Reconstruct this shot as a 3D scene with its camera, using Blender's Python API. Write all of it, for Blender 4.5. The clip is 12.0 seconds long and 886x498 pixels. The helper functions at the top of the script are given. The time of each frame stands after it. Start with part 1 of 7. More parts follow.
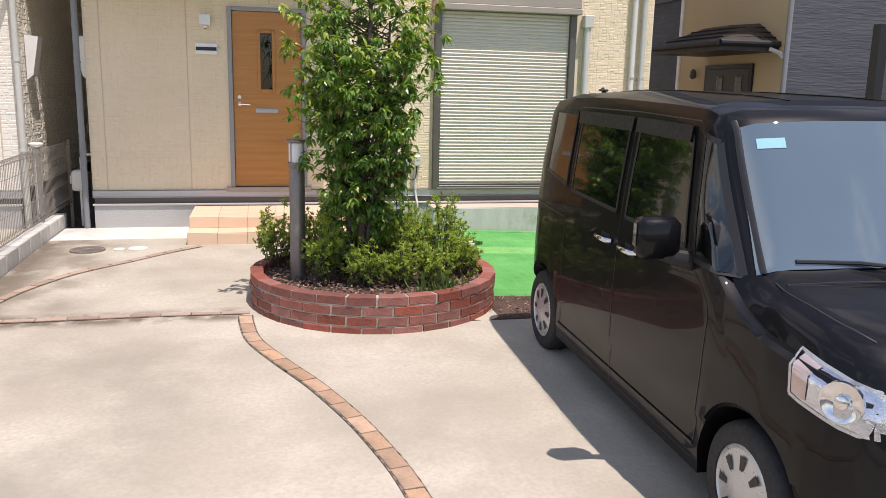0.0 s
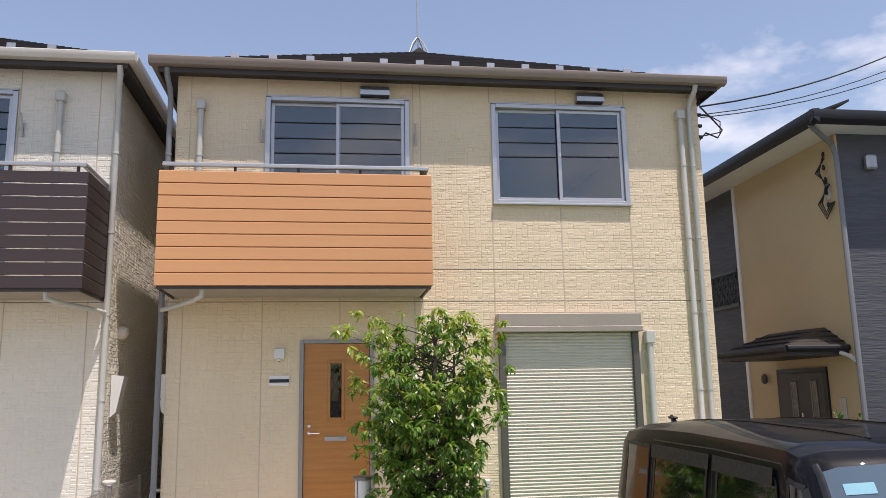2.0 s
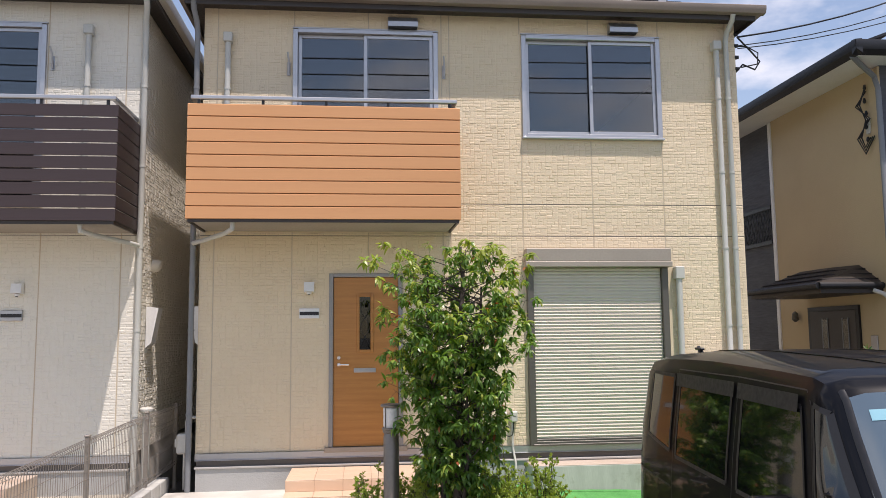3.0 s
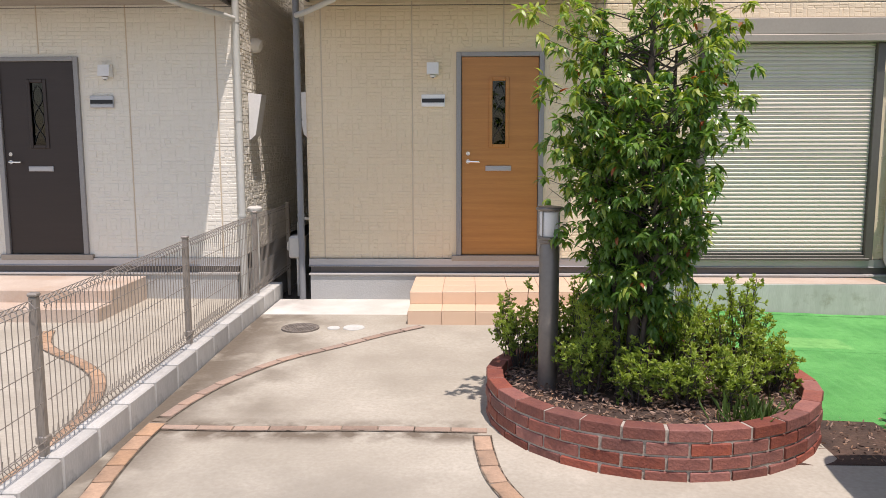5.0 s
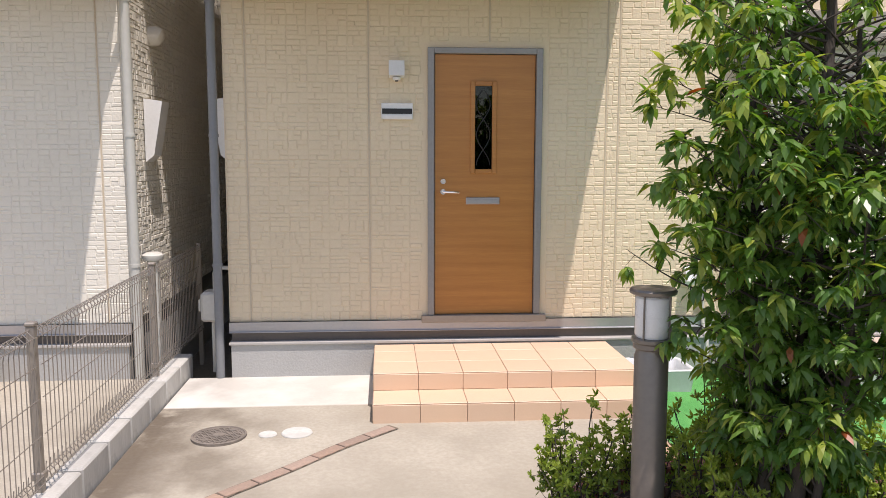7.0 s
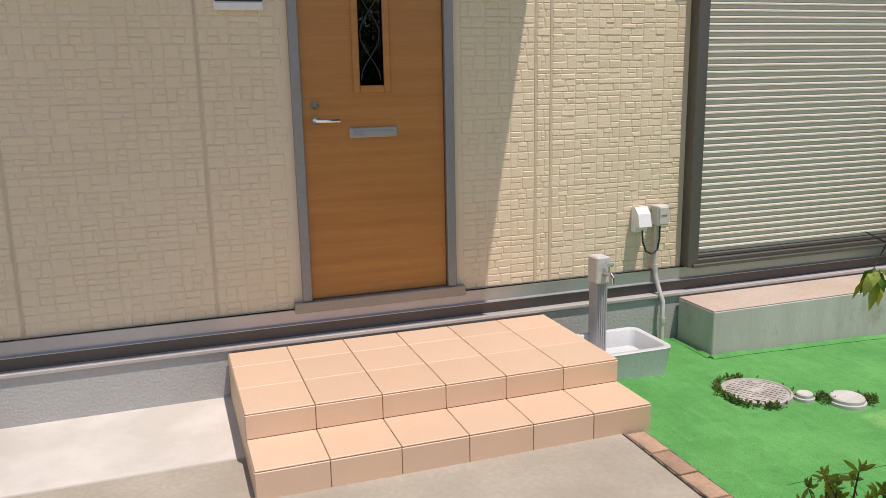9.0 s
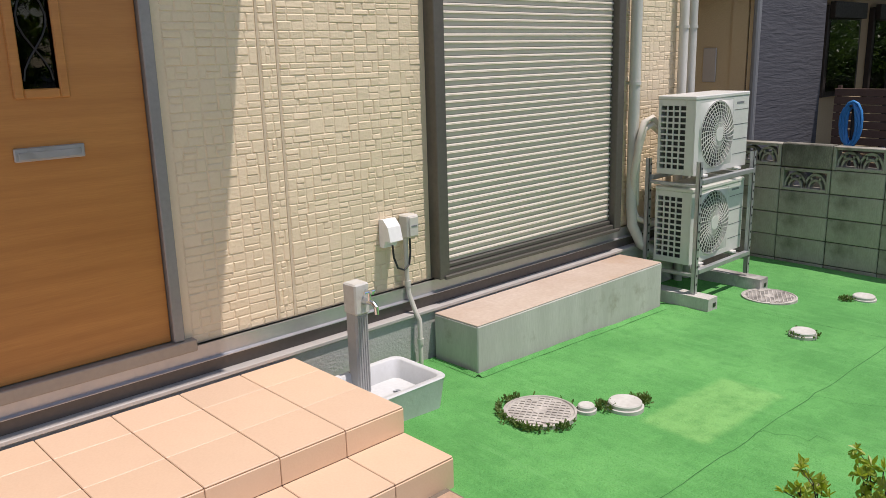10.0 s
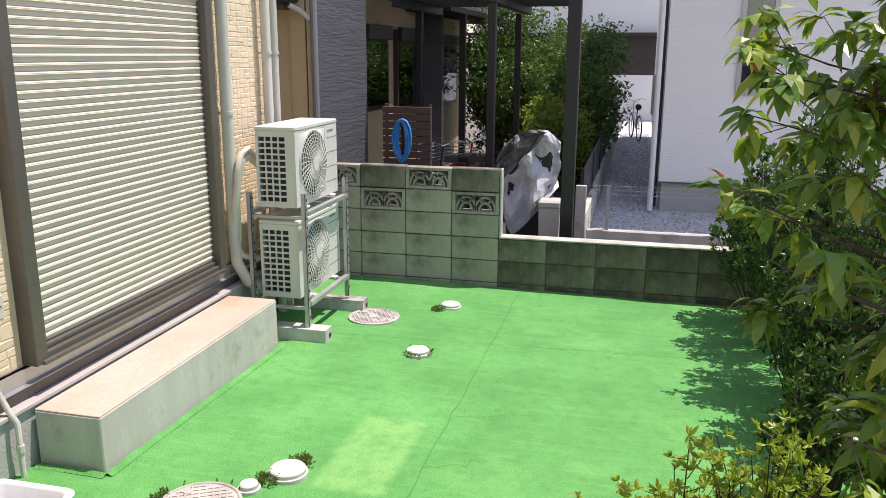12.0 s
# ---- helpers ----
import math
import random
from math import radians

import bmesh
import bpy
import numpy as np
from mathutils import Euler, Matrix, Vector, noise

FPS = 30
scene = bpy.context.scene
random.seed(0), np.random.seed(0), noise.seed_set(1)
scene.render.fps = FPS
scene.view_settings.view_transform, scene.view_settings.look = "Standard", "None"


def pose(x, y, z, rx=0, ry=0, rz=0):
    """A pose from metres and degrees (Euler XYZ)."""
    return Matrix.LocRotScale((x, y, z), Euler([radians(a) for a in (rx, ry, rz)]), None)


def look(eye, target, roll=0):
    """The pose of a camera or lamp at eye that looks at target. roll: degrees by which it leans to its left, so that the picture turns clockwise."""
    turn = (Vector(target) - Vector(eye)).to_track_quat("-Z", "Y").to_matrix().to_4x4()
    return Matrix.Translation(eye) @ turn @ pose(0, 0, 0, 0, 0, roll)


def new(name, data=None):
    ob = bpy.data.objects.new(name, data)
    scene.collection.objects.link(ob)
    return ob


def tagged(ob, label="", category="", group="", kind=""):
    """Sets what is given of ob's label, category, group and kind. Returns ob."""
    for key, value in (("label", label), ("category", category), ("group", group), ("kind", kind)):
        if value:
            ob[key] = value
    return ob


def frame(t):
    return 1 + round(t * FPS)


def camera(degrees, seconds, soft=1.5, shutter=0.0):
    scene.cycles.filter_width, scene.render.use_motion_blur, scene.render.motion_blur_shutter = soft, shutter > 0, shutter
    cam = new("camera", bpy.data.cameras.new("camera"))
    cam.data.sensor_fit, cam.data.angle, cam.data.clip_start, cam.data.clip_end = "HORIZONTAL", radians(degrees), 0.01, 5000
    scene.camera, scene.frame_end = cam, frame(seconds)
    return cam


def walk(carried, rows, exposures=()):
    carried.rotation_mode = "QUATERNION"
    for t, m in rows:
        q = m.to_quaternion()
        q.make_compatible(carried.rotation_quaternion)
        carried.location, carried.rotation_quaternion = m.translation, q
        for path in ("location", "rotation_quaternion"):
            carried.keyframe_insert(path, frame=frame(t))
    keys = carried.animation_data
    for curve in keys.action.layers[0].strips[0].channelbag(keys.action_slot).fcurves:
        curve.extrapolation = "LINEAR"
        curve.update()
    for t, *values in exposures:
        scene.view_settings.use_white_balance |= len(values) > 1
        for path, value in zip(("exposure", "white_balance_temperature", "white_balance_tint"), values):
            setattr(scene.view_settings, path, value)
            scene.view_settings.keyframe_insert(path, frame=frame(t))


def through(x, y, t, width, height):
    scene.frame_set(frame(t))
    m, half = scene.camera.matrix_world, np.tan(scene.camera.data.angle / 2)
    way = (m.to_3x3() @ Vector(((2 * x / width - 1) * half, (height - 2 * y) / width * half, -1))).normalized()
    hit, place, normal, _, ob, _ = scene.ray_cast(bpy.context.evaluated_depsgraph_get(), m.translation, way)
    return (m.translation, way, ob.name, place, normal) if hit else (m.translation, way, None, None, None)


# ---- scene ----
cam = camera(57.9, 12.0, soft=0.5)
PATH = [
    (0, (1.953, -10.013, 1.666), (2.393, -8.101, 1.28), 1.3),
    (0.5, (1.935, -9.998, 1.712), (2.126, -8.027, 1.431), 1.7),
    (1, (1.951, -10.017, 1.771), (2.142, -8.027, 1.745), 1.0),
    (1.5, (1.975, -10.02, 1.829), (2.208, -8.046, 2.044), -0.2),
    (2, (1.976, -10.031, 1.866), (2.253, -8.083, 2.229), -1.1),
    (2.5, (1.985, -10.053, 1.873), (2.255, -8.109, 2.258), -1.3),
    (3, (1.995, -10.011, 1.805), (2.199, -8.033, 2.02), -0.6),
    (3.5, (1.965, -9.858, 1.705), (2.077, -7.862, 1.641), 0.5),
    (3.7, (1.92, -9.726, 1.671), (1.997, -7.735, 1.496), 1.0),
    (5.3, (1.687, -8.156, 1.66), (1.615, -6.174, 1.396), -0.3),
    (5.5, (1.642, -7.96, 1.689), (1.595, -5.974, 1.455), -0.3),
    (6, (1.536, -7.361, 1.687), (1.574, -5.373, 1.47), -0.9),
    (6.5, (1.391, -6.861, 1.716), (1.48, -4.873, 1.509), -0.4),
    (7, (1.262, -6.36, 1.744), (1.407, -4.378, 1.514), 0.1),
    (7.2, (1.232, -6.164, 1.724), (1.382, -4.187, 1.465), -0.3),
    (8.8, (0.983, -4.52, 1.675), (1.5, -2.633, 1.264), -1.5),
    (9, (0.938, -4.332, 1.683), (1.578, -2.484, 1.262), -1.1),
    (9.5, (0.873, -3.861, 1.729), (1.858, -2.178, 1.285), -0.2),
    (10, (0.987, -3.428, 1.729), (2.315, -2.007, 1.26), -1.5),
    (10.5, (1.029, -3.053, 1.746), (2.609, -1.966, 1.18), -2.4),
    (11, (1.049, -2.848, 1.804), (2.797, -2.173, 1.103), -0.9),
    (11.5, (1.066, -2.815, 1.839), (2.901, -2.363, 1.185), 0.4),
    (12, (1.067, -2.8, 1.907), (2.955, -2.343, 1.431), 0.3),
]
walk(cam, [(t, look(eye, target, roll)) for t, eye, target, roll in PATH], exposures=[(0, 0.2, 6650, 20), (0.6, 0.1, 6650, 20), (1.0, 0.17, 6600, 20), (1.5, 0.12, 6650, 20), (2.5, -0.05, 6650, 20), (3.7, 0.12, 6650, 20), (5.5, 0.02, 6600, 20), (7.2, 0.05, 6600, 20), (9.0, -0.32, 6700, 20), (9.5, -0.38, 6700, 20), (10.5, -0.1, 6650, 20), (11, -0.1, 6650, 20), (11.5, 0.17, 6700, 20), (12, 0.3, 6800, 23)])

# world, sun and exposure
SUN_TO = Vector((0.163, -0.3125, 1.0)).normalized()
world = bpy.data.worlds.new("world")
scene.world = world
world.use_nodes = True
wn, wl = world.node_tree.nodes, world.node_tree.links
sky = wn.new("ShaderNodeTexSky")
sky.sky_type = "NISHITA"
sky.sun_disc = False
sky.sun_elevation = math.asin(SUN_TO.z)
sky.sun_rotation = radians(152)
sky.air_density, sky.dust_density, sky.ozone_density = 1.2, 0.4, 0.9
wc = wn.new("ShaderNodeTexCoord")
wm = wn.new("ShaderNodeMapping")
wm.inputs["Scale"].default_value = (1.6, 1.6, 3.4)
wm.inputs["Location"].default_value = (1.9, 0.6, 0.3)
cloud = wn.new("ShaderNodeTexNoise")
cloud.inputs["Scale"].default_value = 1.7
cloud.inputs["Detail"].default_value = 7
cloud.inputs["Roughness"].default_value = 0.55
cr = wn.new("ShaderNodeValToRGB")
cr.color_ramp.elements[0].position, cr.color_ramp.elements[1].position = 0.52, 0.67
cr.color_ramp.elements[0].color = (0.06, 0.06, 0.06, 1)
cmix = wn.new("ShaderNodeMix")
cmix.data_type = "RGBA"
cmix.inputs[7].default_value = (7.6, 7.7, 7.9, 1)
wl.new(wc.outputs["Generated"], wm.inputs["Vector"])
wl.new(wm.outputs["Vector"], cloud.inputs["Vector"])
wl.new(cloud.outputs["Fac"], cr.inputs["Fac"])
wl.new(cr.outputs["Color"], cmix.inputs[0])
wl.new(sky.outputs["Color"], cmix.inputs[6])
wl.new(cmix.outputs[2], wn["Background"].inputs["Color"])
wn["Background"].inputs["Strength"].default_value = 0.15

sun = new("sun", bpy.data.lights.new("sun", "SUN"))
sun.data.energy = 4.75
sun.data.angle = radians(0.53)
sun.data.color = (1.0, 0.95, 0.87)
sun.matrix_world = look(SUN_TO * 40, (0, 0, 0))


# ---- materials
def nodes_of(name):
    m = bpy.data.materials.new(name)
    m.use_nodes = True
    return m, m.node_tree.nodes, m.node_tree.links, m.node_tree.nodes["Principled BSDF"]


def ramp2(nt, lk, source, lo, hi, a, b):
    r = nt.new("ShaderNodeMapRange")
    r.inputs["From Min"].default_value, r.inputs["From Max"].default_value = lo, hi
    r.inputs["To Min"].default_value, r.inputs["To Max"].default_value = a, b
    lk.new(source, r.inputs["Value"])
    return r.outputs["Result"]


def noise_tex(nt, lk, scale, detail=4, stretch=(1, 1, 1), rough=0.55):
    c = nt.new("ShaderNodeTexCoord")
    m = nt.new("ShaderNodeMapping")
    m.inputs["Scale"].default_value = stretch
    n = nt.new("ShaderNodeTexNoise")
    n.inputs["Scale"].default_value, n.inputs["Detail"].default_value, n.inputs["Roughness"].default_value = scale, detail, rough
    lk.new(c.outputs["Object"], m.inputs["Vector"])
    lk.new(m.outputs["Vector"], n.inputs["Vector"])
    return n.outputs["Fac"]


def mixed(nt, lk, fac, a, b, blend="MIX"):
    x = nt.new("ShaderNodeMix")
    x.data_type, x.blend_type = "RGBA", blend
    for value, slot in ((fac, 0), (a, 6), (b, 7)):
        if isinstance(value, (tuple, list)):
            x.inputs[slot].default_value = (*value[:3], 1)
        elif isinstance(value, (int, float)):
            x.inputs[slot].default_value = value
        else:
            lk.new(value, x.inputs[slot])
    return x.outputs[2]


def material(name, col, rough=0.6, metal=0.0, dark=None, big=1.2, fine=40, amount=0.5, stretch=(1, 1, 1), bump=0.15, vary=0.0, island=0.0,
             coat=0.0, spec=0.5, stain=None, stain_scale=0.7, stain_at=(0.52, 0.68)):
    """Painted, mineral or metal surface: base colour with broad patches, fine grain, relief and an optional stain."""
    m, nt, lk, p = nodes_of(name)
    dark = dark or tuple(c * 0.72 for c in col)
    n1, n2 = noise_tex(nt, lk, big, 5, stretch), noise_tex(nt, lk, fine, 3, stretch)
    c = mixed(nt, lk, ramp2(nt, lk, n1, 0.35, 0.7, 0, amount), col, dark)
    c = mixed(nt, lk, ramp2(nt, lk, n2, 0.3, 0.75, 0, amount * 0.6), c, dark)
    if stain:
        n3 = noise_tex(nt, lk, stain_scale, 8, (1, 1, 1), 0.62)
        c = mixed(nt, lk, ramp2(nt, lk, n3, stain_at[0], stain_at[1], 0, 0.8), c, stain)
    if vary or island:
        src = nt.new("ShaderNodeObjectInfo").outputs["Random"] if vary else nt.new("ShaderNodeNewGeometry").outputs["Random Per Island"]
        h = nt.new("ShaderNodeHueSaturation")
        k = vary or island
        lk.new(ramp2(nt, lk, src, 0, 1, 1 - k, 1 + k), h.inputs["Value"])
        h2 = nt.new("ShaderNodeMath")
        h2.operation = "FRACT"
        h3 = nt.new("ShaderNodeMath")
        h3.operation = "MULTIPLY"
        h3.inputs[1].default_value = 7.31
        lk.new(src, h3.inputs[0])
        lk.new(h3.outputs[0], h2.inputs[0])
        lk.new(ramp2(nt, lk, h2.outputs[0], 0, 1, 1 - k * 0.5, 1 + k * 0.35), h.inputs["Saturation"])
        lk.new(c, h.inputs["Color"])
        c = h.outputs["Color"]
    lk.new(c, p.inputs["Base Color"])
    lk.new(ramp2(nt, lk, n2, 0.3, 0.7, max(rough - 0.1, 0.02), min(rough + 0.1, 1)), p.inputs["Roughness"])
    p.inputs["Metallic"].default_value = metal
    p.inputs["Specular IOR Level"].default_value = spec
    p.inputs["Coat Weight"].default_value = coat
    p.inputs["Coat Roughness"].default_value = 0.03
    if bump:
        b = nt.new("ShaderNodeBump")
        b.inputs["Strength"].default_value, b.inputs["Distance"].default_value = bump, 0.01
        lk.new(n2, b.inputs["Height"])
        lk.new(b.outputs["Normal"], p.inputs["Normal"])
    return m


def leaf_material(name, col, tip, rough=0.38, through=0.3):
    """Leaf: waxy top, light through the blade, every leaf of its own tint."""
    m, nt, lk, p = nodes_of(name)
    rnd = nt.new("ShaderNodeNewGeometry").outputs["Random Per Island"]
    n = noise_tex(nt, lk, 2.2, 3)
    c = mixed(nt, lk, ramp2(nt, lk, rnd, 0.0, 1.0, 0.0, 0.75), col, tip)
    c = mixed(nt, lk, ramp2(nt, lk, n, 0.4, 0.65, 0, 0.45), c, tip)
    lk.new(c, p.inputs["Base Color"])
    p.inputs["Roughness"].default_value = rough
    t = nt.new("ShaderNodeBsdfTranslucent")
    bright = nt.new("ShaderNodeHueSaturation")
    bright.inputs["Value"].default_value, bright.inputs["Saturation"].default_value = 1.7, 1.15
    lk.new(c, bright.inputs["Color"])
    lk.new(bright.outputs["Color"], t.inputs["Color"])
    s = nt.new("ShaderNodeMixShader")
    s.inputs["Fac"].default_value = through
    lk.new(p.outputs["BSDF"], s.inputs[1])
    lk.new(t.outputs["BSDF"], s.inputs[2])
    lk.new(s.outputs["Shader"], nt["Material Output"].inputs["Surface"])
    return m


def glass_material(name, tint, ior=1.6, rough=0.0):
    m, nt, lk, p = nodes_of(name)
    p.inputs["Base Color"].default_value = (*tint, 1)
    p.inputs["Roughness"].default_value = rough
    p.inputs["IOR"].default_value = ior
    p.inputs["Transmission Weight"].default_value = 1.0
    return m


SIDING = material("siding", (0.78, 0.66, 0.47), 0.75, dark=(0.66, 0.54, 0.37), big=0.8, fine=70, amount=0.5, bump=0.35)
SIDING_PALE = material("siding_pale", (0.78, 0.745, 0.65), 0.75, dark=(0.69, 0.65, 0.55), big=0.8, fine=70, amount=0.5, bump=0.35)
CAULK = material("caulk", (0.62, 0.52, 0.38), 0.8, bump=0.05)
BASE_PAINT = material("foundation_paint", (0.45, 0.45, 0.43), 0.85, big=1.5, fine=60, amount=0.5, bump=0.4)
FLASHING = material("flashing", (0.13, 0.115, 0.105), 0.45, metal=0.3, bump=0.03)
LEDGE = material("ledge", (0.46, 0.44, 0.41), 0.6, bump=0.1)
ALU = material("aluminium", (0.50, 0.50, 0.51), 0.38, metal=0.75, dark=(0.42, 0.42, 0.44), bump=0.03)
BRONZE = material("bronze_frame", (0.14, 0.13, 0.112), 0.45, metal=0.4, bump=0.03)
DOORFRAME = material("door_frame_grey", (0.33, 0.32, 0.31), 0.48, metal=0.35, bump=0.03)
SHUTTER = material("shutter_slat", (0.68, 0.625, 0.535), 0.42, metal=0.1, dark=(0.60, 0.545, 0.455), big=2, fine=20, amount=0.4, bump=0.05)
BOXPAINT = material("shutter_box_paint", (0.40, 0.35, 0.29), 0.45, metal=0.2, bump=0.03)
DARKGLASS = glass_material("door_slit_glass", (0.10, 0.12, 0.12), 1.45)
GLASS = glass_material("window_glass", (0.55, 0.6, 0.62), 1.85)
DOORWOOD = material("door_wood_sheet", (0.52, 0.235, 0.06), 0.42, dark=(0.36, 0.145, 0.035), big=3.0, fine=34, amount=0.75, stretch=(0.35, 1, 7), bump=0.06)
DOORDARK = material("dark_door_sheet", (0.035, 0.022, 0.018), 0.4, big=3, fine=34, amount=0.6, stretch=(0.35, 1, 7), bump=0.05)
ORANGE = material("balcony_board_orange", (0.66, 0.335, 0.15), 0.5, dark=(0.57, 0.275, 0.115), big=1.2, fine=24, amount=0.45, stretch=(0.25, 1, 6), bump=0.05)
DARKBOARD = material("balcony_board_dark", (0.05, 0.032, 0.032), 0.45, big=1.2, fine=24, amount=0.45, stretch=(0.25, 1, 6), bump=0.05)
SOFFIT = material("soffit", (0.36, 0.32, 0.27), 0.7, bump=0.05)
ROOF = material("roof_slate", (0.022, 0.02, 0.022), 0.75, big=2, fine=30, amount=0.6, bump=0.3, island=0.3, spec=0.2)
FASCIA = material("fascia_brown", (0.045, 0.036, 0.032), 0.45, bump=0.03)
GUTTER = material("gutter_brown", (0.29, 0.235, 0.195), 0.4, bump=0.03)
GUTTER_PALE = material("gutter_pale", (0.70, 0.665, 0.59), 0.45, bump=0.03)
PIPE = material("pipe_grey", (0.55, 0.55, 0.50), 0.45, dark=(0.44, 0.44, 0.40), big=4, bump=0.03)
PIPE_DARK = material("pipe_dark_grey", (0.23, 0.24, 0.25), 0.45, bump=0.03)
WHITE = material("white_plastic", (0.86, 0.86, 0.85), 0.4, dark=(0.66, 0.66, 0.63), bump=0.03)
CREAM = material("cream_plastic", (0.62, 0.6, 0.54), 0.45, bump=0.03)
TILE = material("step_tile", (0.69, 0.50, 0.35), 0.5, dark=(0.62, 0.43, 0.29), big=3, fine=90, amount=0.5, bump=0.06, vary=0.05)
GROUT = material("tile_joint", (0.48, 0.33, 0.245), 0.9, bump=0.2)
CONCRETE = material("driveway_concrete", (0.485, 0.445, 0.365), 0.85, dark=(0.32, 0.285, 0.225), big=1.1, fine=38, amount=0.95, bump=0.25,
                    stain=(0.30, 0.268, 0.21), stain_scale=0.9, stain_at=(0.46, 0.72))
KERB = material("kerb_concrete", (0.57, 0.56, 0.52), 0.9, dark=(0.36, 0.35, 0.32), big=2.5, fine=60, amount=0.9, stretch=(1, 1.6, 0.5), bump=0.15, vary=0.12,
                stain=(0.12, 0.11, 0.095), stain_scale=3.2, stain_at=(0.53, 0.7))
SLAB = material("slab_concrete", (0.56, 0.555, 0.51), 0.85, dark=(0.40, 0.405, 0.36), big=2.6, fine=60, amount=0.8, stretch=(2.0, 2.0, 0.35), bump=0.2,
                stain=(0.28, 0.26, 0.2), stain_scale=4, stain_at=(0.58, 0.72))
SLABTOP = material("slab_top", (0.58, 0.49, 0.405), 0.85, dark=(0.45, 0.345, 0.265), big=2, fine=40, amount=0.9, bump=0.2,
                   stain=(0.46, 0.31, 0.20), stain_scale=2.4, stain_at=(0.55, 0.78))
GREEN = material("green_floor_paint", (0.115, 0.405, 0.10), 0.78, dark=(0.06, 0.27, 0.058), big=1.7, fine=95, amount=0.8, bump=1.0,
                 stain=(0.16, 0.48, 0.13), stain_scale=1.1, stain_at=(0.5, 0.8))
CRACK = material("crack", (0.035, 0.17, 0.04), 0.95, bump=0)
BRICK = material("red_brick", (0.31, 0.098, 0.062), 0.72, dark=(0.17, 0.055, 0.045), big=9, fine=60, amount=0.8, bump=0.6, vary=0.3,
                 stain=(0.36, 0.22, 0.17), stain_scale=5, stain_at=(0.58, 0.74))
MORTAR = material("mortar", (0.44, 0.39, 0.33), 0.95, dark=(0.30, 0.26, 0.22), big=6, bump=0.5)
PAVER = material("tan_paver", (0.47, 0.30, 0.19), 0.8, dark=(0.30, 0.20, 0.13), big=5, fine=60, amount=0.9, bump=0.4, vary=0.2,
                 stain=(0.20, 0.15, 0.11), stain_scale=4, stain_at=(0.54, 0.7))
PAVER_OLD = material("worn_paver", (0.40, 0.27, 0.20), 0.85, dark=(0.24, 0.19, 0.15), big=2.5, fine=60, amount=0.9, bump=0.4, vary=0.2)
JOINTDARK = material("joint_dirt", (0.25, 0.20, 0.15), 0.95, dark=(0.12, 0.095, 0.07), big=4, amount=0.9, bump=0.3)
SOIL = material("soil", (0.11, 0.065, 0.045), 0.95, dark=(0.04, 0.026, 0.02), big=6, fine=45, amount=1.0, bump=1.0)
LITTER = material("leaf_litter", (0.30, 0.19, 0.13), 0.9, island=0.5, bump=0.1)
LAMPMETAL = material("bollard_metal", (0.24, 0.215, 0.19), 0.4, metal=0.55, bump=0.03)
LAMPGLASS = material("opal_glass", (0.82, 0.83, 0.82), 0.3, bump=0)
FENCE = material("fence_steel", (0.34, 0.305, 0.265), 0.5, metal=0.45, bump=0.03)
BARK = material("bark", (0.10, 0.08, 0.065), 0.9, dark=(0.045, 0.036, 0.03), big=8, fine=50, amount=0.9, stretch=(1, 1, 0.25), bump=0.9)
LEAF = leaf_material("tree_leaf", (0.068, 0.16, 0.032), (0.17, 0.28, 0.048), 0.32, 0.36)
LEAFNEW = leaf_material("tree_leaf_new", (0.21, 0.32, 0.05), (0.37, 0.39, 0.075), 0.36, 0.36)
GARDEN = leaf_material("garden_leaf", (0.04, 0.10, 0.026), (0.15, 0.23, 0.055), 0.4, 0.28)
LEAFRED = leaf_material("tree_leaf_red", (0.35, 0.06, 0.03), (0.3, 0.14, 0.04))
AZALEA = leaf_material("azalea_leaf", (0.13, 0.20, 0.042), (0.27, 0.33, 0.062), 0.42, 0.4)
AZALEATIP = leaf_material("azalea_tip", (0.24, 0.35, 0.058), (0.37, 0.42, 0.08), 0.42, 0.36)
HEDGE = leaf_material("hedge_leaf", (0.03, 0.085, 0.022), (0.075, 0.16, 0.032), 0.34, 0.22)
WEED = leaf_material("weed_leaf", (0.07, 0.13, 0.03), (0.14, 0.2, 0.05), 0.5)
BLOCK = material("wall_block", (0.46, 0.435, 0.38), 0.92, dark=(0.27, 0.26, 0.21), big=3.0, fine=70, amount=0.85, stretch=(1.5, 1.5, 0.5), bump=0.6, vary=0.10,
                 stain=(0.10, 0.10, 0.07), stain_scale=2.6, stain_at=(0.52, 0.72))
BLOCKDARK = material("wall_block_mossy", (0.30, 0.285, 0.235), 0.95, dark=(0.07, 0.068, 0.05), big=3.0, fine=70, amount=0.95, stretch=(2.0, 2.0, 0.6), bump=0.6, vary=0.2,
                     stain=(0.05, 0.052, 0.038), stain_scale=2.2, stain_at=(0.47, 0.66))
CAPSTONE = material("wall_cap", (0.6, 0.6, 0.55), 0.9, dark=(0.3, 0.31, 0.26), big=4, amount=0.9, bump=0.4)
IRON = material("cover_grey", (0.60, 0.57, 0.52), 0.8, dark=(0.3, 0.28, 0.25), big=8, amount=0.9, bump=0.4)
IRONOLD = material("cover_rusty", (0.25, 0.215, 0.18), 0.8, dark=(0.14, 0.12, 0.1), big=8, amount=0.9, bump=0.4)
IRONDARK = material("cover_recess", (0.22, 0.19, 0.165), 0.9, bump=0.4)
CAPPLASTIC = material("cap_plastic", (0.62, 0.62, 0.58), 0.7, dark=(0.45, 0.44, 0.4), big=6, amount=0.8, bump=0.2)
BASIN = material("basin_resin", (0.62, 0.64, 0.65), 0.45, dark=(0.5, 0.51, 0.5), big=5, bump=0.15)
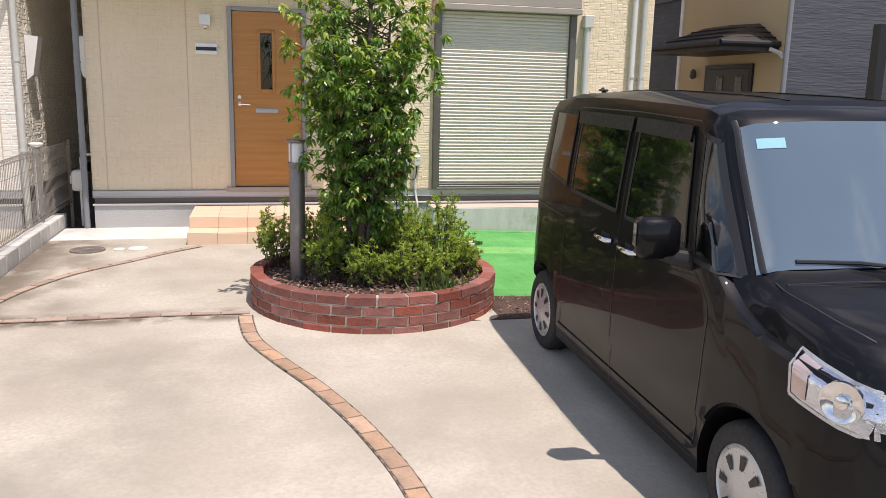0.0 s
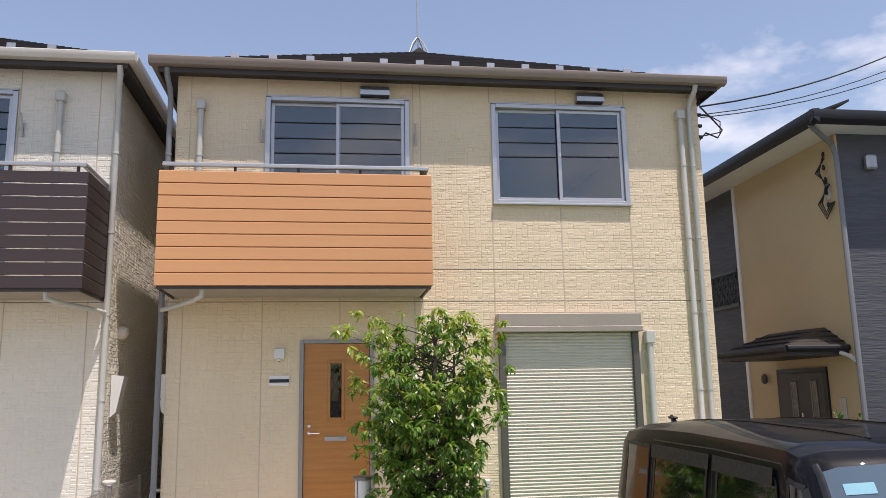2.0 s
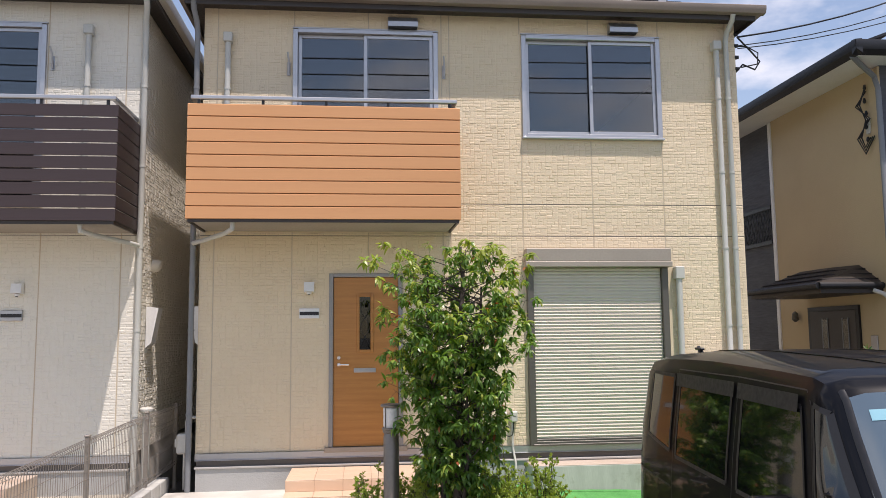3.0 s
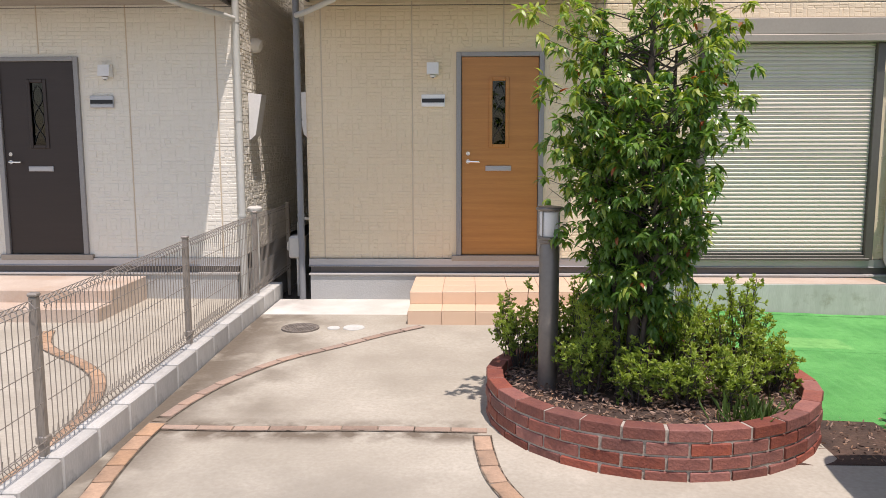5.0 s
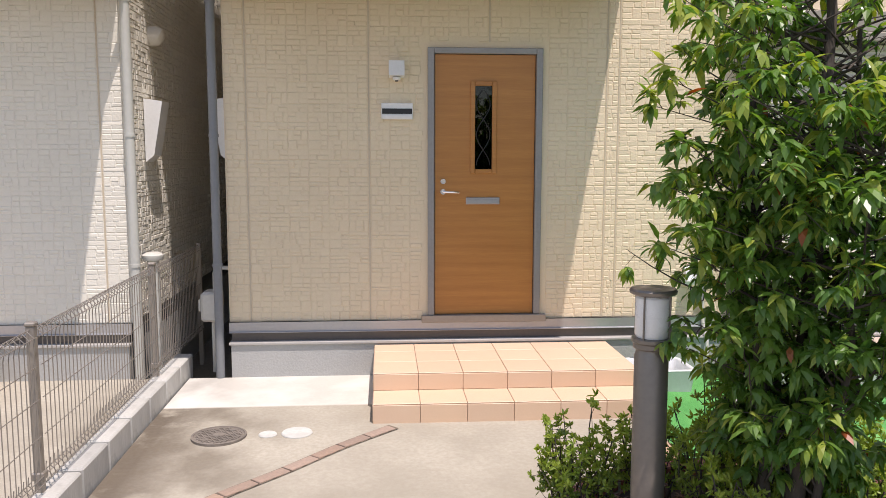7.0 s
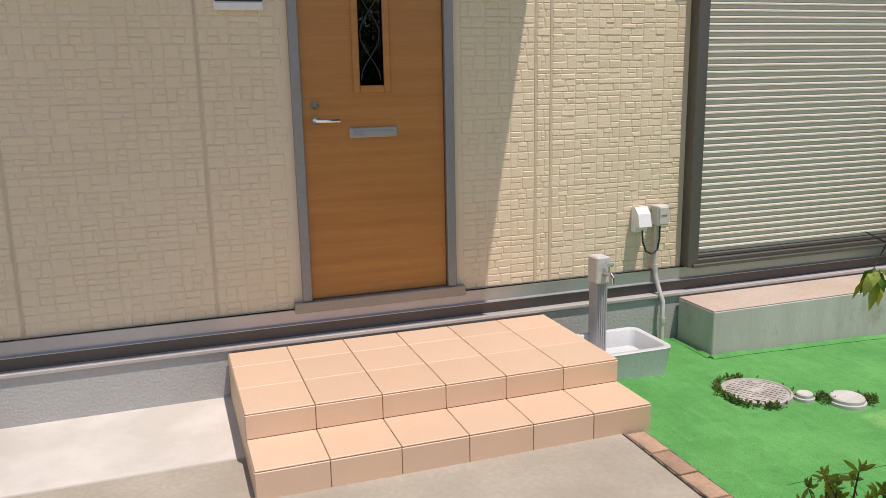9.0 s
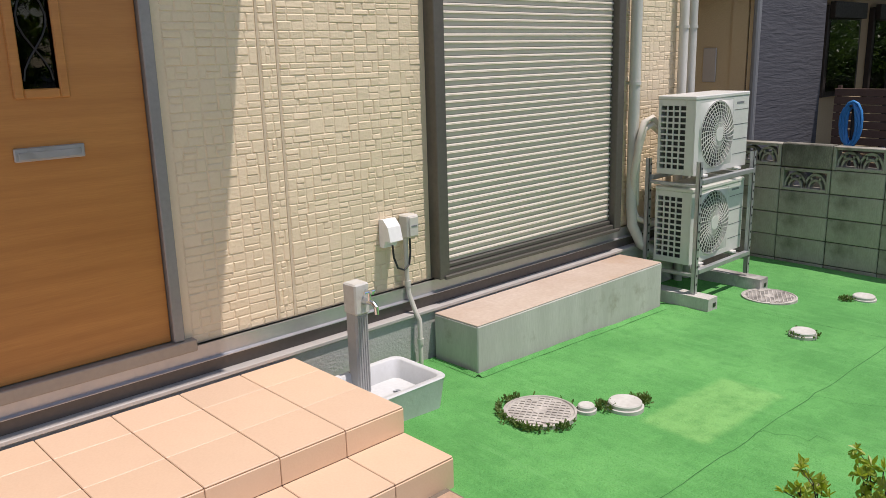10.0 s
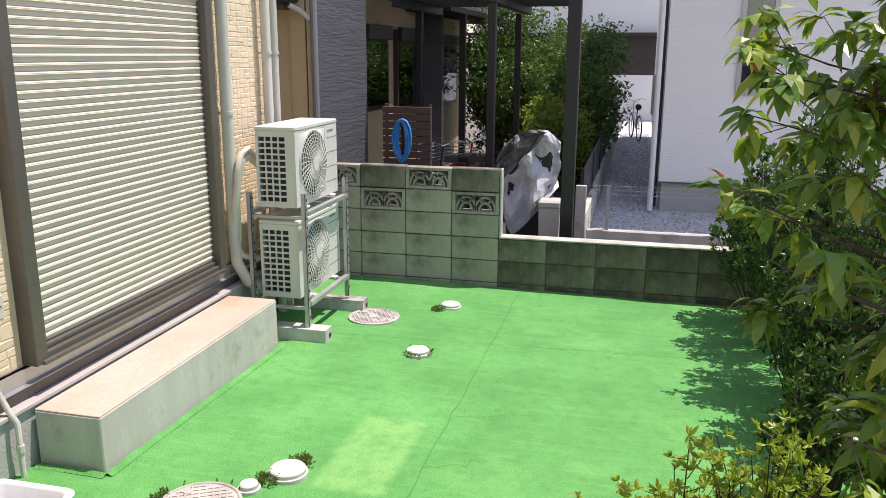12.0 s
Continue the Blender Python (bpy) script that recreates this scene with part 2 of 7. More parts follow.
FAUCETPOST = material("faucet_post", (0.40, 0.40, 0.39), 0.5, dark=(0.32, 0.32, 0.31), big=4, bump=0.1)
CHROME = material("chrome", (0.75, 0.76, 0.78), 0.12, metal=1.0, bump=0)
RUBBER = material("black_rubber", (0.02, 0.02, 0.021), 0.75, bump=0.1)
BLACK = material("black_plastic", (0.016, 0.016, 0.018), 0.45, bump=0.05)
ACWHITE = material("unit_casing", (0.66, 0.66, 0.62), 0.42, dark=(0.56, 0.56, 0.51), big=3, bump=0.03)
ACDARK = material("unit_inside", (0.06, 0.065, 0.06), 0.6, bump=0.1)
GALV = material("galvanised_steel", (0.52, 0.53, 0.52), 0.42, metal=0.6, dark=(0.4, 0.41, 0.41), big=8, amount=0.7, bump=0.05)
TAPE = material("duct_tape_wrap", (0.66, 0.62, 0.53), 0.6, bump=0.2)
INTERIOR = material("room_wall", (0.32, 0.30, 0.28), 0.9, bump=0.05)
RBEIGE = material("render_beige", (0.62, 0.49, 0.30), 0.8, dark=(0.52, 0.40, 0.24), big=1, fine=60, bump=0.4)
RDARK = material("siding_charcoal", (0.10, 0.104, 0.118), 0.7, dark=(0.06, 0.063, 0.074), big=2, fine=16, amount=0.6, stretch=(0.25, 0.25, 2.2), bump=1.0)
ASPHALT = material("asphalt", (0.055, 0.055, 0.057), 0.9, fine=120, bump=0.5)
EARTH = material("bare_ground", (0.20, 0.185, 0.16), 0.95, dark=(0.12, 0.11, 0.095), big=0.6, fine=30, amount=0.8, bump=0.6)
GRAVEL = material("gravel_stone", (0.50, 0.51, 0.53), 0.85, dark=(0.32, 0.33, 0.35), big=14, fine=60, island=0.4, bump=0.3)
WHITEWALL = material("siding_white", (0.88, 0.875, 0.85), 0.7, dark=(0.80, 0.79, 0.77), big=1, fine=22, stretch=(0.3, 0.3, 2.5), bump=0.6)


# dirt washed along the kerb and the brick lines of the driveway, and wear of the green paint
def world_axes(nt, lk):
    g = nt.new("ShaderNodeNewGeometry")
    x = nt.new("ShaderNodeSeparateXYZ")
    lk.new(g.outputs["Position"], x.inputs[0])
    return x.outputs


def times(nt, lk, a, b, how="MULTIPLY"):
    n = nt.new("ShaderNodeMath")
    n.operation = how
    for k, v in enumerate((a, b)):
        if isinstance(v, (int, float)):
            n.inputs[k].default_value = v
        else:
            lk.new(v, n.inputs[k])
    return n.outputs[0]


def band(nt, lk, axis, a, b, soft):
    """One between a and b along an axis, fading out over soft metres."""
    return times(nt, lk, ramp2(nt, lk, axis, a - soft, a, 0, 1), ramp2(nt, lk, axis, b, b + soft, 1, 0))


def overlay(mat, mask, colour, amount):
    """Lay a colour over a material's base colour by a mask made from its own nodes."""
    nt, lk = mat.node_tree.nodes, mat.node_tree.links
    p = nt["Principled BSDF"]
    old = p.inputs["Base Color"].links[0].from_socket
    lk.new(mixed(nt, lk, times(nt, lk, mask, amount), old, colour), p.inputs["Base Color"])


nt, lk = CONCRETE.node_tree.nodes, CONCRETE.node_tree.links
ax = world_axes(nt, lk)
blot = ramp2(nt, lk, noise_tex(nt, lk, 3.2, 6), 0.30, 0.5, 0, 1)
overlay(CONCRETE, times(nt, lk, band(nt, lk, ax[0], -0.36, -0.18, 0.34), blot), (0.12, 0.096, 0.07), 0.95)
overlay(CONCRETE, times(nt, lk, times(nt, lk, band(nt, lk, ax[0], -0.3, 1.75, 0.1), band(nt, lk, ax[1], -3.97, -3.80, 0.13)), ramp2(nt, lk, noise_tex(nt, lk, 5.1, 6), 0.36, 0.56, 0, 1)), (0.13, 0.10, 0.07), 0.9)
slant = times(nt, lk, ax[0], times(nt, lk, ax[1], -0.95), "SUBTRACT")
overlay(CONCRETE, times(nt, lk, times(nt, lk, band(nt, lk, slant, -2.95, -0.62, 0.4), band(nt, lk, ax[0], -0.4, 0.25, 0.5)), ramp2(nt, lk, noise_tex(nt, lk, 2.1, 7), 0.40, 0.6, 0, 1)), (0.15, 0.122, 0.088), 0.65)
overlay(CONCRETE, times(nt, lk, band(nt, lk, ax[0], -0.36, 1.2, 0.01), times(nt, lk, band(nt, lk, ax[1], -0.82, 0.2, 0.03), ramp2(nt, lk, noise_tex(nt, lk, 1.7, 6), 0.3, 0.6, 1, 0.55))), (0.74, 0.72, 0.67), 0.9)
overlay(CONCRETE, times(nt, lk, times(nt, lk, band(nt, lk, ax[0], -0.4, 1.3, 0.7), band(nt, lk, ax[1], -10.0, -4.8, 0.6)), ramp2(nt, lk, noise_tex(nt, lk, 0.9, 7, (1, 1, 1), 0.62), 0.38, 0.62, 0.1, 1)), (0.26, 0.235, 0.19), 0.7)
nt, lk = GREEN.node_tree.nodes, GREEN.node_tree.links
ax = world_axes(nt, lk)
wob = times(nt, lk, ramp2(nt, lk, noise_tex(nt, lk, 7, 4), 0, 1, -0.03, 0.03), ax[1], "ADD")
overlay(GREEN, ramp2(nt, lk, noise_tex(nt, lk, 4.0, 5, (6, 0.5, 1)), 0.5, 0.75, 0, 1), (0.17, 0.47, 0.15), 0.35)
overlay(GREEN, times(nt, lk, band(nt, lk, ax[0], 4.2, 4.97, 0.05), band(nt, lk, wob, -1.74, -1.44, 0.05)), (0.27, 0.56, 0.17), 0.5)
overlay(GREEN, ramp2(nt, lk, noise_tex(nt, lk, 11, 6, (1, 1, 1), 0.7), 0.46, 0.68, 0, 1), (0.05, 0.24, 0.05), 0.5)
overlay(GREEN, ramp2(nt, lk, noise_tex(nt, lk, 160, 2), 0.62, 0.72, 0, 1), (0.03, 0.17, 0.035), 0.6)


# ---- mesh tools
class Mesh:
    """Collects corners and faces in world metres."""

    def __init__(self):
        self.v, self.f = [], []

    def add(self, verts, faces):
        n = len(self.v)
        self.v += [tuple(p) for p in verts]
        self.f += [tuple(i + n for i in face) for face in faces]
        return self

    def box(self, x0, y0, z0, x1, y1, z1, c=0.0):
        """A box; c: the chamfer of its edges."""
        x0, x1, y0, y1, z0, z1 = min(x0, x1), max(x0, x1), min(y0, y1), max(y0, y1), min(z0, z1), max(z0, z1)
        c = min(c, (x1 - x0) * 0.45, (y1 - y0) * 0.45, (z1 - z0) * 0.45)
        if c <= 0:
            return self.add([(x, y, z) for x in (x0, x1) for y in (y0, y1) for z in (z0, z1)],
                            [(0, 1, 3, 2), (4, 6, 7, 5), (0, 4, 5, 1), (2, 3, 7, 6), (0, 2, 6, 4), (1, 5, 7, 3)])
        lo, hi, vs = (x0, y0, z0), (x1, y1, z1), []
        for i in range(8):
            s = (i >> 2 & 1, i >> 1 & 1, i & 1)
            for a in range(3):
                vs.append([(hi[k] if s[k] else lo[k]) + (0 if k == a else (-c if s[k] else c)) for k in range(3)])
        fs = []
        for a in range(3):
            b, d = (a + 1) % 3, (a + 2) % 3
            for side in (0, 1):
                idx = []
                for sb, sd in ((0, 0), (1, 0), (1, 1), (0, 1)):
                    s = [0, 0, 0]
                    s[a], s[b], s[d] = side, sb, sd
                    idx.append((s[0] * 4 + s[1] * 2 + s[2]) * 3 + a)
                fs.append(idx if side else idx[::-1])
        for a in range(3):
            b, d = (a + 1) % 3, (a + 2) % 3
            for sb in (0, 1):
                for sd in (0, 1):
                    s0, s1 = [0, 0, 0], [0, 0, 0]
                    s0[b] = s1[b] = sb
                    s0[d] = s1[d] = sd
                    s1[a] = 1
                    p, q = s0[0] * 4 + s0[1] * 2 + s0[2], s1[0] * 4 + s1[1] * 2 + s1[2]
                    face = (p * 3 + b, q * 3 + b, q * 3 + d, p * 3 + d)
                    fs.append(face if sb != sd else face[::-1])
        for i in range(8):
            odd = (i >> 2 & 1) + (i >> 1 & 1) + (i & 1)
            fs.append((i * 3, i * 3 + 1, i * 3 + 2) if odd % 2 else (i * 3 + 2, i * 3 + 1, i * 3))
        return self.add(vs, fs)

    def tube(self, pts, r, n=8, cap=True):
        """A round bar along points; r: one radius or one for each point."""
        pts = [Vector(p) for p in pts]
        rs = r if isinstance(r, (list, tuple)) else [r] * len(pts)
        vs, up = [], None
        for i, p in enumerate(pts):
            d = (pts[min(i + 1, len(pts) - 1)] - pts[max(i - 1, 0)]).normalized()
            if up is None:
                up = d.orthogonal().normalized()
            up = (up - d * up.dot(d)).normalized()
            side = d.cross(up)
            vs += [p + (up * math.cos(a) + side * math.sin(a)) * rs[i] for a in (2 * math.pi * k / n for k in range(n))]
        fs = [(i * n + k, i * n + (k + 1) % n, (i + 1) * n + (k + 1) % n, (i + 1) * n + k) for i in range(len(pts) - 1) for k in range(n)]
        if cap:
            fs += [tuple(range(n))[::-1], tuple(range((len(pts) - 1) * n, len(pts) * n))]
        return self.add(vs, fs)

    def lathe(self, x, y, profile, n=24):
        """A turned form about the upright line through x, y: profile of (radius, z)."""
        vs = [(x + r * math.cos(2 * math.pi * k / n), y + r * math.sin(2 * math.pi * k / n), z) for r, z in profile for k in range(n)]
        m = len(profile)
        fs = [(i * n + k, i * n + (k + 1) % n, (i + 1) * n + (k + 1) % n, (i + 1) * n + k) for i in range(m - 1) for k in range(n)]
        return self.add(vs, fs + [tuple(range(n))[::-1], tuple(range((m - 1) * n, m * n))])

    def prism(self, poly, axis, a, b):
        """A polygon in the plane across axis, drawn out from a to b. x: poly of (y, z); y: of (x, z); z: of (x, y)."""
        put = {"x": lambda p, w: (w, p[0], p[1]), "y": lambda p, w: (p[0], w, p[1]), "z": lambda p, w: (p[0], p[1], w)}[axis]
        n = len(poly)
        vs = [put(p, w) for w in (a, b) for p in poly]
        return self.add(vs, [tuple(range(n))[::-1], tuple(range(n, 2 * n))] + [(i, (i + 1) % n, n + (i + 1) % n, n + i) for i in range(n)])

    def moved(self, m):
        self.v = [tuple(m @ Vector(p)) for p in self.v]
        return self


ORIGIN = {}


def finish(me, smooth, mend):
    if mend and len(me.polygons) < 30000:
        b = bmesh.new()
        b.from_mesh(me)
        bmesh.ops.recalc_face_normals(b, faces=b.faces)
        b.to_mesh(me)
        b.free()
    if smooth:
        me.shade_smooth()
        me.set_sharp_from_angle(angle=radians(smooth))


def part(name, mesh, mat, parent=None, label="", smooth=32, mend=True):
    """Links a Mesh as one object, under a thing or a part, or at top level."""
    o = ORIGIN.get(parent, Vector())
    me = bpy.data.meshes.new(name)
    me.from_pydata([tuple(Vector(p) - o) for p in mesh.v], [], mesh.f)
    me.materials.append(mat)
    finish(me, smooth, mend)
    ob = new(name, me)
    if parent is not None:
        ob.parent = parent
        ORIGIN[ob] = o
    if label:
        ob["label"] = label
    return ob


def piece(name, me, parent, at, turn=None):
    """One more object on mesh data that alike pieces share."""
    ob = new(name, me)
    ob.parent = parent
    ob.matrix_basis = Matrix.Translation(Vector(at) - ORIGIN.get(parent, Vector())) @ (turn or Matrix())
    return ob


def data_of(name, mesh, mat, smooth=32):
    me = bpy.data.meshes.new(name)
    me.from_pydata(mesh.v, [], mesh.f)
    me.materials.append(mat)
    finish(me, smooth, True)
    return me


def thing(name, at, label, category, group="", kind=""):
    """An Empty at the base of a thing, whose parts follow."""
    ob = new(name)
    ob.empty_display_size = 0.1
    ob.location = at
    ORIGIN[ob] = Vector(at)
    return tagged(ob, label, category, group, kind)


def structure(name, mesh, mat, label, category="", smooth=0):
    return tagged(part(name, mesh, mat, None, "", smooth), label, category or name.split("_")[0], "", "structure")


def wall_holes(mesh, x0, x1, z0, z1, y0, y1, holes):
    """A wall along x with rectangular openings (x0, x1, z0, z1) through it."""
    xs = sorted({x0, x1, *[h[0] for h in holes], *[h[1] for h in holes]})
    for a, b in zip(xs, xs[1:]):
        cuts = sorted((h[2], h[3]) for h in holes if h[0] <= a and h[1] >= b)
        z = z0
        for c, d in cuts + [(z1, z1)]:
            if c - z > 1e-4:
                mesh.box(a, y0, z, b, y1, c)
            z = max(z, d)
    return mesh


def blade(mesh, at, along, side, length, width, fold=0.25, droop=0.25):
    """A leaf: a pointed blade, folded along its rib and bent down towards the tip."""
    along, side = along.normalized(), side.normalized()
    up = side.cross(along)
    a = Vector(at)
    mid = a + along * length * 0.5 + up * length * 0.06
    tip = a + along * length - up * length * droop
    l1, l2 = a + along * length * 0.3 + side * width * 0.46 + up * width * fold, a + along * length * 0.68 + side * width * 0.36 + up * (width * fold - length * droop * 0.4)
    r1, r2 = a + along * length * 0.3 - side * width * 0.46 + up * width * fold, a + along * length * 0.68 - side * width * 0.36 + up * (width * fold - length * droop * 0.4)
    mesh.add([a, l1, l2, tip, r2, r1, mid], [(0, 6, 1), (1, 6, 2), (2, 6, 3), (3, 6, 4), (4, 6, 5), (5, 6, 0)])


def small_blade(mesh, at, along, side, length, width):
    a = Vector(at)
    along, side = along.normalized(), side.normalized()
    up = side.cross(along)
    m, n = a + along * length * 0.4, a + along * length * 0.78
    s, t = side * width * 0.5 + up * width * 0.2, side * width * 0.36 + up * width * 0.1
    q = up * width * 0.2
    mesh.add([a, m + s, n + t, a + along * length - up * length * 0.08, n - t + q, m - s + q * 2], [(0, 1, 2, 3), (0, 3, 4, 5)])


def any_way(rng, up=0.0):
    v = Vector((rng.gauss(0, 1), rng.gauss(0, 1), rng.gauss(0, 1) + up))
    return v.normalized()


# ---- ground
def drive_z(y):
    return 0.0 if y > -1.3 else 0.018 * (max(y, -10.5) + 1.3)


def yard_z(x, y):
    return -0.03 * max(x - 3.0, 0) - 0.013 * max(-y - 0.5, 0)


def yard_top(x, y):
    return yard_z(x, y) + 0.007 * noise.noise(Vector((x * 2.5, y * 2.5, 0))) + 0.003 * noise.noise(Vector((x * 9, y * 9, 4)))


def sheet(x0, x1, y0, y1, step, height, depth):
    """A slab of ground with a smooth uneven top and closed sides."""
    nx, ny = max(int((x1 - x0) / step), 1), max(int((y1 - y0) / step), 1)
    top = [(x0 + (x1 - x0) * i / nx, y0 + (y1 - y0) * j / ny) for i in range(nx + 1) for j in range(ny + 1)]
    m = Mesh().add([(x, y, height(x, y)) for x, y in top],
                   [(i * (ny + 1) + j, (i + 1) * (ny + 1) + j, (i + 1) * (ny + 1) + j + 1, i * (ny + 1) + j + 1) for i in range(nx) for j in range(ny)])
    ring = [i * (ny + 1) for i in range(nx + 1)] + [nx * (ny + 1) + j for j in range(1, ny + 1)]
    ring += [i * (ny + 1) + ny for i in range(nx - 1, -1, -1)] + [j for j in range(ny - 1, 0, -1)]
    low = len(m.v)
    m.v += [(m.v[i][0], m.v[i][1], depth) for i in ring]
    n = len(ring)
    m.f += [(ring[k], low + k, low + (k + 1) % n, ring[(k + 1) % n]) for k in range(n)]
    m.f.append(tuple(low + k for k in range(n)))
    return m


def rough_z(k):
    return lambda x, y: drive_z(y) + k * (noise.noise(Vector((x * 0.8, y * 0.8, 3))) * 0.6)


structure("ground", Mesh().box(-900, -900, -0.9, 900, 900, -0.34), EARTH, "bare earth ground that reaches to the horizon", "ground")
structure("road", Mesh().box(-60, -17.5, -0.33, 60, -10.8, -0.19, 0.01), ASPHALT, "grey asphalt street in front of the houses", "road")
drive = structure("driveway", sheet(-0.28, 2.93, -10.8, -0.07, 0.25, rough_z(0.006), -0.33), CONCRETE, "pale stained concrete driveway slab with brick lines", "driveway", 30)
ORIGIN[drive] = Vector()
structure("parking_pavement", sheet(3.75, 9.0, -10.8, -4.30, 0.25, rough_z(0.006), -0.33), CONCRETE, "pale concrete parking slab beside the planter", "pavement", 30)
structure("planter_pavement", sheet(2.93, 3.75, -10.8, -3.62, 0.25, rough_z(0.006), -0.33), CONCRETE, "pale concrete slab round the planter", "pavement", 30)
structure("hedge_floor", sheet(4.35, 8.0, -4.296, -3.601, 0.08, yard_top, -0.5), GREEN, "green painted floor below the hedge", "yard floor", 40)
structure("neighbour_pavement", sheet(-9.0, -0.47, -10.8, -0.07, 0.4, rough_z(0.006), -0.33), CONCRETE, "pale concrete driveway of the neighbouring house", "pavement", 30)
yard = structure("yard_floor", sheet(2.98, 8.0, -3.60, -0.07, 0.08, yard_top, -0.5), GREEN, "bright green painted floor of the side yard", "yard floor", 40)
ORIGIN[yard] = Vector()
structure("yard_soil", sheet(2.98, 4.348, -4.30, -3.602, 0.1, lambda x, y: -0.125 + 0.02 * noise.noise(Vector((x * 3, y * 3, 2))) + (0.07 if x < 4.3 else -0.08), -0.5), SOIL, "strip of dark soil along the yard edge", "soil")


def strip(mesh, pts, w, z):
    """A thin raised ribbon along points on the ground."""
    for a, b in zip(pts, pts[1:]):
        a, b = Vector(a), Vector(b)
        d = (b - a).normalized()
        s = Vector((-d.y, d.x)) * w
        q = [a + s - d * w * 0.4, a - s - d * w * 0.4, b - s + d * w * 0.4, b + s + d * w * 0.4]
        mesh.add([(p.x, p.y, z(p.x, p.y)) for p in q], [(0, 1, 2, 3)])


def wiggle(rng, a, b, n, k):
    a, b = Vector(a), Vector(b)
    s = Vector((-(b - a).y, (b - a).x)).normalized()
    return [a + (b - a) * i / n + s * rng.gauss(0, k) * (0 < i < n) for i in range(n + 1)]


rng = random.Random(11)
m = Mesh()
top = lambda x, y: yard_top(x, y) + 0.002
for a, b, n, k, w in (((3.30, -1.885), (7.95, -1.855), 40, 0.004, 0.0016), ((6.28, -0.55), (6.56, -3.5), 30, 0.012, 0.0013), ((3.60, -1.86), (3.45, -2.35), 9, 0.02, 0.0009),
                      ((4.45, -1.87), (4.62, -2.15), 7, 0.02, 0.0009), ((5.1, -1.87), (5.25, -2.3), 8, 0.02, 0.0009)):
    strip(m, wiggle(rng, a, b, n, k), w, top)
part("floor_cracks", m, CRACK, yard, "fine dark cracks", 0)
# lifted edge of the green coat round the concrete step
m = Mesh()
edge = [(3.99, -0.10), (3.995, -0.30), (4.0, -0.47)] + [(4.0 + 0.06 * k, -0.472) for k in range(1, 33)]
lift = [0.018 + 0.016 * noise.noise(Vector((x * 4, y * 4, 9))) for x, y in edge]
for (a, h), (b, g) in zip(zip(edge, lift), zip(edge[1:], lift[1:])):
    n = Vector((b[1] - a[1], a[0] - b[0])).normalized() * 0.03
    p, q = Vector(a), Vector(b)
    rows = [(p + n, top(*(p + n)) + 0.001), (q + n, top(*(q + n)) + 0.001), (q, top(*q) + g), (p, top(*p) + h), (q - n * 0.4, top(*q) + g - 0.012), (p - n * 0.4, top(*p) + h - 0.012)]
    m.add([(v.x, v.y, z) for v, z in rows], [(0, 1, 2, 3), (3, 2, 4, 5)])
part("lifted_edge", m, GREEN, yard, "curled edge of the green coat", 60)

# ---- the house
X0, X1, TOP = 0.03, 7.02, 5.98
DOOR = (1.604, 2.512, 0.434, 2.585)
WIN_A, WIN_B, SHUT = (1.155, 2.965, 3.45, 5.71), (4.10, 5.935, 4.355, 5.71), (4.11, 5.90, 0.434, 2.62)
HOLES = [DOOR, WIN_A, WIN_B, SHUT]


def relief(mesh, x0, x1, z0, z1, holes, seed, y=0.0, dip=0.0045, col=0.157):
    """Moulded stone blocks on a siding board, in level courses and upright rows, left out at openings."""
    rng = random.Random(seed)
    course = random.Random(int(z0 * 100))
    cols = max(round((x1 - x0) / col), 1)
    w = (x1 - x0) / cols

    def block(a, b, c, d):
        if any(a < h[1] and b > h[0] and c < h[3] and d > h[2] for h in holes) or b - a < 0.012 or d - c < 0.012:
            return
        g, e, k = 0.0004, 0.0062, dip * rng.uniform(0.6, 1.1)
        t = rng.uniform(-0.002, 0.002)
        a, b, c, d = a + g, b - g, c + 0.0006, d - 0.0006
        mesh.add([(a, y, c), (b, y, c), (b, y, d), (a, y, d), (a + e, y - k, c + 0.003), (b - e, y - k - t, c + 0.003), (b - e, y - k, d - 0.0065), (a + e, y - k + t, d - 0.0065)],
                 [(4, 5, 6, 7), (0, 1, 5, 4), (1, 2, 6, 5), (2, 3, 7, 6), (3, 0, 4, 7)])

    z = z0
    while z < z1 - 0.02:
        h = min(course.choice((0.072, 0.08, 0.088, 0.06)), z1 - z)
        if z1 - z - h < 0.03:
            h = z1 - z
        for i in range(cols):
            a, kind = x0 + i * w, rng.random()
            if kind < 0.38:
                s = rng.uniform(0.42, 0.62)
                l, r = (a, a + w * s), (a + w * s, a + w)
                big, small = (l, r) if rng.random() < 0.5 else (r, l)
                block(*big, z, z + h)
                c = z + h * rng.uniform(0.42, 0.58)
                block(*small, z, c)
                block(*small, c, z + h)
            elif kind < 0.62:
                s, t = rng.uniform(0.24, 0.36), rng.uniform(0.62, 0.76)
                block(a, a + w * s, z, z + h)
                block(a + w * s, a + w * t, z, z + h * 0.5)
                block(a + w * s, a + w * t, z + h * 0.5, z + h)
                block(a + w * t, a + w, z, z + h)
            else:
                c = z + h * rng.uniform(0.42, 0.58)
                s, t = rng.uniform(0.3, 0.7), rng.uniform(0.3, 0.7)
                block(a, a + w * s, z, c)
                block(a + w * s, a + w, z, c)
                if rng.random() < 0.4:
                    block(a, a + w, c, z + h)
                else:
                    block(a, a + w * t, c, z + h)
                    block(a + w * t, a + w, c, z + h)
        z += h
    return mesh


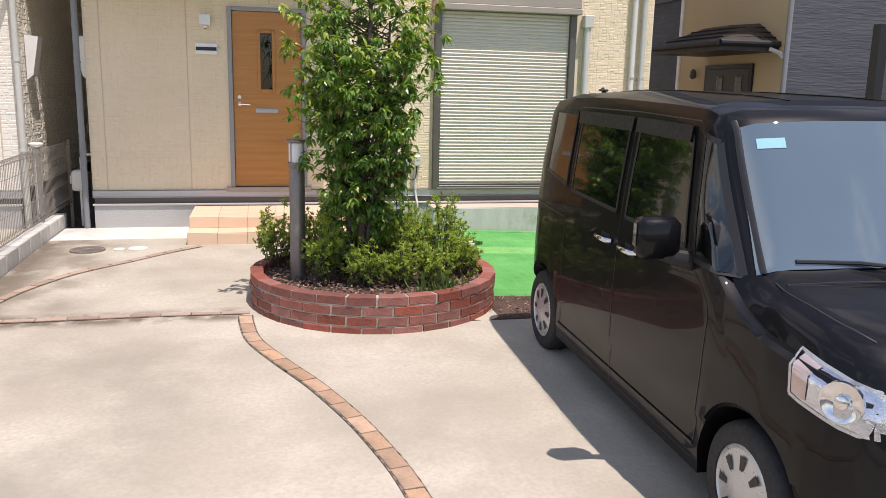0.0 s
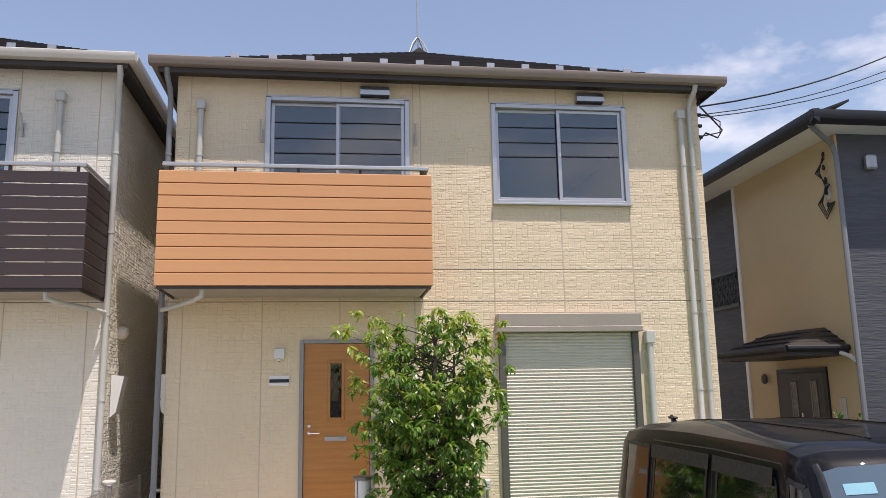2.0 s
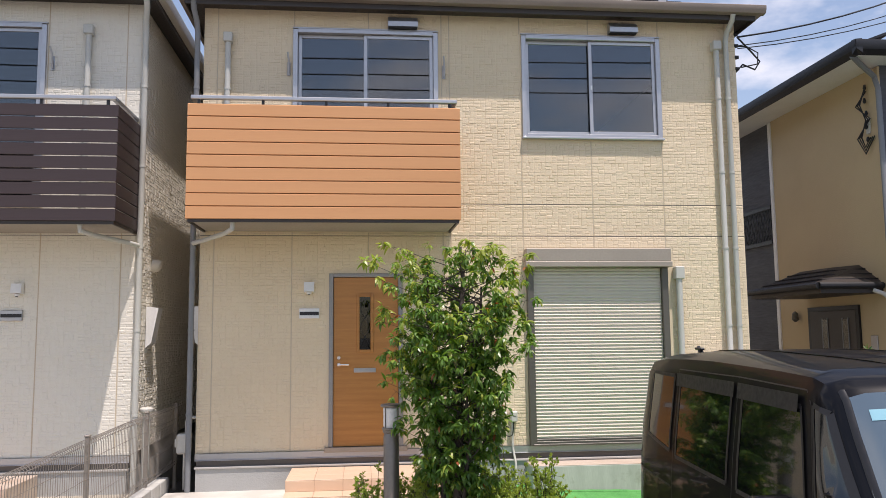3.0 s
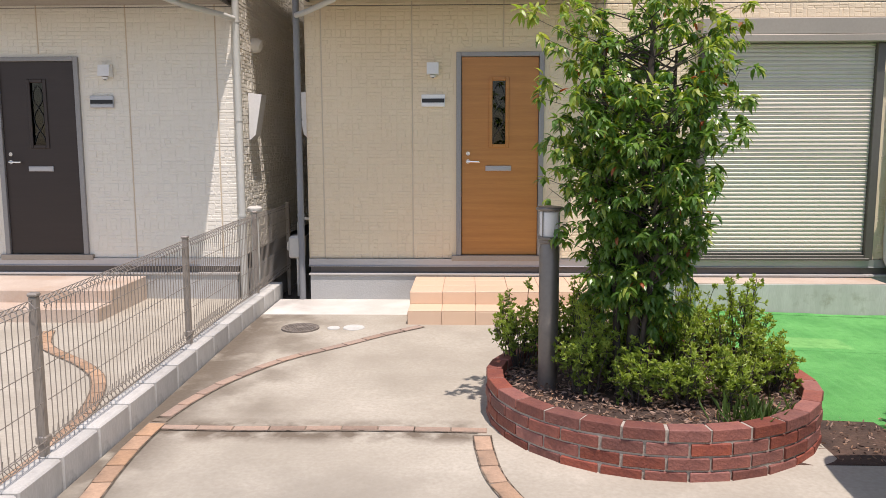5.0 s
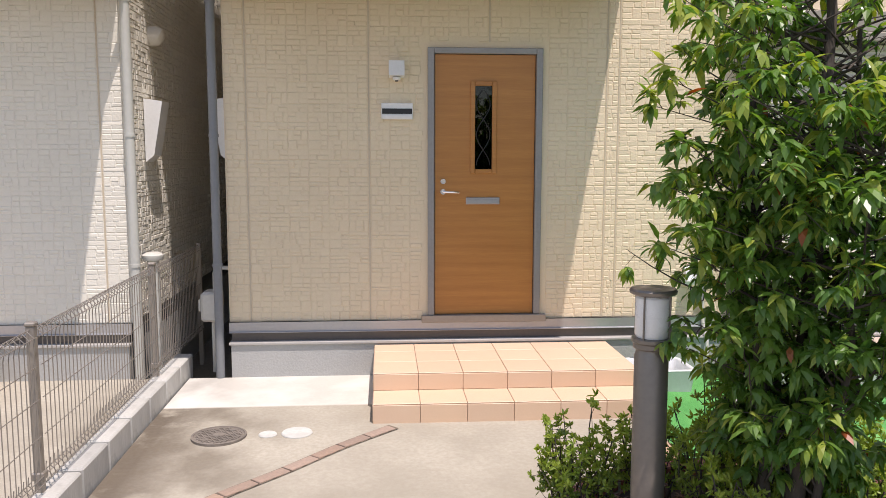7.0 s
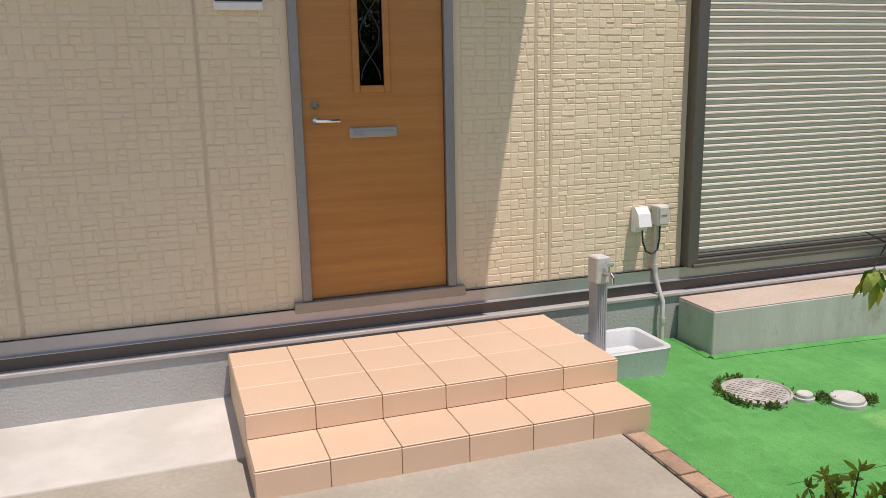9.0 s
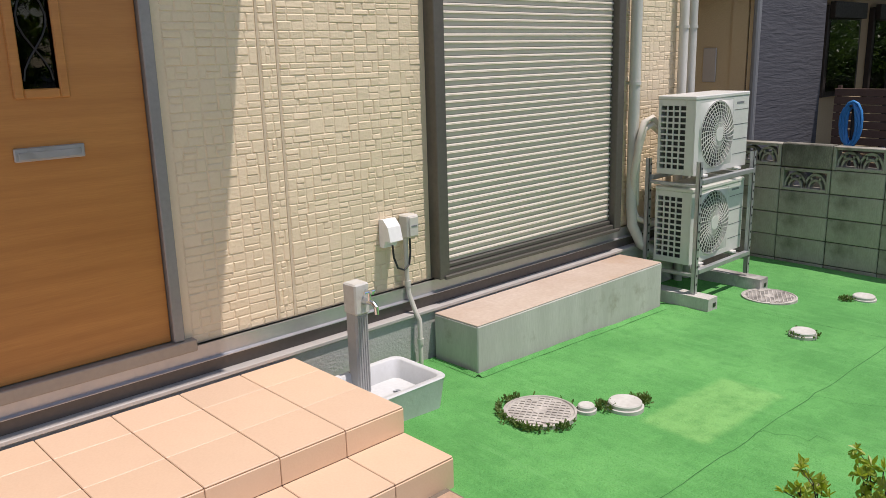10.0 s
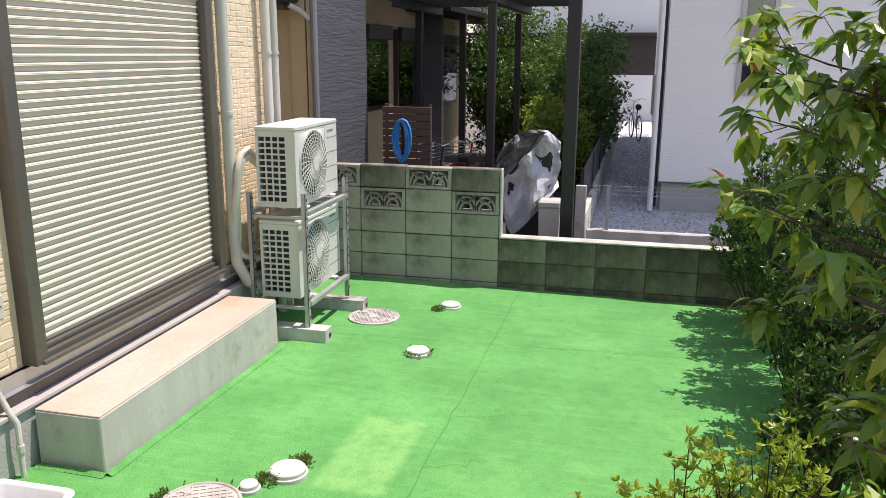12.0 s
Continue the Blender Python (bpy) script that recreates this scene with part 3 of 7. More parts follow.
def house_shell(tag, x0, x1, mat, holes, depth, label):
    """Front wall with openings and boards, side walls, back wall, floors."""
    front = structure("wall_front" + tag, wall_holes(Mesh(), x0, x1, 0.434, TOP, 0.0, 0.16, holes), mat, label, "house wall")
    ORIGIN[front] = Vector()
    structure("wall_left" + tag, Mesh().box(x0, 0.162, 0.434, x0 + 0.16, depth, TOP), mat, label, "house wall")
    structure("wall_right" + tag, Mesh().box(x1 - 0.16, 0.162, 0.434, x1, depth, TOP), mat, label, "house wall")
    structure("wall_back" + tag, Mesh().box(x0 + 0.162, depth - 0.16, 0.434, x1 - 0.162, depth, TOP), mat, label, "house wall")
    structure("floor" + tag, Mesh().box(x0 + 0.165, 0.165, 0.44, x1 - 0.165, depth - 0.165, 0.5), INTERIOR, "plain interior floor behind the wall", "floor")
    structure("upper_floor" + tag, Mesh().box(x0 + 0.165, 0.165, 2.95, x1 - 0.165, depth - 0.165, 3.15), INTERIOR, "plain upper floor behind the wall", "floor")
    structure("ceiling" + tag, Mesh().box(x0 + 0.004, 0.004, TOP + 0.002, x1 - 0.004, depth - 0.004, TOP + 0.06), INTERIOR, "plain ceiling under the roof", "ceiling")
    base = structure("foundation" + tag, Mesh().box(x0 + 0.02, -0.07, -0.4, x1 - 0.02, depth, 0.262), BASE_PAINT, "grey painted concrete house foundation", "foundation")
    structure("trim_ledge" + tag, Mesh().box(x0 + 0.005, -0.088, 0.263, x1 - 0.005, 0.1, 0.284, 0.003), LEDGE, "pale projecting ledge on the foundation", "trim")
    structure("trim_gap" + tag, Mesh().box(x0 + 0.02, -0.03, 0.285, x1 - 0.02, 0.1, 0.352), FLASHING, "dark ventilation gap strip over the ledge", "trim")
    structure("trim_drip" + tag, Mesh().prism([(-0.052, 0.353), (-0.02, 0.353), (-0.02, 0.433), (-0.03, 0.433), (-0.03, 0.362), (-0.052, 0.357)], "x", x0, x1), ALU,
              "grey metal drip strip below the siding", "trim")
    return front


def siding(front, xs, zs, holes, mat, seed):
    for i, (a, b) in enumerate(zip(xs, xs[1:])):
        for j, (c, d) in enumerate(zip(zs, zs[1:])):
            m = relief(Mesh(), a + 0.008, b - 0.008, c + 0.005, d - 0.005, holes, seed + i * 17 + j)
            if m.v:
                part("siding_board", m, mat, front, "", 0, False)
    for z in zs[1:-1]:
        part("belt_joint", Mesh().box(xs[0] + 0.004, -0.0012, z - 0.0035, xs[-1] - 0.004, 0.0, z + 0.0035), FLASHING, front, "", 0)
    for x in xs[1:-1]:
        for c, d in zip(zs, zs[1:]):
            cuts = sorted([(max(h[2], c), min(h[3], d)) for h in holes if h[0] <= x <= h[1] and h[2] < d and h[3] > c])
            z = c + 0.003
            for p, q in cuts + [(d - 0.003, d)]:
                if p - z > 0.02:
                    part("board_joint", Mesh().box(x - 0.006, -0.0035, z, x + 0.006, 0.0, p), CAULK, front, "", 0)
                z = max(z, q)


front = house_shell("", X0, X1, SIDING, HOLES, 9.0, "beige stone-pattern siding wall of the house")
siding(front, (X0, 0.20, 1.145, 2.09, 3.03, 3.13, 4.06, 4.985, 5.94, 6.88, X1), (0.434, 3.058, 3.469, TOP),
       [(1.58, 2.545, 0.4, 2.63), (1.12, 3.0, 3.3, 5.73), (4.06, 5.94, 4.3, 5.73), (4.06, 5.95, 0.4, 2.89), (0.0, 3.15, 3.1, 3.35)], SIDING, 100)

# the neighbouring house on the other side of the fence
NX0, NX1 = -7.7, -0.72
NDOOR, NWIN = (-3.27, -2.36, 0.434, 2.56), (-3.72, -1.88, 3.45, 5.68)
nfront = house_shell("_neighbour", NX0, NX1, SIDING_PALE, [NDOOR, NWIN], 9.0, "pale stone-pattern siding wall of the neighbouring house")
siding(nfront, (-4.66, -3.72, -2.78, -1.84, -0.90, NX1), (0.434, 3.058, 3.469, TOP), [(-3.29, -2.34, 0.4, 2.59), (-3.74, -1.86, 3.3, 5.7)], SIDING_PALE, 400)
# stone pattern of its side wall along the narrow passage
m = relief(Mesh(), 0.02, 4.5, 0.44, 5.95, [], 77, 0.0, 0.012)
m.v = [(NX1 - y, x, z) for x, y, z in m.v]
tagged(part("side_siding", m, SIDING_PALE, nfront, "", 0, False), kind="stuff")


def hip_roof(x0, x1, y0, y1, z, rise, gutter, label):
    """Hipped roof: soffit, fascia, stepped slate courses, gutter and snow guards."""
    roof = thing("roof", ((x0 + x1) / 2, y0, z), label, "roof", "", "structure")
    half = (x1 - x0) / 2
    apex = z + half * rise
    n = 26
    m = Mesh()
    for k in range(n):
        t0, t1 = k / n, (k + 1) / n
        zz = z + 0.02 + half * rise * t0
        a = half * t0
        b = half * t1 + 0.02
        q = lambda o, h: [(x0 + o, y0 + o, h), (x1 - o, y0 + o, h), (x1 - o, y1 - o, h), (x0 + o, y1 - o, h)]
        lo, hi = q(a, zz + 0.012), q(min(b, half * 0.999), z + 0.02 + half * rise * t1 + 0.004)
        und = q(a, zz - 0.006)
        for s in range(4):
            e = (s + 1) % 4
            m.add([lo[s], lo[e], hi[e], hi[s]], [(0, 1, 2, 3)])
            m.add([und[s], und[e], lo[e], lo[s]], [(0, 1, 2, 3)])
    part("slate_courses", m, ROOF, roof, "dark grey slate courses", 0)
    part("ridge_cap", Mesh().prism([(x0 + half - 0.12, apex - 0.02), (x0 + half, apex + 0.07), (x0 + half + 0.12, apex - 0.02)], "y", y0 + half - 0.1, y1 - half + 0.1), FASCIA, roof)
    part("soffit", Mesh().box(x0 + 0.02, y0 + 0.02, z - 0.10, x1 - 0.02, y1 - 0.02, z - 0.085), FASCIA, roof)
    m = Mesh().box(x0, y0, z - 0.15, x1, y0 + 0.02, z + 0.02, 0.003).box(x0, y1 - 0.02, z - 0.15, x1, y1, z + 0.02, 0.003)
    m.box(x0, y0 + 0.021, z - 0.15, x0 + 0.02, y1 - 0.021, z + 0.02, 0.003).box(x1 - 0.02, y0 + 0.021, z - 0.15, x1, y1 - 0.021, z + 0.02, 0.003)
    part("fascia", m, FASCIA, roof)
    prof = [(-0.005, 0.03), (-0.10, 0.03), (-0.112, 0.02), (-0.11, -0.03), (-0.085, -0.075), (-0.03, -0.085), (-0.005, -0.085)]
    part("gutter", Mesh().prism([(y0 + a, z + b) for a, b in prof], "x", x0 - 0.1, x1 + 0.1), gutter, roof, "half-round eaves gutter")
    part("gutter", Mesh().prism([(x1 - a, z + b) for a, b in prof], "y", y0 - 0.005, y1), gutter, roof)
    part("gutter", Mesh().prism([(x0 + a, z + b) for a, b in prof], "y", y0 - 0.005, y1), gutter, roof)
    for i in range(int((x1 - x0) / 0.5)):
        gx, o = x0 + 0.35 + i * 0.5, 0.62
        if not x0 + o + 0.15 < gx < x1 - o - 0.15:
            continue
        gz = z + 0.03 + o * rise
        part("snow_guard", Mesh().box(gx - 0.055, y0 + o, gz - 0.01, gx + 0.055, y0 + o + 0.012, gz + 0.06, 0.003).box(gx - 0.025, y0 + o + 0.012, gz - 0.01, gx + 0.025, y0 + o + 0.1, gz + 0.02),
             ALU, roof)
    return roof


hip_roof(-0.17, 7.20, -0.26, 9.26, 6.06, 0.515, GUTTER, "dark slate hipped roof with snow guards on the beige house")
hip_roof(-8.0, -0.52, -0.26, 9.26, 6.08, 0.515, GUTTER_PALE, "dark slate hipped roof with a pale gutter on the neighbouring house")


def sliding_window(x0, x1, z0, z1, label, group, number):
    w = tagged(part("window_%d" % number, Mesh().box(x0 - 0.025, -0.03, z1 + 0.012, x1 + 0.025, 0.0, z1 + 0.03, 0.003), ALU), label, "window", group, "structure")
    ORIGIN[w] = Vector()
    f = Mesh()
    t, y0, y1 = 0.042, -0.035, 0.10
    f.box(x0 - 0.02, y0, z0, x0 + t, y1, z1, 0.004).box(x1 - t, y0, z0, x1 + 0.02, y1, z1, 0.004)
    f.box(x0 + t, y0, z1 - t, x1 - t, y1, z1 + 0.01, 0.004).box(x0 + t, y0, z0, x1 - t, y1, z0 + t, 0.004)
    part("window_frame", f, ALU, w)
    part("window_sill", Mesh().box(x0 - 0.03, -0.07, z0 - 0.03, x1 + 0.03, 0.0, z0 - 0.002, 0.005), ALU, w)
    mid = (x0 + x1) / 2
    for a, b, y in ((x0 + t + 0.002, mid + 0.03, 0.045), (mid - 0.03, x1 - t - 0.002, 0.005)):
        s = Mesh()
        k, c, d = 0.045, z0 + t + 0.002, z1 - t - 0.002
        s.box(a, y, c, a + k, y + 0.03, d, 0.003).box(b - k, y, c, b, y + 0.03, d, 0.003)
        s.box(a + k, y, c, b - k, y + 0.03, c + k, 0.003).box(a + k, y, d - k, b - k, y + 0.03, d, 0.003)
        sash = part("sash", s, ALU, w)
        part("pane", Mesh().box(a + k - 0.004, y + 0.011, c + k - 0.004, b - k + 0.004, y + 0.017, d - k + 0.004), GLASS, sash, "dark reflecting pane", 0)
    part("crescent_latch", Mesh().box(mid - 0.012, -0.006, (z0 + z1) / 2 - 0.03, mid + 0.012, 0.004, (z0 + z1) / 2 + 0.03, 0.004), WHITE, w)
    return w


sliding_window(*WIN_A, "aluminium sliding balcony window with dark reflecting panes", "sliding windows", 1)
sliding_window(*WIN_B, "aluminium two-pane sliding window on the upper storey", "sliding windows", 2)
sliding_window(*NWIN, "aluminium sliding window behind the dark balcony", "sliding windows", 3)


def front_door(d, number, sheet_mat, label):
    """Hinged entrance door: aluminium frame, leaf, glazed slit, lever, locks and letter slot."""
    x0, x1, z0, z1 = d
    f = Mesh().box(x0, -0.03, z0 + 0.04, x0 + 0.052, 0.11, z1, 0.004).box(x1 - 0.052, -0.03, z0 + 0.04, x1, 0.11, z1, 0.004).box(x0 + 0.052, -0.03, z1 - 0.046, x1 - 0.052, 0.11, z1, 0.004)
    door = tagged(part("door_%d" % number, f, DOORFRAME), label, "front door", "", "structure")
    ORIGIN[door] = Vector()
    part("threshold", Mesh().box(x0 - 0.05, -0.045, z0 - 0.02, x1 + 0.05, 0.11, z0 + 0.038, 0.004), BOXPAINT, door)
    a, b, c, e = x0 + 0.057, x1 - 0.057, z0 + 0.045, z1 - 0.051
    # slit window stands a little off the middle
    u0, u1, v0, v1 = x0 + 0.375, x0 + 0.51, c + 1.165, c + 1.815
    leaf = part("door_leaf", wall_holes(Mesh(), a, b, c, e, 0.0, 0.045, [(u0, u1, v0, v1)]), sheet_mat, door, "wood-grain sheet leaf", 0)
    g = 0.038
    s = Mesh().box(u0 - g, -0.012, v0 - g, u0, 0.04, v1 + g, 0.005).box(u1, -0.012, v0 - g, u1 + g, 0.04, v1 + g, 0.005)
    s.box(u0, -0.012, v1, u1, 0.04, v1 + g, 0.005).box(u0, -0.012, v0 - g, u1, 0.04, v0, 0.005)
    slit = part("slit_frame", s, sheet_mat, leaf, "moulded frame of the glass slit")
    part("slit_pane", Mesh().box(u0 - 0.003, 0.018, v0 - 0.003, u1 + 0.003, 0.024, v1 + 0.003), DARKGLASS, slit, "dark patterned glass", 0)
    m, cx = Mesh(), (u0 + u1) / 2
    for sgn in (-1, 1):
        m.tube([(cx + sgn * 0.055 * math.cos(k * 0.55), 0.012, v0 + 0.03 + k * (v1 - v0 - 0.06) / 14) for k in range(15)], 0.004, 6)
    part("leaded_lines", m, BLACK, slit)
    hx, hz = a + 0.065, c + 0.985
    h = Mesh().tube([(hx, 0, hz), (hx, -0.018, hz)], 0.022, 14).tube([(hx, -0.018, hz), (hx, -0.05, hz), (hx + 0.03, -0.056, hz), (hx + 0.125, -0.05, hz - 0.002)], 0.009, 8)
    part("lever_handle", h, CHROME, leaf, "satin steel lever handle")
    lz = hz + 0.082
    part("lock_cylinder", Mesh().tube([(hx, 0, lz), (hx, -0.014, lz)], 0.021, 16).box(hx - 0.004, -0.016, lz - 0.011, hx + 0.004, -0.012, lz + 0.011), CHROME, leaf)
    part("letter_slot", Mesh().box(x0 + 0.305, -0.012, c + 0.885, x0 + 0.575, 0.0, c + 0.94, 0.004).box(x0 + 0.32, -0.016, c + 0.892, x0 + 0.56, -0.012, c + 0.923, 0.003), ALU, leaf, "silver letter slot")
    # black panel stands in for the darkness of the hall behind the slit
    structure("door_backing_%d" % number, Mesh().box(x0 + 0.1, 0.15, z0 + 0.05, x1 - 0.1, 0.17, z1 - 0.06), BLACK, "dark hall behind the entrance door", "panel")
    return door


front_door(DOOR, 1, DOORWOOD, "closed honey-coloured wooden entrance door with a glass slit")
front_door(NDOOR, 2, DOORDARK, "closed black entrance door of the neighbouring house")

# roller shutter window: box, frame, slats
sh = thing("shutter_window", (5.0, 0, 0.434), "closed cream roller shutter window with a bronze frame", "roller shutter", "", "structure")
part("shutter_box", Mesh().box(4.06, -0.172, 2.72, 5.945, 0.0, 2.885, 0.008).box(4.05, -0.178, 2.65, 5.955, 0.0, 2.722, 0.006), BOXPAINT, sh, "brown shutter box")
for a, b in ((4.085, 4.165), (5.845, 5.925)):
    part("side_rail", Mesh().box(a, -0.085, 0.44, b, 0.06, 2.648, 0.004), BRONZE, sh)
part("bottom_rail", Mesh().box(4.166, -0.075, 0.44, 5.844, 0.08, 0.488, 0.004).box(4.12, -0.10, 0.436, 5.89, -0.076, 0.46, 0.004), BRONZE, sh)
part("bottom_bar", Mesh().box(4.168, -0.05, 0.489, 5.842, -0.01, 0.516, 0.005), BRONZE, sh)
sz = (2.648 - 0.518) / 51
prof = [(0.0, 0.0), (-0.0015, 0.0015), (-0.0025, sz * 0.56), (-0.0125, sz * 0.60), (-0.0150, sz * 0.66), (-0.0120, sz * 0.73), (-0.0135, sz * 0.78), (-0.0115, sz * 0.86), (-0.0015, sz * 0.985)]
me = data_of("slat", Mesh().prism([(y, z) for y, z in prof], "x", -0.837, 0.837), SHUTTER, 20)
for i in range(51):
    piece("slat", me, sh, (5.005, -0.022, 0.518 + i * sz))
# black sheet added for the shade behind the slats
structure("shutter_backing", Mesh().box(4.17, 0.06, 0.51, 5.84, 0.10, 2.64), BLACK, "black panel in place of the unlit space behind the roller shutter", "panel")


def balcony(x0, x1, mat, z0, label, slit=False):
    """Boarded balcony: frame, boards on front and ends, floor, top rail on stubs."""
    b = thing("balcony", ((x0 + x1) / 2, -0.957, z0), label, "balcony", "boarded balconies")
    part("floor_slab", Mesh().box(x0 + 0.05, -0.90, z0 - 0.02, x1 - 0.05, -0.012, z0 + 0.12, 0.005), SOFFIT, b, "flat underside")
    part("edge_beam", Mesh().box(x0 + 0.02, -0.935, z0 - 0.035, x1 - 0.02, -0.905, z0 + 0.1).box(x0 + 0.02, -0.904, z0 - 0.035, x0 + 0.045, -0.012, z0 + 0.1)
         .box(x1 - 0.045, -0.904, z0 - 0.035, x1 - 0.02, -0.012, z0 + 0.1), FASCIA, b)
    h = 1.322 / 9
    e = 0.93 if slit else 0.985
    pr = lambda s, c: [(c, 0.0), (c + s * 0.022, 0.002), (c + s * 0.022, h * 0.885), (c + s * 0.013, h * (e - 0.045)), (c + s * 0.003, h * (e - 0.04)), (c, h * e)]
    me1 = data_of("board", Mesh().prism(pr(-1, 0.0), "x", x0, x1), mat, 0)
    me2 = data_of("board", Mesh().prism(pr(-1, 0.0), "y", -0.936, -0.012), mat, 0)
    me3 = data_of("board", Mesh().prism(pr(1, 0.0), "y", -0.936, -0.012), mat, 0)
    for i in range(9):
        z = z0 + i * h
        piece("board", me1, b, (0, -0.937, z))
        piece("board", me2, b, (x0 + 0.022, 0, z))
        piece("board", me3, b, (x1 - 0.022, 0, z))
    zt = z0 + 1.322
    if not slit:
        part("backing", Mesh().box(x0 + 0.03, -0.932, z0 + 0.1, x1 - 0.03, -0.925, zt - 0.01).box(x0 + 0.03, -0.924, z0 + 0.1, x0 + 0.036, -0.02, zt - 0.01)
             .box(x1 - 0.036, -0.924, z0 + 0.1, x1 - 0.03, -0.02, zt - 0.01), FASCIA, b)
    m = Mesh().box(x0 + 0.03, -0.965, zt + 0.045, x1 - 0.03, -0.905, zt + 0.09, 0.008)
    m.box(x0 + 0.03, -0.904, zt + 0.045, x0 + 0.09, -0.012, zt + 0.09, 0.008).box(x1 - 0.09, -0.904, zt + 0.045, x1 - 0.03, -0.012, zt + 0.09, 0.008)
    part("top_rail", m, ALU, b, "silver handrail")
    for k in range(5):
        x = x0 + 0.12 + k * (x1 - x0 - 0.24) / 4
        part("rail_stub", Mesh().box(x - 0.015, -0.95, zt - 0.03, x + 0.015, -0.92, zt + 0.046), BLACK, b)
    return b


balcony(0.05, 3.143, ORANGE, 3.13, "orange wood-look boarded balcony with a silver handrail")
balcony(-3.80, -0.70, DARKBOARD, 3.10, "dark brown boarded balcony with a silver handrail", True)

# ---- entrance steps in peach tiles
steps = thing("entrance_steps", (2.115, -0.66, 0.0), "two peach tiled entrance steps before the wooden door", "steps")
SX0, SX1 = 1.176, 3.05
part("step_core", Mesh().box(SX0 + 0.006, -0.936, -0.3, SX1 - 0.006, -0.09, 0.243).box(SX0 + 0.006, -1.244, -0.3, SX1 - 0.006, -0.937, 0.121), GROUT, steps, "mortar bed")
tw = (SX1 - SX0) / 6


def tile_data(w, d, h):
    return data_of("tile", Mesh().box(0.0015, 0.0015, 0, w - 0.0015, d - 0.0015, h, 0.003), TILE, 0)


rows = ((-0.940, 0.31), (-0.630, 0.31), (-0.320, 0.23))
for i in range(6):
    x = SX0 + i * tw
    for y, d in rows:
        piece("tile", tile_data(tw, d, 0.009), steps, (x, y, 0.2435))
    piece("tile", tile_data(tw, 0.308, 0.009), steps, (x, -1.249, 0.1215))
    piece("riser_tile", data_of("riser_tile", Mesh().box(0.0015, 0, 0.001, tw - 0.0015, 0.008, 0.112, 0.002), TILE, 0), steps, (x, -0.9445, 0.131))
    piece("riser_tile", data_of("riser_tile", Mesh().box(0.0015, 0, 0.001, tw - 0.0015, 0.008, 0.14, 0.002), TILE, 0), steps, (x, -1.2525, -0.02))
for x in (SX0 - 0.0015, SX1 - 0.0065):
    for y, d in rows:
        piece("side_tile", data_of("side_tile", Mesh().box(0, 0.0015, 0.001, 0.008, d - 0.0015, 0.268, 0.002), TILE, 0), steps, (x, y, -0.025))
    piece("side_tile", data_of("side_tile", Mesh().box(0, 0.0015, 0.001, 0.008, 0.305, 0.145, 0.002), TILE, 0), steps, (x, -1.249, -0.025))

# concrete step below the shutter
slab = thing("concrete_step", (4.985, -0.26, 0), "weathered concrete step block below the shutter window", "step")
part("step_body", Mesh().box(4.022, -0.447, -0.3, 5.917, -0.089, 0.247, 0.006), SLAB, slab, "streaked grey sides", 20)
part("step_top", Mesh().box(4.025, -0.444, 0.2475, 5.914, -0.089, 0.254, 0.003), SLABTOP, slab, "tan stained top", 0)


# ---- brick planter with its tree, shrubs and lamp
PX, PY, PR = 2.86, -3.52, 1.01
PTOP = 0.215


def ring_block(r0, r1, a, h, c=0.004):
    """A brick bent to a ring: its corners between two radii, half-angle a and height h, edges softened."""
    m = Mesh()
    vs = []
    for z, e in ((0, c), (c, 0), (h - c, 0), (h, c)):
        for r, s in ((r0 + e, -1), (r0 + e, 1), (r1 - e, 1), (r1 - e, -1)):
            t = s * (a - e / r1)
            vs.append((r * math.cos(t), r * math.sin(t), z))
    fs = [(0, 1, 2, 3), (15, 14, 13, 12)]
    for k in range(3):
        for i in range(4):
            fs.append((k * 4 + i, k * 4 + 4 + i, k * 4 + 4 + (i + 1) % 4, k * 4 + (i + 1) % 4))
    return m.add(vs, fs)


planter = thing("brick_planter", (PX, PY, -0.06), "round red brick planter ring with pale mortar joints", "planter")
part("mortar_ring", Mesh().add(*(lambda n: ([(PX + r * math.cos(2 * math.pi * k / n), PY + r * math.sin(2 * math.pi * k / n), z) for r, z in
     ((PR - 0.012, -0.14), (PR - 0.012, PTOP - 0.006), (PR - 0.10, PTOP - 0.006), (PR - 0.10, -0.14)) for k in range(n)],
     [(i * n + k, i * n + (k + 1) % n, ((i + 1) % 4) * n + (k + 1) % n, ((i + 1) % 4) * n + k) for i in range(4) for k in range(n)]))(96)), MORTAR, planter, "pale mortar")
nb = 28
bh = 0.0635
me = data_of("brick", ring_block(PR - 0.104, PR, math.pi / nb - 0.0078, bh), BRICK, 30)
rng = random.Random(5)
for c in range(5):
    z = PTOP - (c + 1) * (bh + 0.0115) + 0.0115
    for k in range(nb):
        t = 2 * math.pi * (k + 0.5 * (c % 2)) / nb
        o = rng.uniform(-0.004, 0.004)
        piece("brick", me, planter, (PX + o * math.cos(t), PY + o * math.sin(t), z + rng.uniform(-0.0015, 0.0015)), Matrix.Rotation(t + rng.uniform(-0.003, 0.003), 4, "Z"))

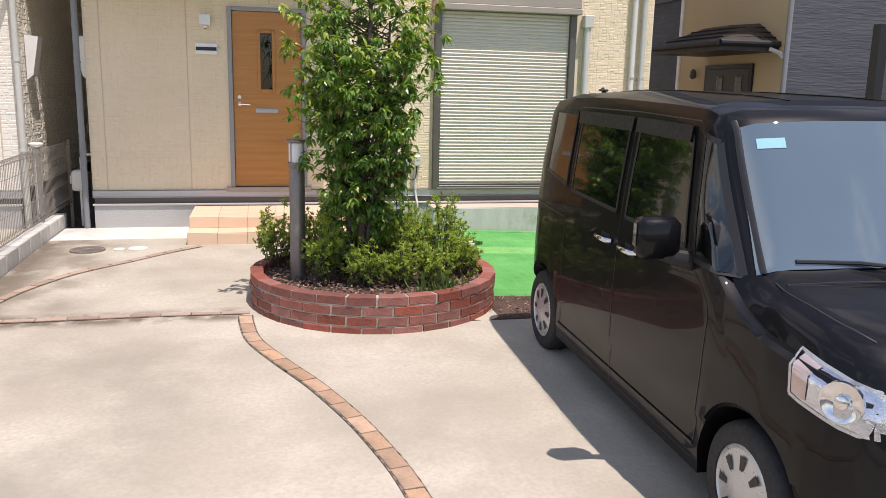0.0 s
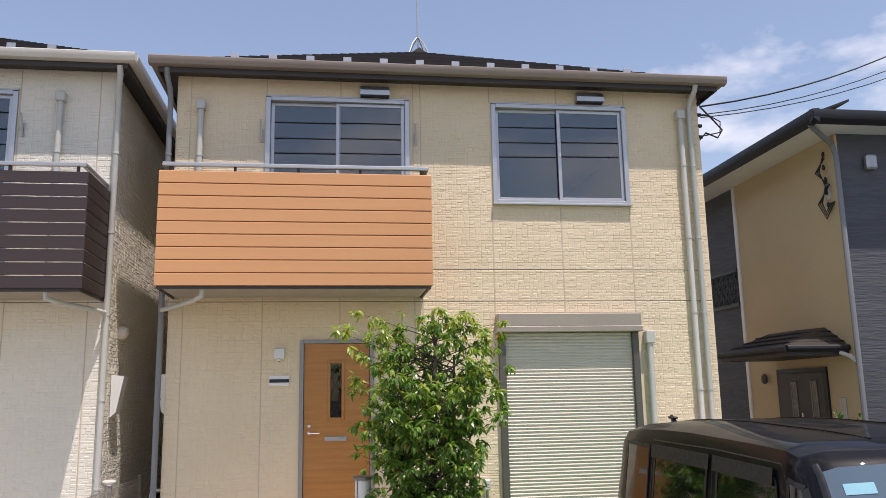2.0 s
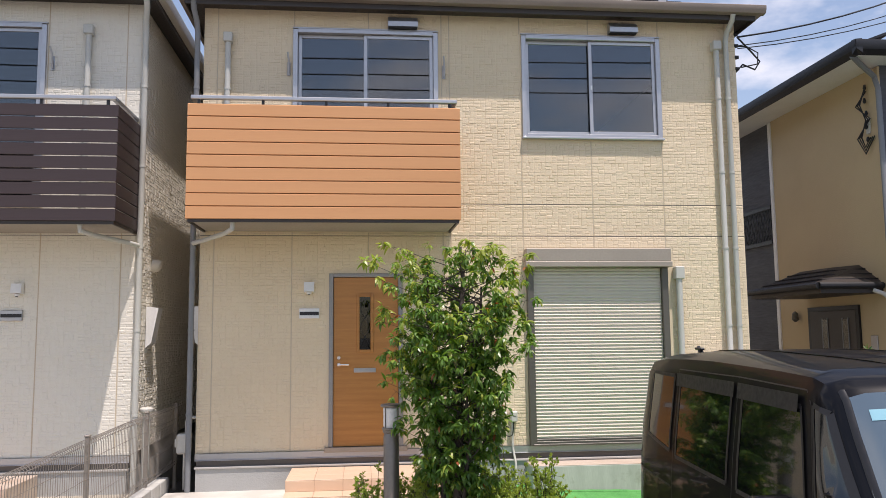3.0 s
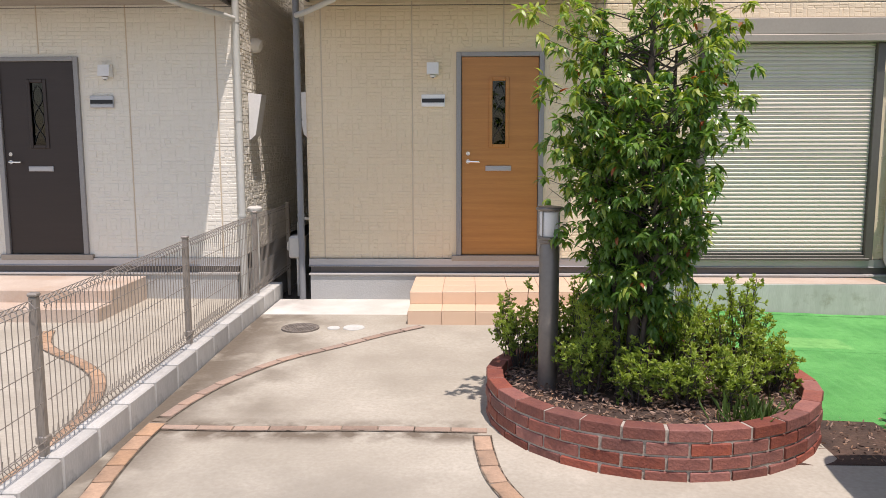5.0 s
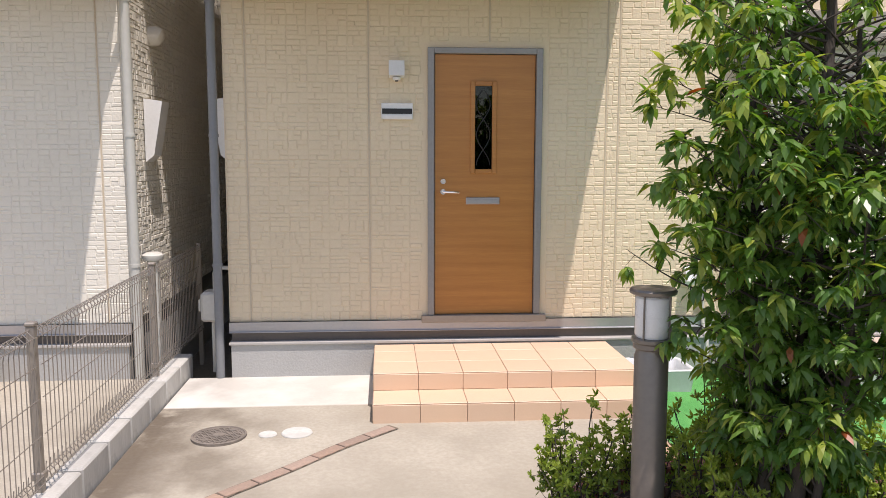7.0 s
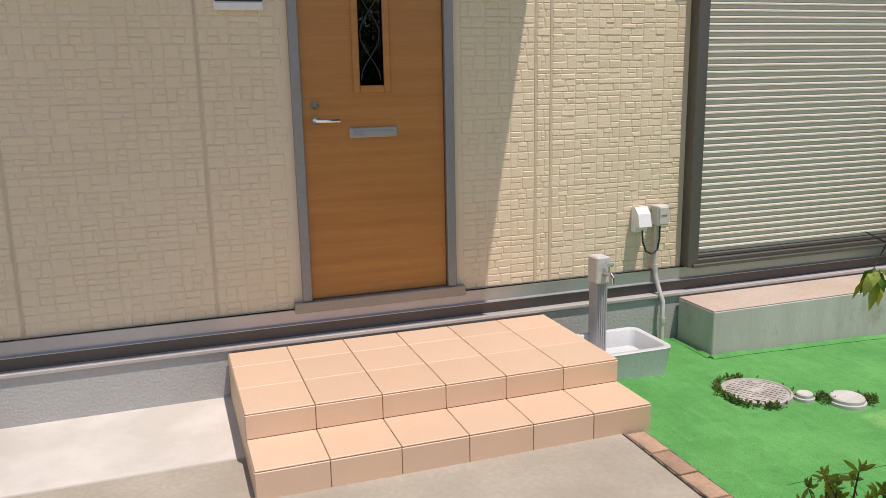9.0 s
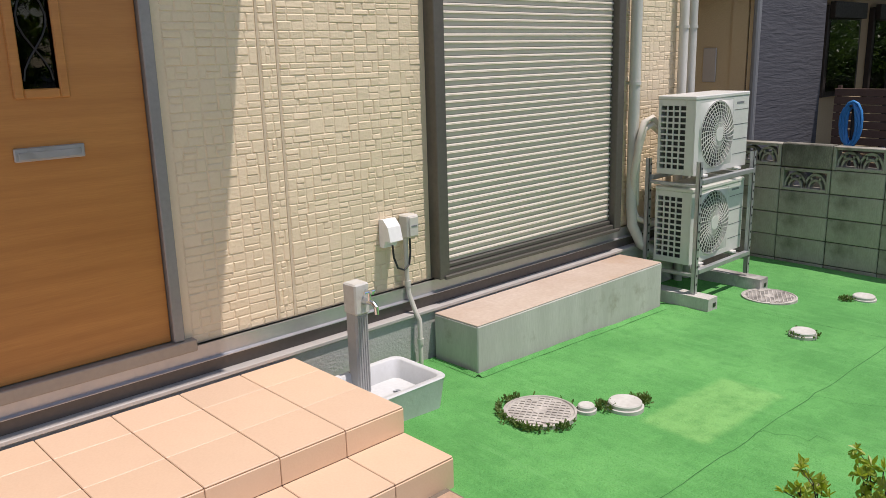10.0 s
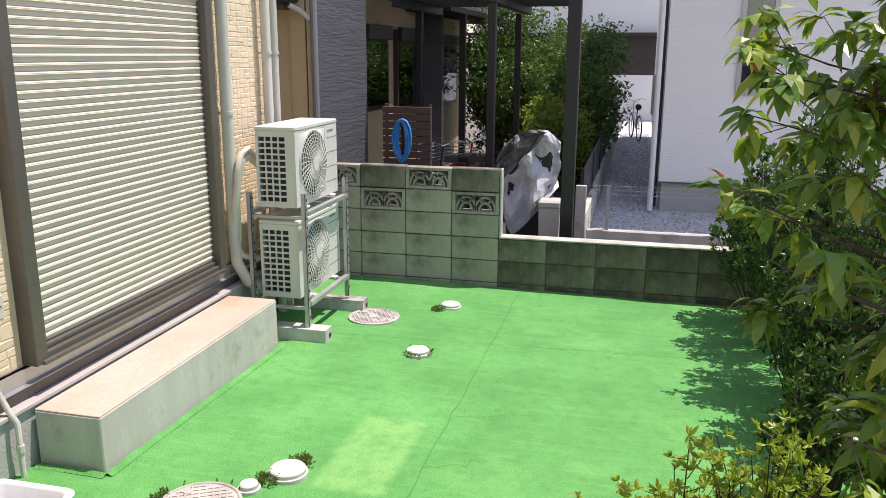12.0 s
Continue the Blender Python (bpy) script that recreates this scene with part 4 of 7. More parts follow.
m = Mesh()
n, k = 40, 9
for j in range(k + 1):
    for i in range(n):
        r, t = (PR - 0.1) * j / k, 2 * math.pi * i / n
        x, y = PX + r * math.cos(t), PY + r * math.sin(t)
        m.v.append((x, y, 0.13 + 0.03 * noise.noise(Vector((x * 4, y * 4, 1))) + 0.02 * (1 - j / k)))
m.f = [(j * n + i, j * n + (i + 1) % n, (j + 1) * n + (i + 1) % n, (j + 1) * n + i) for j in range(k) for i in range(n)]
tagged(part("planter_soil", m, SOIL, None, "", 60), "dark crumbly soil inside the brick planter", "soil", "", "stuff")
m = Mesh()
for i in range(3200):
    r, t = (PR - 0.12) * math.sqrt(rng.random()), rng.uniform(0, 2 * math.pi)
    p = Vector((PX + r * math.cos(t), PY + r * math.sin(t), 0.145 + rng.uniform(0, 0.03)))
    small_blade(m, p, any_way(rng, 0.1) * Vector((1, 1, 0.3)), any_way(rng), rng.uniform(0.02, 0.05), rng.uniform(0.008, 0.02))
for i in range(260):
    p = Vector((rng.uniform(3.72, 4.7), rng.uniform(-4.28, -3.62), -0.045 + rng.uniform(0, 0.02)))
    small_blade(m, p, any_way(rng, 0.1) * Vector((1, 1, 0.3)), any_way(rng), rng.uniform(0.02, 0.05), rng.uniform(0.008, 0.02))
tagged(part("leaf_litter", m, LITTER, None, "", 0, False), "dry brown leaf litter on the soil", "leaf litter", "", "stuff")


def branch_pts(rng, a, b, n, k):
    a, b = Vector(a), Vector(b)
    return [a + (b - a) * i / n + Vector((rng.gauss(0, k), rng.gauss(0, k), 0)) * (0 < i) for i in range(n + 1)]


def planter_tree():
    rng = random.Random(21)
    t = thing("tree", (2.72, -3.66, 0.13), "slender evergreen tree with drooping glossy leaves in the brick planter", "tree")
    wood, green, fresh, red = Mesh(), Mesh(), Mesh(), Mesh()
    stems = [((2.67, -3.68, 0.08), (2.50, -3.64, 2.28), 0.026), ((2.73, -3.70, 0.08), (2.84, -3.62, 2.52), 0.044), ((2.79, -3.62, 0.08), (2.98, -3.54, 2.2), 0.026),
             ((2.69, -3.60, 0.08), (2.58, -3.36, 1.9), 0.02), ((2.77, -3.72, 0.08), (2.86, -3.90, 1.85), 0.02)]
    # half-width of the crown by height
    reach = lambda z: np.interp(z, [0.45, 0.75, 1.1, 1.5, 1.9, 2.15, 2.38, 2.56], [0.24, 0.36, 0.48, 0.60, 0.68, 0.66, 0.46, 0.18])

    def spray(p, way, size):
        for q in range(rng.randint(9, 13)):
            d = (way * 0.4 + any_way(rng) * Vector((1, 1, 0.5)) + Vector((0, 0, -0.42))).normalized()
            s = d.cross(Vector((0, 0, 1)) + any_way(rng) * 0.35)
            x = rng.random()
            out = Vector((p.x - 2.73, p.y + 3.63, 0)).length / max(reach(p.z), 0.1)
            young = x < (0.62 if p.z > 1.9 else 0.35 if p.z > 1.4 else 0.18) * out
            target = red if x > 0.992 else fresh if young else green
            blade(target, p + any_way(rng) * 0.015, d, s, rng.uniform(0.05, 0.082) * size, rng.uniform(0.022, 0.032) * size, 0.14, rng.uniform(0.15, 0.45))

    for a, b, r in stems:
        pts = branch_pts(rng, a, b, 9, 0.018)
        wood.tube(pts, [r * (1 - 0.075 * i) for i in range(10)], 8)
        for i in range(60):
            f = rng.uniform(0.2, 0.98)
            p = pts[0].lerp(pts[-1], f)
            k = min(int(f * 9), 8)
            p = pts[k].lerp(pts[k + 1], f * 9 - k)
            if p.z < 1.2 and rng.random() < 0.35:
                continue
            az = rng.uniform(0, 2 * math.pi)
            far = reach(p.z) * rng.uniform(0.45, 1.05) * (0.72 if math.cos(az) < -0.05 and math.sin(az) > 0.1 else 1.0)
            end = Vector((2.73 + far * math.cos(az), -3.63 + far * math.sin(az), p.z + rng.uniform(0.08, 0.36)))
            end.z = min(end.z, 2.5 + rng.uniform(-0.08, 0.05))
            tw = branch_pts(rng, p, end, 4, 0.014)
            wood.tube(tw, [0.006, 0.0045, 0.0032, 0.0022, 0.0013], 5)
            for g in range(rng.randint(3, 5)):
                q = tw[1].lerp(tw[4], rng.random() ** 0.6)
                e = q + any_way(rng, 0.2) * rng.uniform(0.05, 0.13)
                wood.tube([q, e], [0.0016, 0.0009], 4, False)
                spray(e, (e - q).normalized(), rng.uniform(0.85, 1.15))
            spray(tw[4], (tw[4] - tw[3]).normalized(), 1.1)
    # low boughs that reach towards the steps
    for x, y, z in ((2.24, -3.10, 1.36), (2.44, -3.02, 1.58)):
        tw = branch_pts(rng, (2.62, -3.48, z - 0.22), (x, y, z), 4, 0.012)
        wood.tube(tw, [0.007, 0.005, 0.0035, 0.0024, 0.0013], 5)
        for g in range(5):
            q = tw[2].lerp(tw[4], rng.random())
            e = q + any_way(rng, 0.1) * rng.uniform(0.04, 0.11)
            wood.tube([q, e], [0.0016, 0.0009], 4, False)
            spray(e, (e - q).normalized(), rng.uniform(0.95, 1.2))
    part("trunk", wood, BARK, t, "several thin grey-brown stems", 60, False)
    tagged(part("crown", green, LEAF, t, "", 0, False), kind="stuff")
    tagged(part("young_foliage", fresh, LEAFNEW, t, "yellow-green young leaves", 0, False), kind="stuff")
    tagged(part("red_foliage", red, LEAFRED, t, "few reddening leaves", 0, False), kind="stuff")


planter_tree()


def shrub(x, y, z, r, h, seed, density=1.0, tips=0.35, mats=(AZALEA, AZALEATIP), leaf=0.03, name="azalea_shrub", label="low azalea shrub with yellow-green tips in the planter",
          group="azalea shrubs", lanky=0.0):
    rng = random.Random(seed)
    t = thing(name, (x, y, z), label, "shrub", group)
    wood, green, tip = Mesh(), Mesh(), Mesh()
    for i in range(int(34 * density)):
        az, f = rng.uniform(0, 2 * math.pi), math.sqrt(rng.random())
        top = h * (1 - 0.45 * f * f) * rng.uniform(0.72, 1.1 + lanky * 0.5)
        end = Vector((x + r * f * math.cos(az), y + r * f * math.sin(az), z + top))
        base = Vector((x + 0.25 * r * f * math.cos(az), y + 0.25 * r * f * math.sin(az), z - 0.02))
        pts = branch_pts(rng, base, end, 4, 0.012)
        wood.tube(pts, [0.005, 0.0045, 0.004, 0.003, 0.002], 4, False)
        for g in range(9):
            q = pts[1].lerp(pts[4], 0.15 + 0.85 * rng.random() ** 0.7)
            e = q + any_way(rng, 0.5) * rng.uniform(0.02, 0.08)
            wood.tube([q, e], [0.002, 0.001], 3, False)
            high = (e.z - z) / h > 0.55 and rng.random() < tips
            for b in range(rng.randint(8, 11)):
                d = any_way(rng, 0.7)
                small_blade(tip if high else green, e, d, d.cross(any_way(rng)), leaf * rng.uniform(0.65, 1.15), leaf * rng.uniform(0.36, 0.5))
        for b in range(7):
            d = any_way(rng, 0.9)
            small_blade(tip if rng.random() < tips * 1.8 else green, end, d, d.cross(any_way(rng)), leaf * rng.uniform(0.9, 1.5), leaf * 0.4)
    tagged(part("stem", wood, BARK, t, "", 0, False), kind="stuff")
    tagged(part("foliage", green, mats[0], t, "", 0, False), kind="stuff")
    if tip.v:
        tagged(part("young_foliage", tip, mats[1], t, "yellow-green young shoots", 0, False), kind="stuff")
    return t


SHRUBS = [(2.44, -3.76, 0.16, 0.46, 1.0), (2.74, -3.90, 0.17, 0.33, 0.75), (3.00, -3.92, 0.18, 0.31, 0.75), (3.27, -3.92, 0.19, 0.30, 0.75), (3.56, -3.68, 0.20, 0.34, 0.75),
          (3.52, -3.25, 0.24, 0.50, 0.9), (3.22, -3.02, 0.25, 0.54, 0.75), (2.86, -2.93, 0.24, 0.50, 0.9), (2.48, -2.95, 0.22, 0.50, 0.9), (2.08, -3.12, 0.19, 0.48, 0.8),
          (2.58, -3.34, 0.22, 0.66, 0.7), (3.05, -3.42, 0.24, 0.52, 0.8), (2.66, -3.58, 0.16, 0.52, 0.5), (3.20, -2.76, 0.24, 0.38, 0.5), (3.46, -2.90, 0.20, 0.38, 0.4)]
for i, (x, y, r, h, d) in enumerate(SHRUBS):
    shrub(x, y, 0.13, r, h, 300 + i, d, 0.8, leaf=0.03, lanky=0.6 if i in (5, 6, 9, 10, 13) else 0.25)
# grassy tuft at the rim
m = Mesh()
rng = random.Random(8)
for i in range(140):
    p = Vector((3.30 + rng.gauss(0, 0.09), -4.20 + rng.gauss(0, 0.05), 0.13))
    d = any_way(rng, 2.2)
    small_blade(m, p, d, d.cross(any_way(rng)), rng.uniform(0.08, 0.2), 0.008)
tagged(part("grass_tuft", m, WEED, None, "", 0, False), "thin green grass tuft by the planter rim", "grass", "", "stuff")

# hedge shrubs between the yard and the parking slab
for i, (x, y, r, h) in enumerate(((4.7, -3.70, 0.28, 0.75), (5.4, -3.88, 0.42, 1.35), (6.15, -3.92, 0.5, 1.65), (6.95, -3.90, 0.48, 1.4), (7.6, -3.85, 0.45, 1.25))):
    shrub(x, y, -0.1, r, h, 500 + i, 3.2 if i else 1.2, 0.3, (HEDGE, WEED), 0.04, "hedge_shrub", "tall dark green shrub at the edge of the green yard", "hedge shrubs")

# bollard lamp in the planter
lx, ly = 2.235, -3.55
lamp = thing("bollard_lamp", (lx, ly, 0.1), "brown-grey metal bollard lamp with an opal glass top", "garden lamp")
part("post", Mesh().lathe(lx, ly, [(0.062, 0.06), (0.062, 1.02), (0.058, 1.03), (0.056, 1.045)], 28), LAMPMETAL, lamp)
part("collar", Mesh().lathe(lx, ly, [(0.064, 1.047), (0.068, 1.052), (0.068, 1.068), (0.074, 1.074), (0.074, 1.086), (0.06, 1.09)], 28), LAMPMETAL, lamp)
part("globe", Mesh().lathe(lx, ly, [(0.056, 1.088), (0.063, 1.10), (0.063, 1.235), (0.056, 1.245)], 24), LAMPGLASS, lamp, "frosted white glass cylinder")
for k in range(4):
    a = math.pi / 4 + k * math.pi / 2
    part("guard_bar", Mesh().tube([(lx + 0.068 * math.cos(a), ly + 0.068 * math.sin(a), 1.085), (lx + 0.068 * math.cos(a), ly + 0.068 * math.sin(a), 1.25)], 0.0035, 8), LAMPMETAL, lamp)
part("cap", Mesh().lathe(lx, ly, [(0.07, 1.245), (0.084, 1.252), (0.086, 1.262), (0.08, 1.27), (0.03, 1.276)], 28), LAMPMETAL, lamp)

# ---- brick lines in the concrete


def along(pts, gap):
    """Even steps along a smooth line through points: places and turns."""
    pts = [Vector(p) for p in pts]
    fine = []
    for i in range(len(pts) - 1):
        p0, p1, p2, p3 = pts[max(i - 1, 0)], pts[i], pts[i + 1], pts[min(i + 2, len(pts) - 1)]
        for k in range(20):
            t = k / 20
            fine.append(0.5 * ((2 * p1) + (p2 - p0) * t + (2 * p0 - 5 * p1 + 4 * p2 - p3) * t * t + (3 * p1 - p0 - 3 * p2 + p3) * t ** 3))
    fine.append(pts[-1])
    out, far = [], gap / 2
    for a, b in zip(fine, fine[1:]):
        d = (b - a).length
        while far <= d:
            out.append((a.lerp(b, far / d), math.atan2(b.y - a.y, b.x - a.x)))
            far += gap
        far -= d
    return out, fine


def paver_line(pts, length, width, mat, floor=drive, hz=drive_z):
    spots, fine = along(pts, length + 0.008)
    bed = Mesh()
    strip(bed, fine[::4] + [fine[-1]], width / 2 + 0.009, lambda x, y: hz(y) + 0.0065)
    part("paver_bed", bed, JOINTDARK, floor, "dark dirty joint", 0)
    me = data_of("paver", Mesh().box(-length / 2, -width / 2, -0.01, length / 2, width / 2, 0.012, 0.003), mat, 0)
    for p, a in spots:
        piece("paver", me, floor, (p.x, p.y, hz(p.y)), Matrix.Rotation(a, 4, "Z"))


paver_line([(1.82, -3.96), (1.83, -4.15), (1.885, -4.54), (2.05, -4.98), (2.24, -5.42), (2.40, -5.88), (2.50, -6.25), (2.585, -6.67), (2.63, -7.2), (2.62, -8.0), (2.55, -9.2), (2.5, -10.6)],
           0.20, 0.095, PAVER)
paver_line([(1.30, -1.345), (1.0, -1.64), (0.70, -1.985), (0.30, -2.42), (0.03, -2.93), (-0.10, -3.36), (-0.165, -3.75)], 0.21, 0.075, PAVER_OLD)
paver_line([(-0.165, -3.80), (-0.165, -4.17), (-0.13, -4.6), (-0.06, -5.1), (0.06, -5.55), (0.12, -5.9), (0.12, -6.6), (0.05, -7.6), (0.0, -9.0), (0.0, -10.6)], 0.20, 0.10, PAVER)
paver_line([(-0.11, -3.86), (0.4, -3.87), (1.1, -3.85), (1.78, -3.865)], 0.21, 0.06, PAVER_OLD)
paver_line([(2.945, -1.28), (2.945, -1.7), (2.945, -2.1), (2.945, -2.5)], 0.20, 0.095, PAVER)
# brick line of the neighbouring driveway
np_floor = bpy.data.objects["neighbour_pavement"]
ORIGIN[np_floor] = Vector()
paver_line([(-2.0, -1.6), (-1.75, -2.1), (-1.2, -2.6), (-0.9, -3.0), (-0.7, -3.6), (-0.62, -4.3), (-0.62, -5.2)], 0.20, 0.09, PAVER, np_floor)

# ---- kerb blocks and mesh fence between the two driveways
kerb = thing("boundary_kerb", (-0.37, -4.0, -0.1), "row of stained concrete kerb blocks under the mesh fence", "kerb", "", "structure")
kl = 0.40
for k in range(27):
    y = 0.12 - (k + 1) * kl
    x = -0.37
    m = data_of("kerb_block", Mesh().box(-0.06, 0.007, -0.3, 0.075, kl - 0.007, 0.0, 0.009), KERB, 0) if k == 0 else m
    piece("kerb_block", m, kerb, (x, y, 0.155 + drive_z(y + 0.2) * 0.9))
fx = -0.40
posts = [0.9, -0.55, -2.53, -4.65, -6.75, -8.85]
fz = lambda y: 0.158 + drive_z(y) * 0.9
FH = 0.80
bow = lambda z, s: [(fx + 0.028, 0, z), (fx + 0.034, 0, z + s * 0.03), (fx, 0, z + s * 0.065), (fx - 0.034, 0, z + s * 0.03), (fx - 0.03, 0, z - s * 0.01)]
WIRE = data_of("upright_wire", Mesh().tube(bow(0.03, -1)[::-1] + bow(FH - 0.12, 1), 0.0027, 4, False), FENCE, 60)
for i, (a, b) in enumerate(zip(posts, posts[1:])):
    fence = thing("mesh_fence", (fx, (a + b) / 2, fz(b)), "brown welded wire mesh fence with rolled top edge", "fence", "fence panels")
    pz = fz(b)
    post = part("post", Mesh().box(fx - 0.02, b - 0.02, pz - 0.05, fx + 0.02, b + 0.02, pz + FH + 0.01, 0.004), FENCE, fence)
    part("post_cap", Mesh().box(fx - 0.025, b - 0.025, pz + FH + 0.01, fx + 0.025, b + 0.025, pz + FH + 0.03, 0.006), FENCE, post)
    part("clamp", Mesh().box(fx - 0.03, b - 0.03, pz + 0.06, fx + 0.03, b + 0.03, pz + 0.10, 0.005), FENCE, post)
    if i == 0:
        za = fz(a)
        part("post", Mesh().box(fx - 0.02, a - 0.02, za - 0.3, fx + 0.02, a + 0.02, za + FH + 0.01, 0.004), FENCE, fence)
    n = int((a - b) / 0.05)
    for k in range(1, n):
        y = b + (a - b) * k / n
        piece("upright_wire", WIRE, fence, (0, y, fz(y) + 0.05))
    for off, zz in ((0.03, 0.085), (0.034, 0.05), (-0.034, 0.05), (0.028, 0.28), (0.028, 0.46), (0.028, 0.62), (0.034, 0.76), (-0.034, 0.76), (0.0, 0.795)):
        part("cross_wire", Mesh().tube([(fx + off, b + 0.02, fz(b) + zz), (fx + off, a - 0.02, fz(a) + zz)], 0.0026, 5), FENCE, fence)

# ---- covers and caps in the floors


def cover(x, y, z, r, label, lid, category="manhole cover"):
    c = thing("manhole_cover", (x, y, z), label, category, "manhole covers")
    part("rim", Mesh().lathe(x, y, [(r, z - 0.03), (r, z + 0.008), (r - 0.012, z + 0.010), (r - 0.016, z + 0.004)], 40), lid, c)
    part("plate", Mesh().lathe(x, y, [(r - 0.017, z - 0.02), (r - 0.017, z + 0.003)], 40), IRONDARK, c)
    m = Mesh()
    s, g = 0.030, 0.007
    k = int(r / s)
    for i in range(-k, k + 1):
        h = math.sqrt(max((r - 0.03) ** 2 - (i * s) ** 2, 0))
        if h > 0.03 and abs(i * s) < r - 0.03:
            m.box(x + i * s - g / 2, y - h, z + 0.003, x + i * s + g / 2, y + h, z + 0.0085)
            m.box(x - h, y + i * s - g / 2, z + 0.003, x + h, y + i * s + g / 2, z + 0.009)
    m.moved(Matrix.Translation((x, y, 0)) @ Matrix.Rotation(0.5, 4, "Z") @ Matrix.Translation((-x, -y, 0)))
    part("ribs", m, lid, c, "raised grid of ribs", 0)
    part("hub", Mesh().lathe(x, y, [(r * 0.2, z), (r * 0.2, z + 0.0095), (r * 0.17, z + 0.011)], 20), lid, c)
    for a in (0.9, 0.9 + math.pi):
        hx, hy = x + r * 0.66 * math.cos(a), y + r * 0.66 * math.sin(a)
        part("lift_hole", Mesh().lathe(hx, hy, [(0.022, z), (0.022, z + 0.0105)], 12), lid, c)


def cap(x, y, z, r, label):
    c = thing("floor_drain", (x, y, z), label, "floor drain", "floor drains")
    part("collar", Mesh().lathe(x, y, [(r + 0.008, z - 0.05), (r + 0.008, z + 0.004), (r, z + 0.006)], 24), CAPPLASTIC, c)
    part("lid", Mesh().lathe(x, y, [(r - 0.002, z), (r - 0.002, z + 0.022), (r - 0.008, z + 0.028), (0.01, z + 0.03)], 24), CAPPLASTIC, c)


cover(3.865, -1.03, yard_z(3.865, -1.03) + 0.012, 0.185, "grey round manhole cover ringed with weeds on the green floor", IRON)
cover(6.75, -0.87, yard_z(6.75, -0.87) + 0.008, 0.20, "worn grey round manhole cover on the green floor", IRON)
cover(0.22, -1.43, 0.004, 0.17, "dark patterned round manhole cover in the concrete", IRONOLD)
cap(4.06, -1.17, yard_z(4.06, -1.17) + 0.012, 0.045, "small pale plastic drain cap on the green floor")
cap(4.24, -1.28, yard_z(4.24, -1.28) + 0.014, 0.088, "pale plastic drain cap with a weed beside it")
cap(6.05, -1.42, yard_z(6.05, -1.42) + 0.012, 0.08, "pale plastic drain cap on the green floor")
cap(7.22, -1.38, yard_z(7.22, -1.38) + 0.010, 0.08, "pale plastic drain cap near the block wall")
cap(0.70, -1.40, -0.018, 0.10, "flat pale drain cap in the concrete")
cap(0.52, -1.42, -0.018, 0.06, "small flat pale drain cap in the concrete")


def weeds(x, y, r0, r1, n, seed, a0=0.0, a1=6.283):
    rng = random.Random(seed)
    m = Mesh()
    for i in range(n):
        a, r = rng.uniform(a0, a1), rng.uniform(r0, r1)
        p = Vector((x + r * math.cos(a), y + r * math.sin(a), 0))
        p.z = yard_z(p.x, p.y) + 0.004
        for k in range(5):
            d = any_way(rng, 0.8)
            small_blade(m, p + Vector((0, 0, rng.uniform(0, 0.025))), d, d.cross(any_way(rng)), rng.uniform(0.011, 0.026), 0.01)
    tagged(part("weeds", m, WEED, None, "", 0, False), "small green weeds in the gap round a cover", "weeds", "", "stuff")


weeds(3.865, -1.03, 0.185, 0.225, 120, 1, 1.2, 4.6)
weeds(3.865, -1.03, 0.19, 0.205, 9, 2)
weeds(4.15, -1.22, 0.02, 0.06, 40, 3)
weeds(4.36, -1.30, 0.0, 0.07, 60, 4)
weeds(7.10, -1.30, 0.0, 0.06, 50, 5)
weeds(6.05, -1.42, 0.085, 0.10, 20, 6)


# ---- water post and basin
wx, wy = 3.30, -0.30
tap = thing("water_post", (wx, wy, 0.0), "grey ribbed garden water post with a chrome tap", "water post")
m = Mesh().box(wx - 0.04, wy - 0.045, -0.05, wx + 0.04, wy + 0.04, 0.63, 0.008)
for k in range(5):
    x = wx - 0.03 + k * 0.0145
    part("rib", Mesh().box(x - 0.003, wy - 0.05, 0.0, x + 0.003, wy - 0.044, 0.47, 0.0015), FAUCETPOST, tap, "", 0)
    part("rib", Mesh().box(wx + 0.039, wy - 0.035 + k * 0.0145, 0.0, wx + 0.0445, wy - 0.029 + k * 0.0145, 0.47, 0.0015), FAUCETPOST, tap, "", 0)
part("column", m, FAUCETPOST, tap, "", 0)
part("column_head", Mesh().box(wx - 0.046, wy - 0.056, 0.48, wx + 0.046, wy + 0.046, 0.64, 0.008), CAPPLASTIC, tap)
part("tap", Mesh().tube([(wx + 0.01, wy - 0.05, 0.55), (wx + 0.01, wy - 0.085, 0.55), (wx + 0.01, wy - 0.13, 0.55), (wx + 0.01, wy - 0.15, 0.535), (wx + 0.01, wy - 0.153, 0.50)], [0.02, 0.014, 0.014, 0.013, 0.011], 12)
     .tube([(wx + 0.01, wy - 0.10, 0.56), (wx + 0.01, wy - 0.10, 0.60)], 0.009, 10), CHROME, tap, "chrome tap")
part("tap_handle", Mesh().tube([(wx - 0.022, wy - 0.10, 0.605), (wx + 0.042, wy - 0.10, 0.605)], 0.008, 8).tube([(wx + 0.01, wy - 0.132, 0.605), (wx + 0.01, wy - 0.068, 0.605)], 0.008, 8), CHROME, tap)

bx0, bx1, by0, by1, bz = 3.13, 3.60, -0.66, -0.24, 0.155
basin = thing("basin", ((bx0 + bx1) / 2, (by0 + by1) / 2, 0), "white resin water basin beside the tiled steps", "basin")


def round_rect(x0, x1, y0, y1, r, n=5):
    out = []
    for cx, cy, a in ((x1 - r, y1 - r, 0), (x0 + r, y1 - r, 90), (x0 + r, y0 + r, 180), (x1 - r, y0 + r, 270)):
        out += [(cx + r * math.cos(radians(a + 90 * k / n)), cy + r * math.sin(radians(a + 90 * k / n))) for k in range(n + 1)]
    return out


